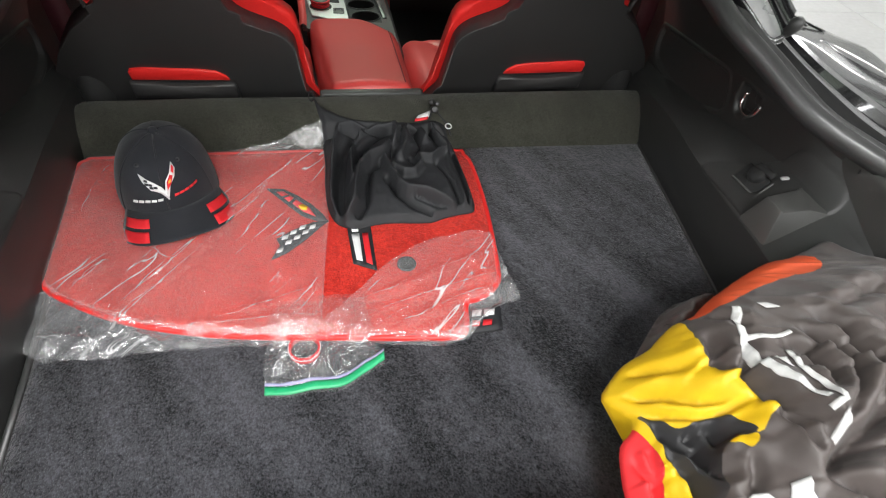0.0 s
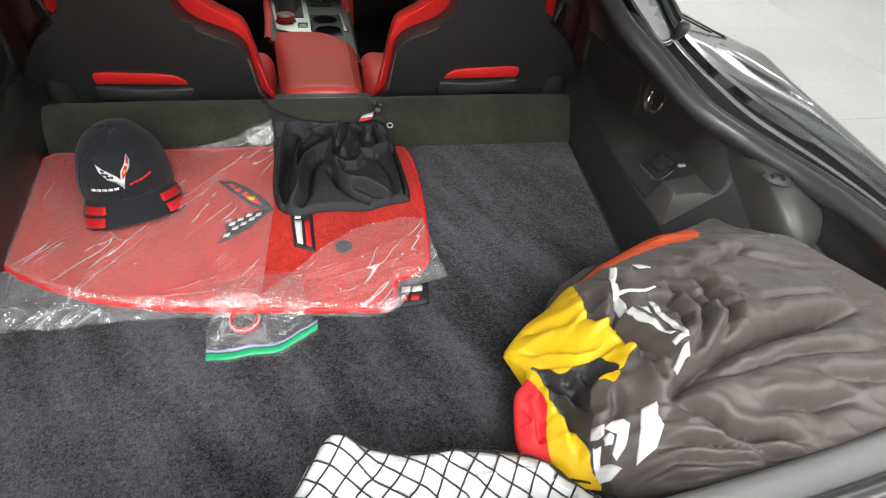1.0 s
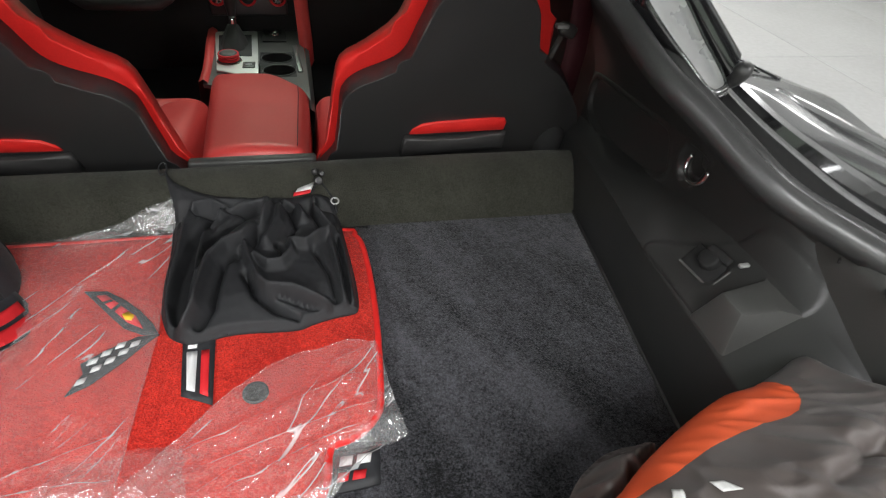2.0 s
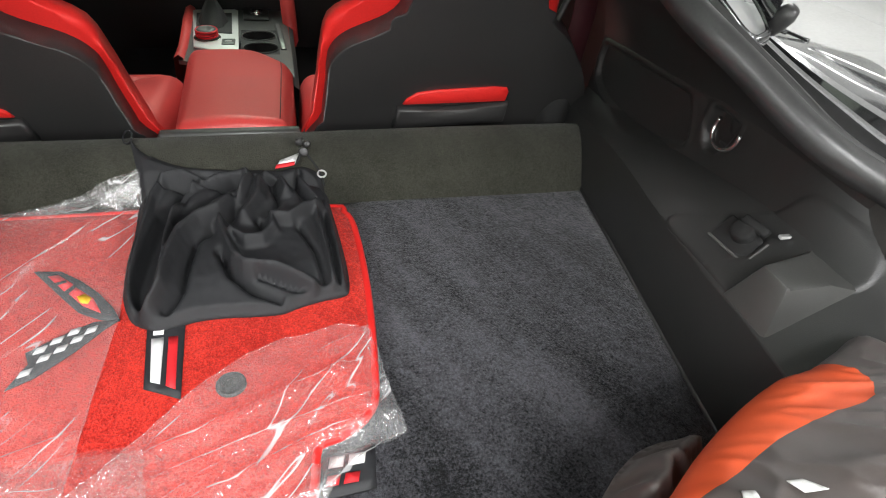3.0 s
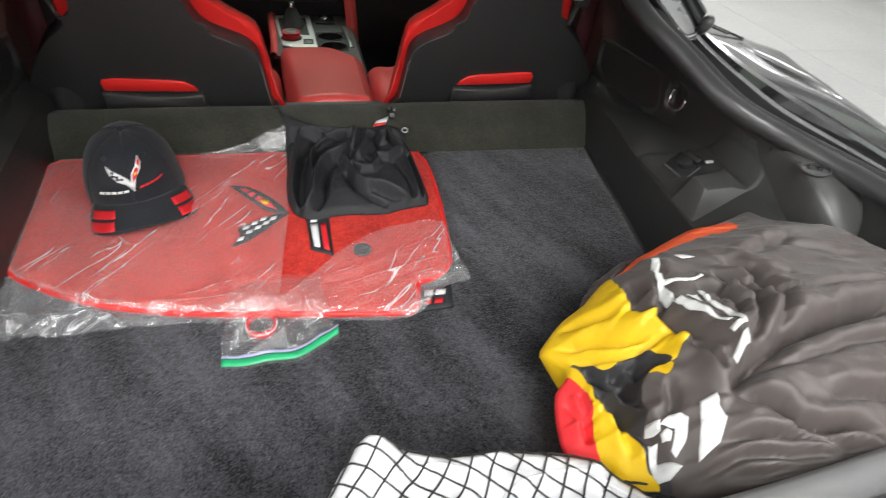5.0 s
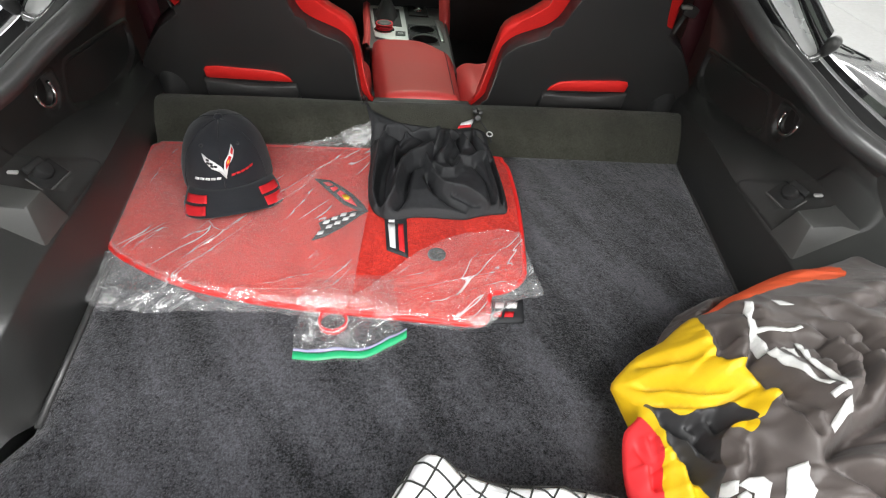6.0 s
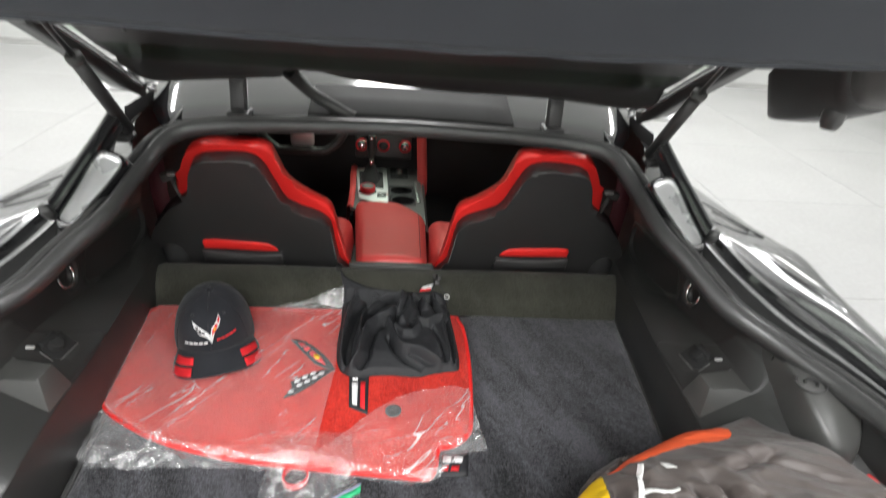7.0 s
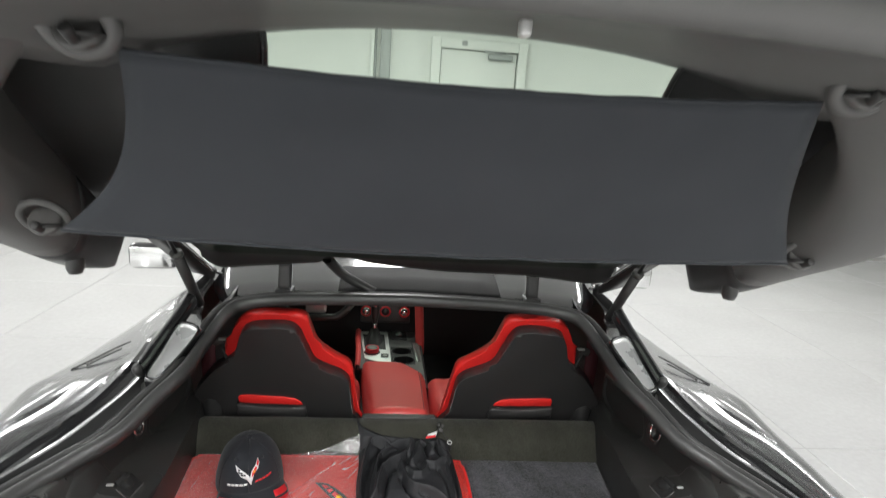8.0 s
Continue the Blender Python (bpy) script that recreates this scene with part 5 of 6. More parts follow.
decal("emblem_wing", [(-0.118, 0.940), (-0.146, 0.939), (-0.180, 0.922), (-0.206, 0.905), (-0.200, 0.890), (-0.214, 0.860), (-0.190, 0.872), (-0.158, 0.900), (-0.132, 0.928)], mat_z, 0.0030, M_BTHREAD, mat_thing)
for k, (cx, cy) in enumerate(((-0.146, 0.927), (-0.158, 0.916), (-0.163, 0.927), (-0.172, 0.905), (-0.178, 0.917), (-0.186, 0.895), (-0.192, 0.906), (-0.200, 0.878))):
    decal("emblem_check", [(cx - 0.006, cy - 0.005), (cx + 0.004, cy - 0.002), (cx + 0.006, cy + 0.006), (cx - 0.004, cy + 0.003)], mat_z, 0.0042, M_THREAD, mat_thing)
decal("stripe_block", [(-0.088, 0.926), (-0.047, 0.926), (-0.044, 0.824), (-0.082, 0.842)], mat_z, 0.0030, M_BTHREAD, mat_thing)
decal("stripe_bar", [(-0.081, 0.905), (-0.068, 0.905), (-0.066, 0.845), (-0.076, 0.849)], mat_z, 0.0042, M_THREAD, mat_thing)
decal("stripe_bar", [(-0.063, 0.905), (-0.053, 0.905), (-0.050, 0.836), (-0.060, 0.842)], mat_z, 0.0042, M_CAPRED, mat_thing)
decal("stripe_bar", [(-0.080, 0.921), (-0.069, 0.921), (-0.069, 0.910), (-0.080, 0.910)], mat_z, 0.0042, M_THREAD, mat_thing)
part("mat_grommet", lathe([(0.016, 0.0), (0.016, 0.003), (0.013, 0.0042), (0.009, 0.002), (0.0, 0.002)], (0.006, 0.834, mat_z(0.006, 0.834)), (0, 0, 0), 20), M_SHELL, mat_thing, "black plastic mat grommet")

# black mat patch with two coloured bars, peeping out beside the mat
patch = thing("badge_patch", (0.12, 0.728, floor_z(0.12, 0.728)), "black woven badge with white and red bars on carpet", "badge")
decal("badge_cloth", [(0.060, 0.752), (0.151, 0.751), (0.146, 0.705), (0.060, 0.700)], floor_z, 0.004, M_BTHREAD, patch, 0.003)
for bx0, bx1, by0, by1, mt in ((0.100, 0.115, 0.732, 0.743, M_THREAD), (0.120, 0.137, 0.732, 0.743, M_THREAD), (0.096, 0.109, 0.714, 0.724, M_CAPRED), (0.114, 0.129, 0.714, 0.724, M_CAPRED)):
    decal("badge_bar", [(bx0, by0), (bx1, by0), (bx1 + 0.003, by1), (bx0 + 0.003, by1)], floor_z, 0.0058, mt, patch)

# ---- clear bag round the mat ----
COVER_A = [(-0.572, 1.124), (-0.40, 1.136), (-0.30, 1.142), (-0.212, 1.150), (-0.165, 1.162), (-0.122, 1.176), (-0.121, 1.06), (-0.120, 0.94), (-0.129, 0.832), (-0.136, 0.735), (-0.15, 0.702), (-0.30, 0.712), (-0.40, 0.713), (-0.49, 0.706), (-0.520, 0.714), (-0.558, 0.738), (-0.556, 0.78), (-0.562, 0.82), (-0.568, 0.95)]
COVER_B = [(-0.136, 0.733), (-0.112, 0.752), (-0.094, 0.770), (-0.072, 0.788), (-0.040, 0.822), (-0.012, 0.843), (0.024, 0.866), (0.06, 0.880), (0.090, 0.884), (0.124, 0.893), (0.150, 0.888), (0.168, 0.890), (0.174, 0.82), (0.186, 0.754), (0.160, 0.742), (0.13, 0.732), (0.083, 0.682), (0.04, 0.676), (0.0, 0.684), (-0.07, 0.697), (-0.12, 0.698)]
# long drawn creases: from, to, height, width
CREASES = [((-0.45, 0.76), (-0.13, 1.15), 0.0075, 0.006), ((-0.43, 0.755), (-0.25, 0.985), 0.005, 0.005), ((-0.34, 0.735), (-0.13, 0.80), 0.004, 0.005), ((-0.52, 0.98), (-0.50, 1.10), 0.006, 0.007), ((-0.33, 0.74), (-0.14, 0.745), 0.005, 0.006),
           ((-0.30, 1.10), (-0.13, 1.16), 0.009, 0.010), ((-0.50, 0.83), (-0.46, 0.88), 0.006, 0.006), ((-0.08, 0.76), (0.14, 0.84), 0.006, 0.006), ((-0.06, 0.74), (0.16, 0.80), 0.005, 0.005), ((-0.03, 0.71), (0.13, 0.77), 0.006, 0.006),
           ((0.085, 0.80), (0.135, 0.845), 0.005, 0.004), ((-0.06, 0.71), (0.00, 0.745), 0.005, 0.004), ((-0.55, 0.75), (-0.44, 0.73), 0.010, 0.008), ((-0.50, 0.71), (-0.42, 0.755), 0.010, 0.007), ((-0.36, 0.72), (-0.47, 0.79), 0.005, 0.006),
           ((0.10, 0.855), (0.145, 0.875), 0.005, 0.004), ((0.06, 0.685), (0.17, 0.75), 0.008, 0.007), ((-0.40, 0.90), (-0.36, 0.86), 0.004, 0.005), ((-0.22, 0.80), (-0.19, 0.84), 0.004, 0.004)]


def crease(x, y, table):
    out = 0.0
    p = Vector((x, y))
    for a, b, h, w in table:
        a, b = Vector(a), Vector(b)
        u = b - a
        t = min(max((p - a).dot(u) / u.length_squared, 0.0), 1.0)
        d = (p - a - u * t).length
        d *= 1 + 0.6 * wave(x, y, 30, 11)
        out += 1.25 * h * math.exp(-(d / w) ** 2) * min(1.0, 6 * t * (1 - t) + 0.25)
    return out


def cover_z(x, y):
    on = inside((x, y), mat_edge)
    z = mat_z(x, y) + 0.005 if on else floor_z(x, y) + 0.010
    if y > 1.13:
        z = max(z, base_z(x, y) + 0.005)
    u, v = 0.82 * x + 0.57 * y, 0.82 * y - 0.57 * x
    n = abs(wave(u * 0.4, v, 24, 3)) * 0.7 + abs(wave(u * 0.45, v, 52, 7)) * 0.4
    loose = 1.0 - ease(-0.5, -0.36, x) * ease(0.735, 0.80, y) + 0.9 * ease(-0.10, 0.0, x)
    return z + (0.0035 if on else 0.012) * n * (0.5 + min(loose, 1.2)) + crease(x, y, CREASES)


bag = thing("plastic_bag", (-0.2, 0.9, 0.64), "crinkled clear plastic bag drawn over a red floor mat", "plastic bag")
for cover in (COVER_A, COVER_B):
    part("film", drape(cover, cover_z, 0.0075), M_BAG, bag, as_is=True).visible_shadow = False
for edge in ([p for p in COVER_A[5:10]], COVER_B[:11]):
    line = spline([(x, y, 0) for x, y in edge], 10)
    part("film_edge", tube([Vector((p.x + 0.002 * wave(p.x, p.y, 70, 2), p.y + 0.002 * wave(p.x, p.y, 70, 4), cover_z(p.x, p.y) + 0.0012)) for p in line], 0.0011, 5), M_ZIP, bag).visible_shadow = False

# doubled, crumpled hem of the bag; its creases carry white painted glints
HEM_A = [(-0.562, 0.83), (-0.558, 0.74), (-0.52, 0.714), (-0.49, 0.706), (-0.40, 0.713), (-0.30, 0.712), (-0.15, 0.702), (-0.14, 0.722), (-0.285, 0.732), (-0.42, 0.768), (-0.505, 0.812), (-0.540, 0.842)]
HEM_B = [(0.168, 0.888), (0.174, 0.82), (0.186, 0.754), (0.160, 0.742), (0.130, 0.732), (0.083, 0.682), (0.04, 0.676), (0.03, 0.690), (0.075, 0.700), (0.095, 0.748), (0.150, 0.775), (0.160, 0.82), (0.154, 0.885)]
HEM_C = [(-0.40, 1.136), (-0.30, 1.142), (-0.212, 1.150), (-0.165, 1.162), (-0.122, 1.176), (-0.121, 1.150), (-0.17, 1.140), (-0.24, 1.130), (-0.32, 1.126)]
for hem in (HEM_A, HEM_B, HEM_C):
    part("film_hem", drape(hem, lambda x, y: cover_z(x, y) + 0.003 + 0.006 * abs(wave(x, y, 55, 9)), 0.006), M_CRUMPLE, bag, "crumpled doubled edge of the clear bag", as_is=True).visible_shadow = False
# narrow white strips along the creases, highlights put into the colour
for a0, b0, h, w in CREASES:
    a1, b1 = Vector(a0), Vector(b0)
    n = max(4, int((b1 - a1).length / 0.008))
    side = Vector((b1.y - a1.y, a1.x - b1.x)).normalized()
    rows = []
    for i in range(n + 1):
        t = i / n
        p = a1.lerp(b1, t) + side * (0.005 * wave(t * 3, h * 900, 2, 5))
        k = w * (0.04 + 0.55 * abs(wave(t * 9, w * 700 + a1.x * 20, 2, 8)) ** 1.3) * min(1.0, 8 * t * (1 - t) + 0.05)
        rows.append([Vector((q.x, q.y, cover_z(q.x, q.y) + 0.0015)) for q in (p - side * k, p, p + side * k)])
    part("crease_highlight", bm_grid(rows), M_GLINT, bag).visible_shadow = False

# ---- zip bag with a ring in it ----
ZIP_LINE = [(-0.219, 0.632), (-0.222, 0.68), (-0.216, 0.730), (-0.198, 0.766), (-0.150, 0.770), (-0.110, 0.772), (-0.070, 0.768), (-0.066, 0.735), (-0.058, 0.70), (-0.046, 0.665), (-0.085, 0.645), (-0.110, 0.630), (-0.150, 0.632), (-0.185, 0.628)]
ZIP_FOLDS = [((-0.21, 0.66), (-0.18, 0.74), 0.006, 0.006), ((-0.13, 0.66), (-0.12, 0.75), 0.008, 0.006), ((-0.11, 0.66), (-0.08, 0.74), 0.008, 0.006), ((-0.19, 0.65), (-0.15, 0.66), 0.005, 0.005), ((-0.10, 0.70), (-0.07, 0.71), 0.007, 0.005), ((-0.12, 0.72), (-0.09, 0.76), 0.007, 0.005), ((-0.20, 0.72), (-0.17, 0.75), 0.006, 0.005)]


def zip_z(x, y):
    z = floor_z(x, y) + 0.004
    if inside((x, y), mat_edge):
        z = cover_z(x, y) + 0.003
    d = (Vector((x, y)) - Vector((-0.163, 0.699))).length
    z += 0.016 * ease(0.055, 0.02, d)
    return z + 0.006 * abs(wave(x, y, 45, 5)) * ease(0.635, 0.67, y) + crease(x, y, ZIP_FOLDS) + 0.006 * ease(0.635, 0.69, y)


zipbag = thing("zip_bag", (-0.14, 0.70, floor_z(-0.14, 0.70)), "small clear zip bag with green and violet closure", "zip bag")
part("zip_film", drape(ZIP_LINE, zip_z, 0.0055), M_ZIP, zipbag, as_is=True).visible_shadow = False
part("zip_film", drape(ZIP_LINE, lambda x, y: (cover_z(x, y) if inside((x, y), mat_edge) else floor_z(x, y)) + 0.0015, 0.02), M_ZIP, zipbag, as_is=True).visible_shadow = False


def strip(y_off, w, name, mat, lift):
    low = spline([(-0.219, 0.634, 0), (-0.185, 0.631, 0), (-0.150, 0.635, 0), (-0.112, 0.635, 0), (-0.080, 0.650, 0), (-0.047, 0.668, 0)], 6)
    rows = [[Vector((p.x, p.y + y_off + k * w, zip_z(p.x, p.y + y_off + k * w) + lift + 0.0015 * abs(wave(p.x, p.y, 60, 3)))) for k in (0, 0.5, 1)] for p in low]
    part(name, thicken(bm_grid(rows), 0.0012), mat, zipbag)


strip(0.000, 0.012, "green_closure", M_GREEN, 0.0015)
strip(0.013, 0.0035, "violet_closure", M_VIOLET, 0.0015)
ring_thing = thing("trim_ring", (-0.163, 0.699, floor_z(-0.163, 0.699)), "small red anodised trim ring inside a clear bag", "ring")
part("ring_band", lathe([(0.0215, 0.003), (0.0225, 0.004), (0.0230, 0.010), (0.0222, 0.012), (0.0230, 0.014), (0.0225, 0.018), (0.0205, 0.018), (0.0200, 0.004), (0.0215, 0.003)], (-0.163, 0.699, floor_z(-0.163, 0.699)), (3, 0, 0), 40), M_CAPRED, ring_thing)
part("ring_line", tube([Vector((-0.163 + 0.0232 * math.cos(a * math.pi / 18), 0.699 + 0.0232 * math.sin(a * math.pi / 18), floor_z(-0.163, 0.699) + 0.012)) for a in range(36)], 0.0010, 5, True), M_THREAD, ring_thing)

# ---- baseball cap ----
cap = thing("baseball_cap", (-0.415, 1.03, mat_z(-0.415, 1.03)), "black baseball cap with embroidered emblem and red peak stripes", "cap")
CAP = pose(-0.390, 1.036, mat_z(-0.390, 1.036) + 0.006, 4, 0, 12) @ Matrix.Scale(0.97, 4)


def crown_at(a, f, off=0.0):
    """The crown: a round it in degrees (-90 is the front), f from rim (0) to button (1)."""
    e = f * math.pi / 2
    r = math.cos(e) ** 0.80
    ax = 0.084 + off
    by = (0.098 if math.sin(math.radians(a)) > 0 else 0.088) + off
    x, y = ax * r * math.cos(math.radians(a)), by * r * math.sin(math.radians(a))
    z = (0.116 + off) * math.sin(e) ** 0.88
    front = max(0.0, -math.sin(math.radians(a)))
    y -= 0.010 * front * math.sin(min(e * 1.6, math.pi))
    y += 0.018 * f * f
    return CAP @ Vector((x + 0.002 * wave(a / 40, f * 3, 1, 2), y, z + 0.002 * wave(a / 30, f * 4, 1, 6)))


rows = [[crown_at(i * 7.5, j / 14 * 0.999) for i in range(48)] for j in range(15)]
part("crown", bm_grid(rows, True), M_CAP, cap)
for a in (-90, -30, 30, 90, 150, 210):
    part("panel_seam", tube([crown_at(a, j / 12 * 0.98, 0.0004) for j in range(13)], 0.0012, 5, up=(1, 0.3, 0)), M_CAP, cap)
part("button", lathe([(0.0, 0.006), (0.006, 0.004), (0.008, 0.0), (0.006, -0.003)], crown_at(0, 0.999), (0, 0, 0), 14), M_CAP, cap)
for a in (-125, -55):
    c0 = crown_at(a, 0.62, 0.001)
    part("eyelet", lathe([(0.0035, -0.001), (0.0042, 0.001), (0.0015, 0.001)], c0, (35, 0, 0), 10), M_BTHREAD, cap)


def peak_at(u, v, off=0.0):
    """The peak: u across (-1 to 1), v out from the crown (0 to 1)."""
    a = math.radians(-90 + 68 * u)
    bx, by = 0.083 * math.cos(a), 0.086 * math.sin(a)
    out = 0.074 * (1 - abs(u) ** 3.6 * 0.42) - 0.006 * (1 - u * u)
    x = bx + (0.022 * u) * v
    y = by - out * v
    z = 0.010 + 0.020 * (1 - u * u) - 0.030 * v * (0.22 + 0.80 * u * u) + off
    c, n = math.cos(math.radians(7)), math.sin(math.radians(7))
    return CAP @ Vector((c * x - n * y, n * x + c * y, z))


rows = [[peak_at(i / 12 - 1, j / 8) for i in range(25)] for j in range(9)]
part("peak", thicken(bm_grid(rows), 0.003), M_CAP, cap)
for s in (-1, 1):
    for v0, v1 in ((0.28, 0.56), (0.66, 0.97)):
        rows = [[peak_at(s * (0.50 + 0.45 * i / 6 - 0.05 * (1 - v0)), v0 + (v1 - v0) * j / 4, 0.0026) for i in range(7)] for j in range(5)]
        part("peak_stripe", thicken(bm_grid(rows), 0.001), M_CAPRED, cap, "red stripe")


def on_crown(pts, name, mat, off):
    """Embroidery from (angle, height) outlines on the front of the crown."""
    ring = spline([(p[0], p[1], 0) for p in pts], 1, True)
    bm = bmesh.new()
    vs = [bm.verts.new(crown_at(-90 + p.x, p.y, off)) for p in ring]
    c = bm.verts.new(crown_at(-90 + sum(p.x for p in ring) / len(ring), sum(p.y for p in ring) / len(ring), off))
    for i in range(len(vs)):
        bm.faces.new((vs[i], vs[(i + 1) % len(vs)], c))
    part(name, thicken(bm, 0.0012), mat, cap)


on_crown([(3, 0.26), (-3, 0.34), (-14, 0.38), (-25, 0.46), (-31, 0.54), (-20, 0.50), (-9, 0.46), (0, 0.40), (4, 0.33)], "emblem_wing", M_THREAD, 0.0020)
for ex, ez in ((-8, 0.41), (-14, 0.44), (-20, 0.48), (-13, 0.41), (-19, 0.445)):
    on_crown([(ex - 2.2, ez - 0.010), (ex + 2.2, ez - 0.016), (ex + 2.2, ez + 0.008), (ex - 2.2, ez + 0.014)], "emblem_check", M_BTHREAD, 0.0030)
on_crown([(3, 0.26), (2, 0.36), (6, 0.46), (14, 0.53), (22, 0.64), (24, 0.56), (19, 0.48), (10, 0.40), (6, 0.32)], "emblem_wing", M_THREAD, 0.0021)
on_crown([(5, 0.36), (7, 0.44), (14, 0.51), (17, 0.49), (12, 0.42)], "emblem_field", M_CAPRED, 0.0031)
on_crown([(8, 0.42), (10, 0.455), (13, 0.465), (12, 0.435)], "emblem_spot", M_YTHREAD, 0.0042)
on_crown([(17, 0.54), (21, 0.61), (22.5, 0.57), (19, 0.51)], "emblem_field", M_CAPRED, 0.0031)
for k in range(5):
    a0 = -38 + k * 7.2
    on_crown([(a0, 0.222 + 0.009 * k), (a0 + 5.8, 0.226 + 0.009 * k), (a0 + 6.6, 0.252 + 0.009 * k), (a0 + 0.8, 0.248 + 0.009 * k)], "word_bar", M_THREAD, 0.0022)
for k in range(5):
    a0 = 10 + k * 6.6
    on_crown([(a0, 0.280 + 0.008 * k), (a0 + 5.4, 0.284 + 0.008 * k), (a0 + 6.2, 0.308 + 0.008 * k), (a0 + 0.8, 0.304 + 0.008 * k)], "word_bar", M_CAPRED, 0.0022)

# ---- black drawstring pouch ----
POUCH_LINE = [(-0.136, 1.228), (-0.120, 1.200), (-0.076, 1.180), (-0.020, 1.172), (0.033, 1.170), (0.071, 1.168), (0.100, 1.172), (0.126, 1.160), (0.134, 1.129), (0.137, 1.098), (0.143, 1.043), (0.147, 0.984), (0.146, 0.949), (0.137, 0.939), (0.109, 0.935),
              (0.079, 0.927), (0.063, 0.921), (0.035, 0.921), (-0.001, 0.924), (-0.036, 0.923), (-0.073, 0.915), (-0.088, 0.920), (-0.105, 0.932), (-0.115, 0.954), (-0.120, 0.979), (-0.122, 1.026), (-0.120, 1.071), (-0.122, 1.132), (-0.124, 1.172), (-0.130, 1.200)]
pouch_edge = [(p.x, p.y) for p in spline([(x, y, 0) for x, y in POUCH_LINE], 3, True)]
# rolled hems and crests: line, height, width
POUCH_RIDGES = [
    ([(0.022, 1.158), (0.027, 1.140), (0.013, 1.107), (-0.013, 1.074), (-0.038, 1.060), (-0.057, 1.032), (-0.066, 0.993), (-0.071, 0.954), (-0.088, 0.926)], 0.017, 0.0075),
    ([(0.018, 1.160), (-0.015, 1.155), (-0.047, 1.141), (-0.066, 1.112), (-0.071, 1.075), (-0.072, 1.037), (-0.071, 1.004)], 0.012, 0.0055),
    ([(-0.039, 1.149), (-0.063, 1.160), (-0.088, 1.155), (-0.101, 1.120), (-0.107, 1.069), (-0.111, 1.020), (-0.113, 0.974), (-0.105, 0.938)], 0.012, 0.0060),
    ([(-0.009, 1.057), (-0.001, 1.021), (0.010, 0.987), (0.024, 0.971), (0.059, 0.963), (0.103, 0.944)], 0.015, 0.0080),
    ([(0.005, 1.034), (0.024, 1.016), (0.043, 1.019), (0.057, 1.038), (0.056, 1.058), (0.079, 1.055), (0.102, 1.075), (0.123, 1.088)], 0.013, 0.0065),
    ([(0.114, 1.087), (0.122, 1.010), (0.127, 0.947)], 0.008, 0.0045), ([(0.130, 1.109), (0.138, 1.019), (0.140, 0.953)], 0.008, 0.0045),
    ([(0.048, 1.158), (0.069, 1.142), (0.077, 1.111)], 0.012, 0.0070), ([(0.095, 1.158), (0.095, 1.133), (0.117, 1.097)], 0.012, 0.0055),
    ([(0.039, 1.150), (0.039, 1.104), (0.020, 1.062)], 0.013, 0.0090), ([(-0.105, 1.185), (-0.060, 1.170), (-0.010, 1.166)], 0.005, 0.008),
]
POUCH_VALLEYS = [
    ([(0.005, 1.148), (-0.024, 1.124), (-0.051, 1.092), (-0.060, 1.059)], 0.014, 0.009), ([(-0.060, 1.133), (-0.081, 1.091), (-0.091, 1.023), (-0.094, 0.970), (-0.091, 0.945)], 0.020, 0.013),
    ([(-0.018, 1.050), (-0.040, 1.033), (-0.046, 0.995), (-0.050, 0.958), (-0.066, 0.930)], 0.013, 0.0065), ([(-0.008, 1.010), (0.006, 0.969), (0.032, 0.946), (0.062, 0.930)], 0.014, 0.0060),
    ([(0.037, 0.962), (0.080, 0.944), (0.110, 0.938)], 0.009, 0.0045), ([(0.036, 1.062), (0.047, 1.049), (0.044, 1.034)], 0.012, 0.0050), ([(0.010, 1.114), (0.006, 1.078), (-0.002, 1.064)], 0.010, 0.0060),
    ([(0.056, 1.136), (0.064, 1.101), (0.056, 1.080)], 0.009, 0.0050), ([(0.086, 1.140), (0.104, 1.096)], 0.010, 0.0050), ([(0.124, 1.080), (0.130, 0.997), (0.134, 0.950)], 0.008, 0.0035), ([(0.088, 1.049), (0.108, 1.000), (0.115, 0.951)], 0.007, 0.0050),
]


def fold(x, y, table, power=2.0, narrow=1.0):
    p = Vector((x, y))
    out = 0.0
    for pts, h, w in table:
        best = 9.0
        for k, (a, b) in enumerate(zip(pts, pts[1:])):
            a, b = Vector(a), Vector(b)
            u = b - a
            t = (p - a).dot(u) / u.length_squared
            over = max(0.0, -t) if k == 0 else (max(0.0, t - 1) if k == len(pts) - 2 else 0.0)
            t = min(max(t, 0.0), 1.0)
            best = min(best, (p - a - u * t).length + over * u.length * 0.4)
        f = h * math.exp(-(best / (w * narrow)) ** power)
        out = max(out, f) + 0.35 * min(out, f)
    return out


def to_edge(x, y, poly):
    p = Vector((x, y))
    best = 9.0
    for i in range(len(poly)):
        a, b = Vector(poly[i - 1][:2]), Vector(poly[i][:2])
        u = b - a
        t = min(max((p - a).dot(u) / max(u.length_squared, 1e-12), 0.0), 1.0)
        best = min(best, (p - a - u * t).length)
    return best


def pouch_z(x, y):
    g = max(mat_z(x, min(y, 1.13)) if y < 1.14 else 0.0, base_z(x, y)) + 0.003
    d = to_edge(x, y, pouch_edge)
    k = ease(0.0, 0.022, d)
    far = 1 - 0.6 * ease(1.15, 1.20, y)
    z = g + 0.003 + (0.010 * ease(0.0, 0.010, d) + 0.014 * ease(0.0, 0.05, d)) * far
    z += far * ((0.35 + 0.65 * k) * 1.45 * fold(x, y, POUCH_RIDGES, 2.0, 0.85) - k * (0.7 * fold(x, y, POUCH_VALLEYS) + 1.1 * fold(x, y, POUCH_VALLEYS, 1.6, 0.42)))
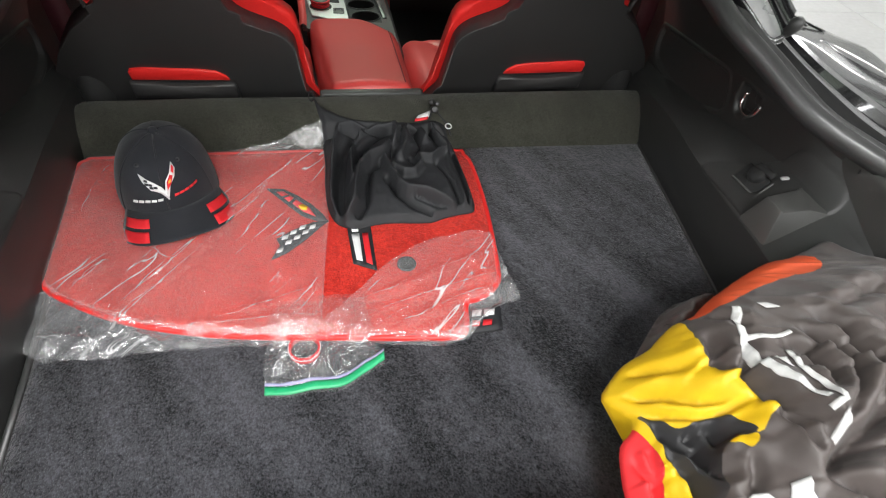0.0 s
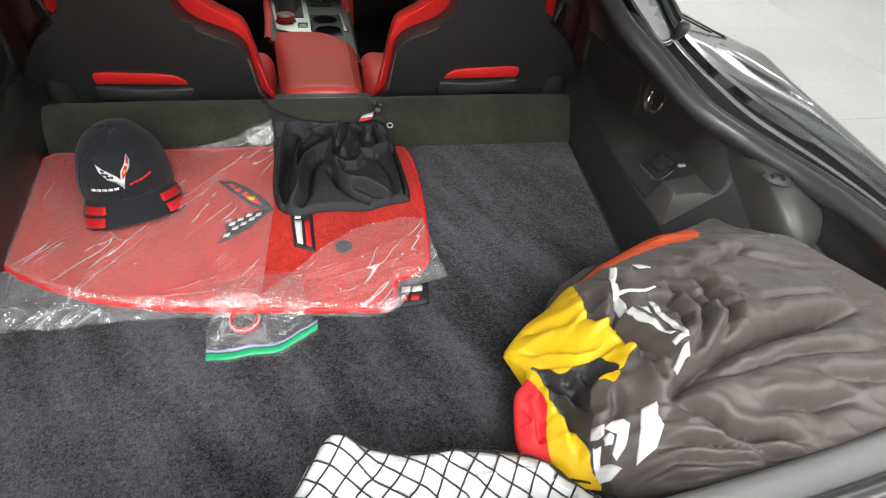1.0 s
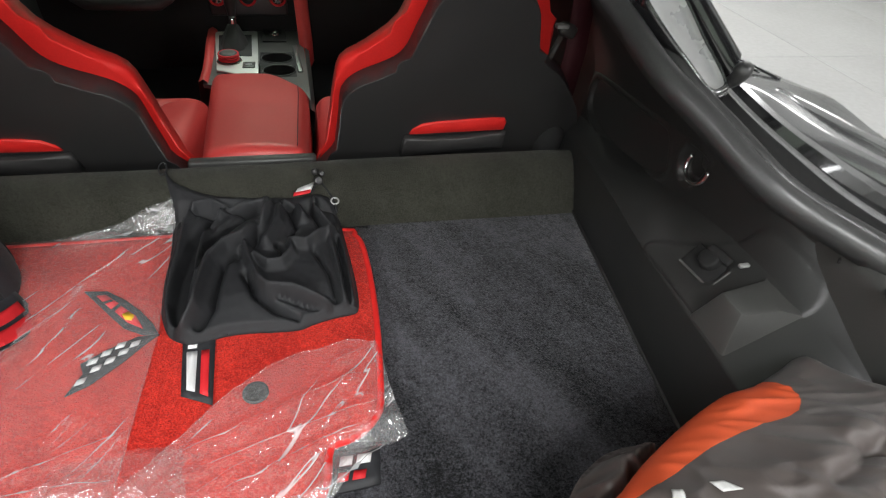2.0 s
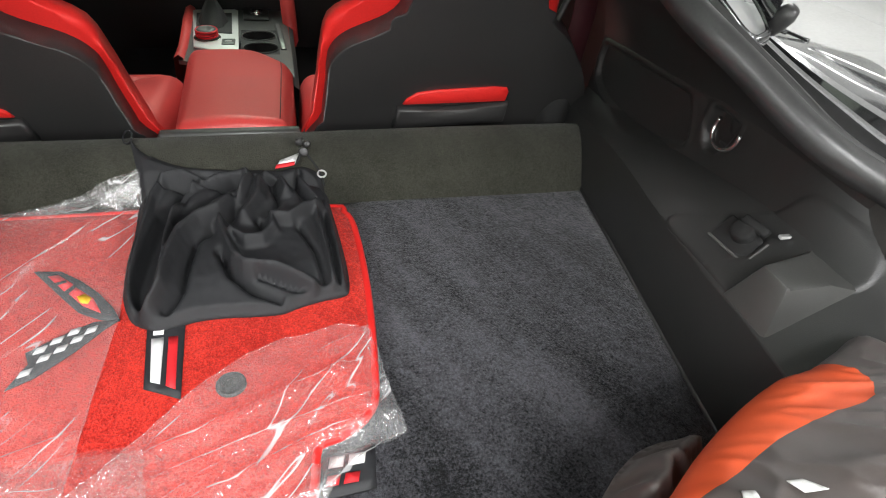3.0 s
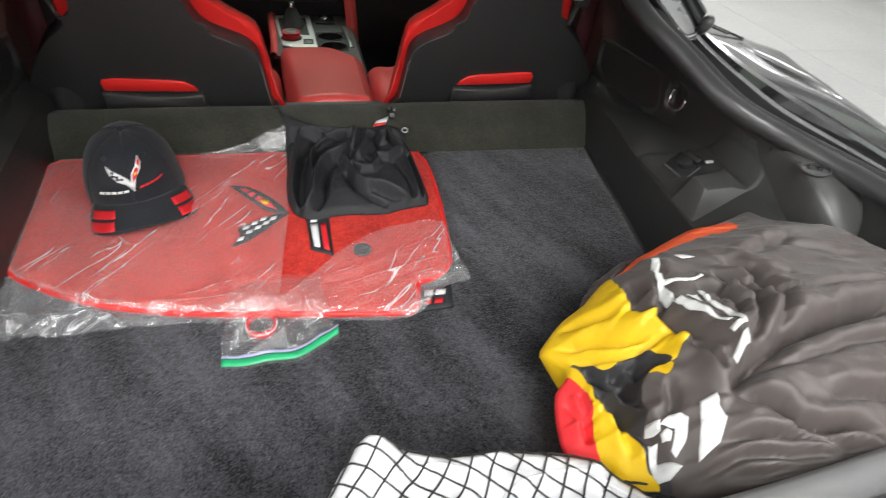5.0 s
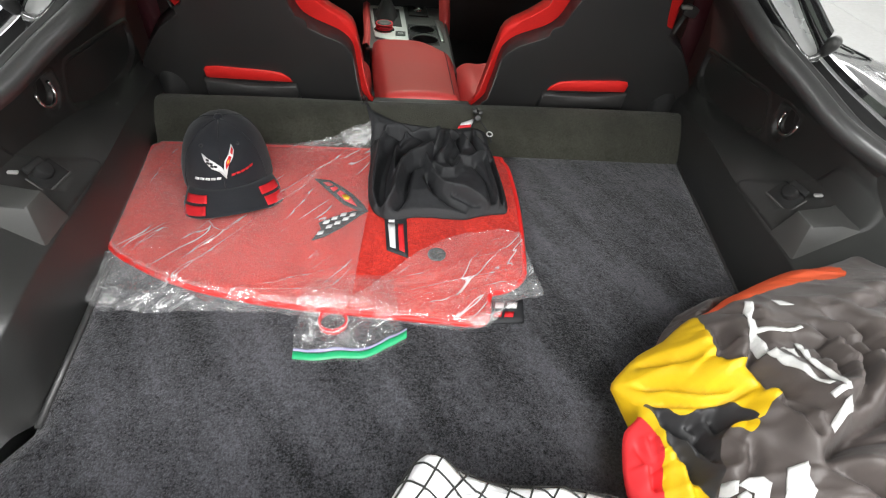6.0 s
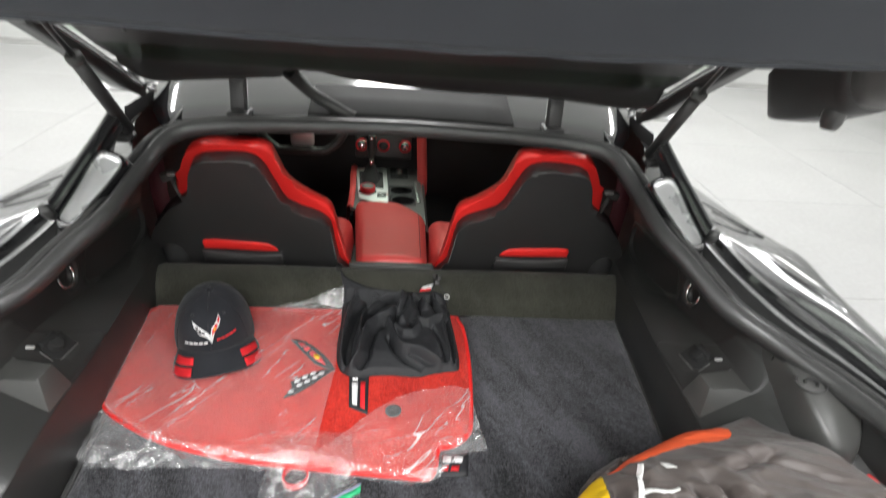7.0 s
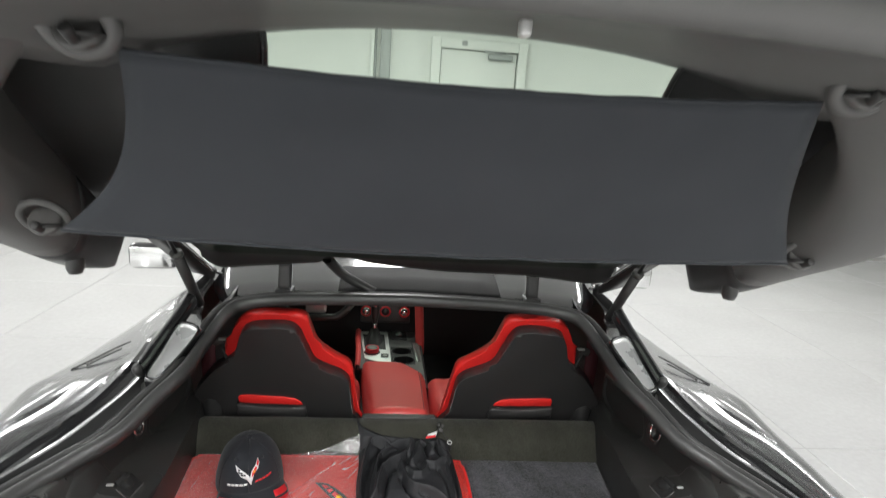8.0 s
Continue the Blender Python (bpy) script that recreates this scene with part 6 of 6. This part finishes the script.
    return max(z + 0.002 * wave(x * 0.8 + y * 0.5, y * 0.7 - x * 0.4, 30, 4) * k + 0.0008 * wave(x, y, 90, 2), g + 0.001)


pouch = thing("drawstring_pouch", (0.0, 1.03, mat_z(0, 1.03)), "crumpled black cloth drawstring pouch", "pouch")


def skirted(outline, height, ground, step, cuts=(), tuck=None):
    """A draped cloth whose rim is turned down to what it lies on."""
    bm = drape(outline, height, step, cuts=cuts)
    rim = [e for e in bm.edges if e.is_boundary]
    ext = bmesh.ops.extrude_edge_only(bm, edges=rim)
    for v in (g for g in ext["geom"] if isinstance(g, bmesh.types.BMVert)):
        if tuck:
            v.co.x += (tuck[0] - v.co.x) * tuck[2]
            v.co.y += (tuck[1] - v.co.y) * tuck[2]
        v.co.z = ground(v.co.x, v.co.y)
    return bm


cloth = skirted(pouch_edge, pouch_z, lambda x, y: max(mat_z(x, y) if y < 1.13 else 0.0, base_z(x, y)) + 0.002, 0.0027)
bmesh.ops.recalc_face_normals(cloth, faces=cloth.faces)
part("pouch_cloth", cloth, M_BLACKCLOTH, pouch, as_is=True)
part("cord_loop", tube([Vector((-0.139 + 0.006 * math.sin(a), 1.228 + 0.012 * math.cos(a), 0.737 + 0.004 * math.cos(a))) for a in [i * math.pi / 6 for i in range(12)]], 0.0014, 6, True), M_BLACKCLOTH, pouch)
cx, cy, cz = 0.104, 1.186, base_z(0.104, 1.186) + 0.012
part("cord_lock", joined(disc(0.007, 0.016, (cx, cy, cz), (60, 20, 0), 14, bevel=0.002), disc(0.005, 0.012, (cx + 0.006, cy + 0.008, cz + 0.008), (50, 30, 0), 12, bevel=0.002), disc(0.006, 0.010, (cx - 0.004, cy + 0.012, cz + 0.010), (20, 70, 0), 12, bevel=0.002)), M_SHELL, pouch, "black plastic cord lock")
part("cord_ring", tube([Vector((0.128 + 0.006 * math.cos(a * math.pi / 8), 1.146 + 0.006 * math.sin(a * math.pi / 8), 0.712 + 0.002 * math.sin(a * math.pi / 8))) for a in range(16)], 0.0014, 6, True), M_SILVER, pouch)
part("cord", tube(spline([(0.092, 1.168, 0.715), (0.104, 1.186, 0.726), (0.116, 1.170, 0.720), (0.126, 1.148, 0.712), (0.130, 1.125, 0.704)], 5), 0.0016, 6), M_BLACKCLOTH, pouch)
decal("care_label", [(0.062, 1.168), (0.090, 1.172), (0.098, 1.186), (0.070, 1.178)], lambda x, y: pouch_z(x, y) if inside((x, y), pouch_edge) else base_z(x, y) + 0.006, 0.004, M_THREAD, pouch, 0.001, "white and red sewn label")
decal("label_band", [(0.062, 1.167), (0.090, 1.171), (0.091, 1.175), (0.064, 1.172)], lambda x, y: pouch_z(x, y) if inside((x, y), pouch_edge) else base_z(x, y) + 0.006, 0.0052, M_CAPRED, pouch, 0.001)

# ---- racing jersey in a heap ----
JERSEY = [(0.217, 0.520), (0.238, 0.544), (0.258, 0.556), (0.280, 0.556), (0.297, 0.566), (0.314, 0.574), (0.332, 0.572), (0.352, 0.584), (0.378, 0.600), (0.428, 0.626), (0.483, 0.647), (0.522, 0.652), (0.573, 0.669), (0.605, 0.678), (0.632, 0.640), (0.652, 0.580), (0.672, 0.530),
          (0.700, 0.485), (0.730, 0.42), (0.735, 0.34), (0.70, 0.275), (0.60, 0.252), (0.458, 0.256), (0.356, 0.259), (0.297, 0.277), (0.268, 0.300), (0.250, 0.318), (0.230, 0.350), (0.208, 0.364), (0.199, 0.382), (0.205, 0.423), (0.216, 0.456), (0.232, 0.468), (0.234, 0.484)]
jersey_edge = [(p.x, p.y) for p in spline([(x, y, 0) for x, y in JERSEY], 3, True)]
# creases between puffed folds: line, depth, width
J_VALLEYS = [
    ([(0.64, 0.428), (0.587, 0.419), (0.508, 0.410), (0.440, 0.397), (0.396, 0.382), (0.355, 0.360), (0.342, 0.347)], 0.026, 0.014), ([(0.405, 0.508), (0.422, 0.475), (0.421, 0.440), (0.402, 0.407), (0.373, 0.386)], 0.015, 0.008),
    ([(0.376, 0.491), (0.398, 0.474), (0.399, 0.446), (0.384, 0.414)], 0.012, 0.006), ([(0.432, 0.527), (0.453, 0.494), (0.457, 0.453), (0.446, 0.419), (0.414, 0.394)], 0.014, 0.010),
    ([(0.330, 0.436), (0.344, 0.415), (0.353, 0.392), (0.354, 0.368)], 0.014, 0.006), ([(0.332, 0.419), (0.341, 0.397), (0.345, 0.367)], 0.012, 0.005),
    ([(0.343, 0.348), (0.366, 0.334), (0.386, 0.323), (0.393, 0.307), (0.417, 0.297), (0.444, 0.295), (0.474, 0.279)], 0.018, 0.006), ([(0.560, 0.318), (0.498, 0.316), (0.471, 0.320), (0.440, 0.325)], 0.014, 0.008),
    ([(0.320, 0.311), (0.353, 0.305), (0.396, 0.292), (0.431, 0.279), (0.465, 0.268)], 0.012, 0.004), ([(0.280, 0.293), (0.334, 0.294), (0.370, 0.280), (0.416, 0.274), (0.466, 0.270)], 0.010, 0.004),
    ([(0.474, 0.484), (0.487, 0.481), (0.502, 0.479)], 0.004, 0.004), ([(0.460, 0.522), (0.499, 0.531), (0.571, 0.559)], 0.008, 0.010), ([(0.342, 0.505), (0.331, 0.470), (0.336, 0.440), (0.350, 0.415)], 0.016, 0.008),
    ([(0.301, 0.393), (0.296, 0.367), (0.287, 0.355)], 0.008, 0.005), ([(0.378, 0.371), (0.430, 0.364), (0.493, 0.375), (0.545, 0.376), (0.62, 0.36)], 0.010, 0.010), ([(0.318, 0.530), (0.313, 0.495), (0.319, 0.472)], 0.010, 0.007),
    ([(0.491, 0.445), (0.546, 0.453), (0.617, 0.449)], 0.008, 0.010), ([(0.312, 0.286), (0.344, 0.272), (0.392, 0.267), (0.443, 0.263)], 0.010, 0.004), ([(0.228, 0.514), (0.266, 0.490), (0.296, 0.462), (0.320, 0.440)], 0.012, 0.008),
    ([(0.250, 0.540), (0.275, 0.515), (0.300, 0.495)], 0.009, 0.007), ([(0.260, 0.399), (0.258, 0.369), (0.258, 0.340)], 0.008, 0.004), ([(0.222, 0.440), (0.228, 0.406), (0.223, 0.375)], 0.014, 0.007), ([(0.236, 0.440), (0.234, 0.400)], 0.010, 0.005),
    ([(0.217, 0.517), (0.237, 0.490), (0.260, 0.467), (0.282, 0.450), (0.306, 0.441), (0.324, 0.438)], 0.012, 0.004), ([(0.250, 0.425), (0.262, 0.389), (0.270, 0.345), (0.272, 0.305)], 0.012, 0.004),
    ([(0.330, 0.560), (0.348, 0.535), (0.352, 0.515)], 0.006, 0.006), ([(0.50, 0.56), (0.56, 0.53), (0.63, 0.50)], 0.006, 0.012), ([(0.52, 0.345), (0.58, 0.335), (0.66, 0.33)], 0.010, 0.008),
]
SLEEVE_EDGE = [(0.333, 0.424), (0.318, 0.410), (0.303, 0.396), (0.293, 0.404), (0.284, 0.398), (0.274, 0.366), (0.270, 0.339), (0.272, 0.305), (0.290, 0.270)]
HOLE = [(0.245, 0.480), (0.261, 0.453), (0.271, 0.444), (0.281, 0.445), (0.300, 0.440), (0.312, 0.408), (0.300, 0.409), (0.291, 0.408), (0.281, 0.399), (0.273, 0.373), (0.265, 0.390), (0.259, 0.413), (0.248, 0.438), (0.247, 0.458)]


LINING_FOLDS = [([(0.248, 0.474), (0.260, 0.448), (0.274, 0.425)], 0.020, 0.005), ([(0.283, 0.440), (0.284, 0.421), (0.280, 0.405)], 0.024, 0.006), ([(0.301, 0.435), (0.302, 0.412)], 0.026, 0.007), ([(0.252, 0.445), (0.264, 0.415), (0.270, 0.392)], 0.018, 0.004)]


def jersey_base(x, y):
    return 0.705 + 0.145 * ease(0.19, 0.37, x) + 0.015 * ease(0.36, 0.5, x) - 0.05 * ease(0.54, 0.66, y + 0.1 * (0.6 - x)) - 0.03 * ease(0.36, 0.27, y)


def puffed(x, y, table):
    """Creases with rounded lips on both sides."""
    out = 0.0
    for pts, deep, w in table:
        best, along, side, n = 9.0, 0.0, 1, len(pts) - 1
        for k in range(n):
            ax, ay = pts[k]
            ux, uy = pts[k + 1][0] - ax, pts[k + 1][1] - ay
            f = min(max(((x - ax) * ux + (y - ay) * uy) / (ux * ux + uy * uy), 0.0), 1.0)
            dist = math.hypot(x - ax - ux * f, y - ay - uy * f)
            if dist < best:
                # the fold on the far side lies over the near one
                upper = 1 if ux * (y - ay) - uy * (x - ax) > 0 else -1
                best, along, side = dist, (k + f) / n, upper if ux > 0 else -upper
        if best < 9 * w:
            thin = max(0.5 * w, 0.0042)
            taper = min(1.0, 6.0 * along * (1 - along) + 0.10)
            out += deep * taper * (0.34 * math.exp(-((best - 2.0 * w) / (1.3 * w)) ** 2) - 0.40 * math.exp(-(best / w) ** 2) - 0.60 * math.exp(-(best / thin) ** 2)
                                   + 0.55 * math.tanh(side * best / thin) * math.exp(-best / (2.6 * w)))
    return out


def jersey_z(x, y):
    z = jersey_base(x, y)
    d = to_edge(x, y, jersey_edge)
    k = ease(0.0, 0.03, d)
    soft_rim = 0.008 + 0.014 * ease(0.26, 0.34, x)
    r = max(0.0, 1 - d / soft_rim)
    z -= 0.9 * soft_rim * (1 - math.sqrt(max(0.0, 1 - r * r)))
    wx, wy = x + 0.004 * wave(x, y, 22, 1), y + 0.004 * wave(x, y, 22, 2)
    z += (0.2 + 0.8 * k) * 1.2 * puffed(wx, wy, J_VALLEYS)
    # the sleeve lies over the dark opening of the collar
    if inside((x, y), HOLE):
        z -= ease(0.0, 0.008, to_edge(x, y, HOLE)) * (0.034 - 0.9 * fold(x, y, LINING_FOLDS) - 0.006 * wave(x * 1.4, y, 55, 3))
    if 0.24 < x < 0.36 and y < 0.43:
        e = min((Vector((x, y)) - Vector(a)).length for a in SLEEVE_EDGE)
        z += 0.010 * math.exp(-(e / 0.012) ** 2)
    fine = 1 - abs(wave(x * 0.45 + y, y * 0.30 - x * 0.30, 40, 4))
    return z + (0.004 * (fine ** 5 - 0.2) + 0.004 * wave(x, y, 9, 5) + 0.0008 * wave(x, y, 60, 7)) * k


J_PANELS = [
    ("orange_panel", [(0.322, 0.562), (0.345, 0.590), (0.378, 0.612), (0.428, 0.640), (0.483, 0.660), (0.522, 0.664), (0.540, 0.630), (0.514, 0.598), (0.468, 0.591), (0.415, 0.582), (0.353, 0.560)], M_ORANGE, "orange-red shoulder panel"),
    ("dark_lining", HOLE, M_DARKJ, "dark grey lining"),
    ("yellow_panel", [(0.205, 0.526), (0.235, 0.56), (0.260, 0.572), (0.284, 0.568), (0.298, 0.582), (0.318, 0.586), (0.309, 0.530), (0.305, 0.500), (0.309, 0.480), (0.318, 0.471), (0.331, 0.462), (0.329, 0.444), (0.334, 0.433), (0.334, 0.421), (0.322, 0.414), (0.311, 0.405), (0.300, 0.440), (0.281, 0.445), (0.271, 0.443), (0.261, 0.453), (0.245, 0.480), (0.233, 0.478)], M_YELLOW, "yellow panel"),
    ("yellow_panel", [(0.290, 0.407), (0.297, 0.412), (0.307, 0.408), (0.311, 0.403), (0.307, 0.397), (0.301, 0.394), (0.297, 0.402)], M_YELLOW, "yellow panel"),
    ("yellow_panel", [(0.236, 0.482), (0.246, 0.462), (0.248, 0.436), (0.245, 0.420), (0.253, 0.403), (0.259, 0.380), (0.262, 0.348), (0.263, 0.320), (0.268, 0.290), (0.240, 0.300), (0.232, 0.340), (0.229, 0.365), (0.237, 0.399), (0.241, 0.424), (0.240, 0.447), (0.233, 0.470)], M_YELLOW, "yellow panel"),
    ("dark_lining", [(0.248, 0.438), (0.259, 0.413), (0.265, 0.390), (0.273, 0.372), (0.268, 0.354), (0.267, 0.334), (0.278, 0.285), (0.268, 0.290), (0.263, 0.321), (0.262, 0.348), (0.260, 0.381), (0.253, 0.404), (0.245, 0.421)], M_DARKJ, "dark grey lining"),
    ("red_panel", [(0.190, 0.470), (0.228, 0.478), (0.240, 0.447), (0.241, 0.424), (0.237, 0.399), (0.229, 0.365), (0.232, 0.335), (0.170, 0.350)], M_REDJ, "red knit panel"),
]
J_PANELS = [(nm, [(p.x, p.y) for p in spline([(x, y, 0) for x, y in pts], 3, True)], mt, lb) for nm, pts, mt, lb in J_PANELS]


def stroke(pts, w):
    """The outline of a drawn line w wide."""
    line = [Vector(p) for p in pts]
    left, right = [], []
    for i, p in enumerate(line):
        d = (line[min(i + 1, len(line) - 1)] - line[max(i - 1, 0)]).normalized()
        n = Vector((-d.y, d.x)) * (w / 2)
        left.append(tuple(p + n))
        right.append(tuple(p - n))
    return left + right[::-1]


PRINTS = [
    stroke([(0.357, 0.548), (0.346, 0.520), (0.341, 0.497), (0.341, 0.472), (0.347, 0.450), (0.355, 0.427), (0.361, 0.408)], 0.0075), stroke([(0.346, 0.503), (0.368, 0.495), (0.389, 0.497)], 0.005),
    [(0.385, 0.548), (0.396, 0.547), (0.405, 0.536), (0.390, 0.538)], stroke([(0.376, 0.477), (0.371, 0.446), (0.375, 0.424), (0.373, 0.402), (0.357, 0.397)], 0.0065), [(0.353, 0.472), (0.366, 0.468), (0.362, 0.453)],
    [(0.361, 0.388), (0.372, 0.394), (0.374, 0.383), (0.363, 0.378), (0.356, 0.370), (0.352, 0.375)], [(0.314, 0.352), (0.329, 0.352), (0.326, 0.340), (0.328, 0.327), (0.318, 0.311), (0.298, 0.304), (0.302, 0.316), (0.310, 0.338)],
    [(0.277, 0.350), (0.288, 0.355), (0.297, 0.351), (0.302, 0.344), (0.293, 0.325), (0.283, 0.317), (0.280, 0.324), (0.289, 0.341), (0.283, 0.344)], [(0.275, 0.342), (0.281, 0.343), (0.285, 0.339), (0.280, 0.331), (0.275, 0.334)],
    [(0.267, 0.341), (0.273, 0.337), (0.272, 0.323), (0.286, 0.308), (0.274, 0.302), (0.266, 0.305), (0.264, 0.312), (0.265, 0.322), (0.265, 0.333)], [(0.270, 0.359), (0.278, 0.353), (0.276, 0.344), (0.273, 0.345), (0.269, 0.351)],
]
jersey = thing("jersey", (0.46, 0.44, 0.59), "crumpled grey racing jersey with yellow, orange and red panels", "jersey")
jb = skirted(jersey_edge, jersey_z, lambda x, y: floor_z(x, y) + 0.004 if x < 0.54 else 0.70, 0.0033, [pts for _, pts, _, _ in J_PANELS], (0.46, 0.45, 0.24))
jb.normal_update()
owner = {}
for f in jb.faces:
    c = f.calc_center_median()
    owner[f] = next((i for i, (_, pts, _, _) in enumerate(J_PANELS) if inside(c, pts)), -1)
jb.verts.index_update()
co = [v.co.copy() for v in jb.verts]


def sub_mesh(faces):
    bm = bmesh.new()
    made = {}
    for f in faces:
        vs = []
        for v in f.verts:
            if v.index not in made:
                made[v.index] = bm.verts.new(co[v.index])
            vs.append(made[v.index])
        bm.faces.new(vs)
    return bm


part("jersey_body", sub_mesh([f for f in jb.faces if owner[f] == -1]), M_GREYJ, jersey, "warm grey satin body")
for i, (nm, pts, mt, lb) in enumerate(J_PANELS):
    group = [f for f in jb.faces if owner[f] == i]
    if group:
        part(nm, sub_mesh(group), mt, jersey, lb)
jb.free()
for pts in PRINTS:
    part("white_print", drape(pts, jersey_z, 0.003, 0.001, 0.0024), M_PRINT, jersey, "", as_is=True)

# the other sleeve's cuff, bunched behind the shoulder
CUFF = [(0.302, 0.584), (0.318, 0.606), (0.342, 0.626), (0.376, 0.640), (0.412, 0.640), (0.424, 0.622), (0.39, 0.590), (0.34, 0.562)]
cuff_edge = [(p.x, p.y) for p in spline([(x, y, 0) for x, y in CUFF], 3, True)]


def cuff_z(x, y):
    d = to_edge(x, y, cuff_edge)
    u, v = 0.80 * x + 0.60 * y, 0.60 * x - 0.80 * y
    pleat = (0.5 + 0.5 * math.sin(u * 260 + 18 * wave(x, y, 20, 3))) ** 1.5
    return 0.735 + 0.040 * ease(0.0, 0.03, d) + 0.012 * pleat * ease(0.0, 0.012, d) + 0.06 * (x - 0.36) + 0.004 * wave(u, v, 40, 6)


part("sleeve_cuff", skirted(cuff_edge, cuff_z, lambda x, y: floor_z(x, y) + 0.004, 0.004), M_GREYJ, jersey, "bunched grey sleeve cuff")

# red garment pushed into the side pocket
RED_LINE2 = [(0.718, 0.560), (0.724, 0.570), (0.733, 0.562), (0.744, 0.552), (0.751, 0.525), (0.755, 0.49), (0.744, 0.44), (0.728, 0.46), (0.720, 0.52)]
red_edge = [(p.x, p.y) for p in spline([(x, y, 0) for x, y in RED_LINE2], 3, True)]


def red_z(x, y):
    d = to_edge(x, y, red_edge)
    return 0.775 + 0.035 * ease(0, 0.03, d) + 0.042 * (1 - abs(wave(x + 0.4 * y, y, 22, 3))) ** 3 + 0.012 * abs(wave(x, y, 60, 3)) + 0.25 * (x - 0.68) - 0.02


garment = thing("red_garment", (0.70, 0.52, 0.72), "bright red folded cloth tucked in the side pocket", "garment")
part("garment_cloth", skirted(red_edge, red_z, lambda x, y: 0.70, 0.008), M_REDJ, garment)

# ---- white bundle under a cargo net ----
BUNDLE = [(-0.112, 0.25), (-0.092, 0.32), (-0.080, 0.360), (-0.048, 0.404), (-0.028, 0.416), (0.012, 0.401), (0.058, 0.387), (0.11, 0.385), (0.184, 0.371), (0.226, 0.351), (0.250, 0.326), (0.284, 0.302), (0.305, 0.27), (0.30, 0.245), (0.10, 0.235)]
bundle_edge = [(p.x, p.y) for p in spline([(x, y, 0) for x, y in BUNDLE], 3, True)]


def bundle_z(x, y):
    """A soft slab standing on the floor; past its rim what lies over it drops steeply."""
    d = to_edge(x, y, bundle_edge)
    if not inside((x, y), bundle_edge):
        return max(0.700 - 2.5 * d, floor_z(x, y) + 0.006)
    r = max(0.0, 1 - d / 0.024)
    crest = 0.022 * math.exp(-((x + 0.030) ** 2 + (y - 0.392) ** 2) / 0.030 ** 2) - 0.012 * ease(0.20, 0.29, x)
    dents = 0.012 * (1 - abs(wave(x, y, 15, 2))) ** 2 + 0.007 * wave(x, y, 34, 5) + 0.003 * abs(wave(x + y, y - x, 60, 1))
    return 0.700 + 0.036 * math.sqrt(max(0.0, 1 - r * r)) + crest + dents * ease(0.0, 0.02, d)


bundle = thing("white_bundle", (0.1, 0.29, floor_z(0.1, 0.29)), "crumpled white plastic-wrapped bundle under a black net", "bundle")
part("bundle_film", skirted(bundle_edge, bundle_z, lambda x, y: floor_z(x, y) + 0.003, 0.006), M_WHITE, bundle)
for pts in ([(-0.06, 0.30), (-0.02, 0.35), (0.03, 0.365), (0.08, 0.35)], [(0.06, 0.29), (0.12, 0.33), (0.19, 0.335), (0.24, 0.30)]):
    part("film_fold", tube([Vector((p.x, p.y, bundle_z(p.x, p.y))) for p in spline([(x, y, 0) for x, y in pts], 6)], 0.0028, 8), M_WHITE, bundle)
net = thing("cargo_net", (0.1, 0.27, floor_z(0.1, 0.27)), "black knotted cargo net stretched over a white bundle", "cargo net")


def net_z(x, y):
    return bundle_z(x, y) + 0.003


def net_cord(start, step, bend):
    """One cord of the mesh, followed for as long as it lies on the bundle."""
    path, runs = [], []
    for j in range(90):
        t = j / 89
        x = start[0] + step[0] * t + bend * math.sin(2.6 * t)
        y = start[1] + step[1] * t
        x, y = x + 0.009 * wave(x, y, 14, 3), y + 0.010 * wave(x, y, 14, 8)
        if y > 0.238 and (inside((x, y), bundle_edge) or to_edge(x, y, bundle_edge) < 0.008):
            path.append(Vector((x, y, net_z(x, y))))
        elif path:
            runs.append(path)
            path = []
    return [r for r in runs + [path] if len(r) > 3]


for k in range(24):
    for run in net_cord((-0.09 + 0.029 * k, 0.46), (-0.20, -0.24), 0.02) + net_cord((-0.30 + 0.031 * k, 0.46), (0.24, -0.24), 0.02):
        part("net_cord", tube(run, 0.0012, 5), M_NET, net)
far_rim = spline([(-0.098, 0.30, 0), (-0.084, 0.360, 0), (-0.050, 0.406, 0), (-0.028, 0.418, 0), (0.012, 0.403, 0), (0.058, 0.389, 0), (0.11, 0.387, 0), (0.184, 0.373, 0), (0.228, 0.353, 0), (0.255, 0.325, 0), (0.290, 0.300, 0), (0.318, 0.262, 0)], 10)
for name, inset, sag in (("net_border", 0.003, 0.003), ("border_cord", 0.009, 0.006)):
    part(name, tube([Vector((p.x, p.y - inset + sag * wave(p.x, 0.3, 45, 2), 0)) + Vector((0, 0, net_z(p.x, p.y - inset + sag * wave(p.x, 0.3, 45, 2)) + 0.001)) for p in far_rim], 0.0013, 6), M_NET, net)
part("net_gather", joined(*[tube(spline([(0.245 + 0.008 * k, 0.325 - 0.006 * k, net_z(0.25, 0.32) + 0.003), (0.280 + 0.006 * k, 0.296 - 0.012 * k, net_z(0.27, 0.29) + 0.006), (0.318 + 0.006 * k, 0.258 - 0.006 * k, 0.690)], 5), 0.0020, 5) for k in range(5)]), M_NET, net)
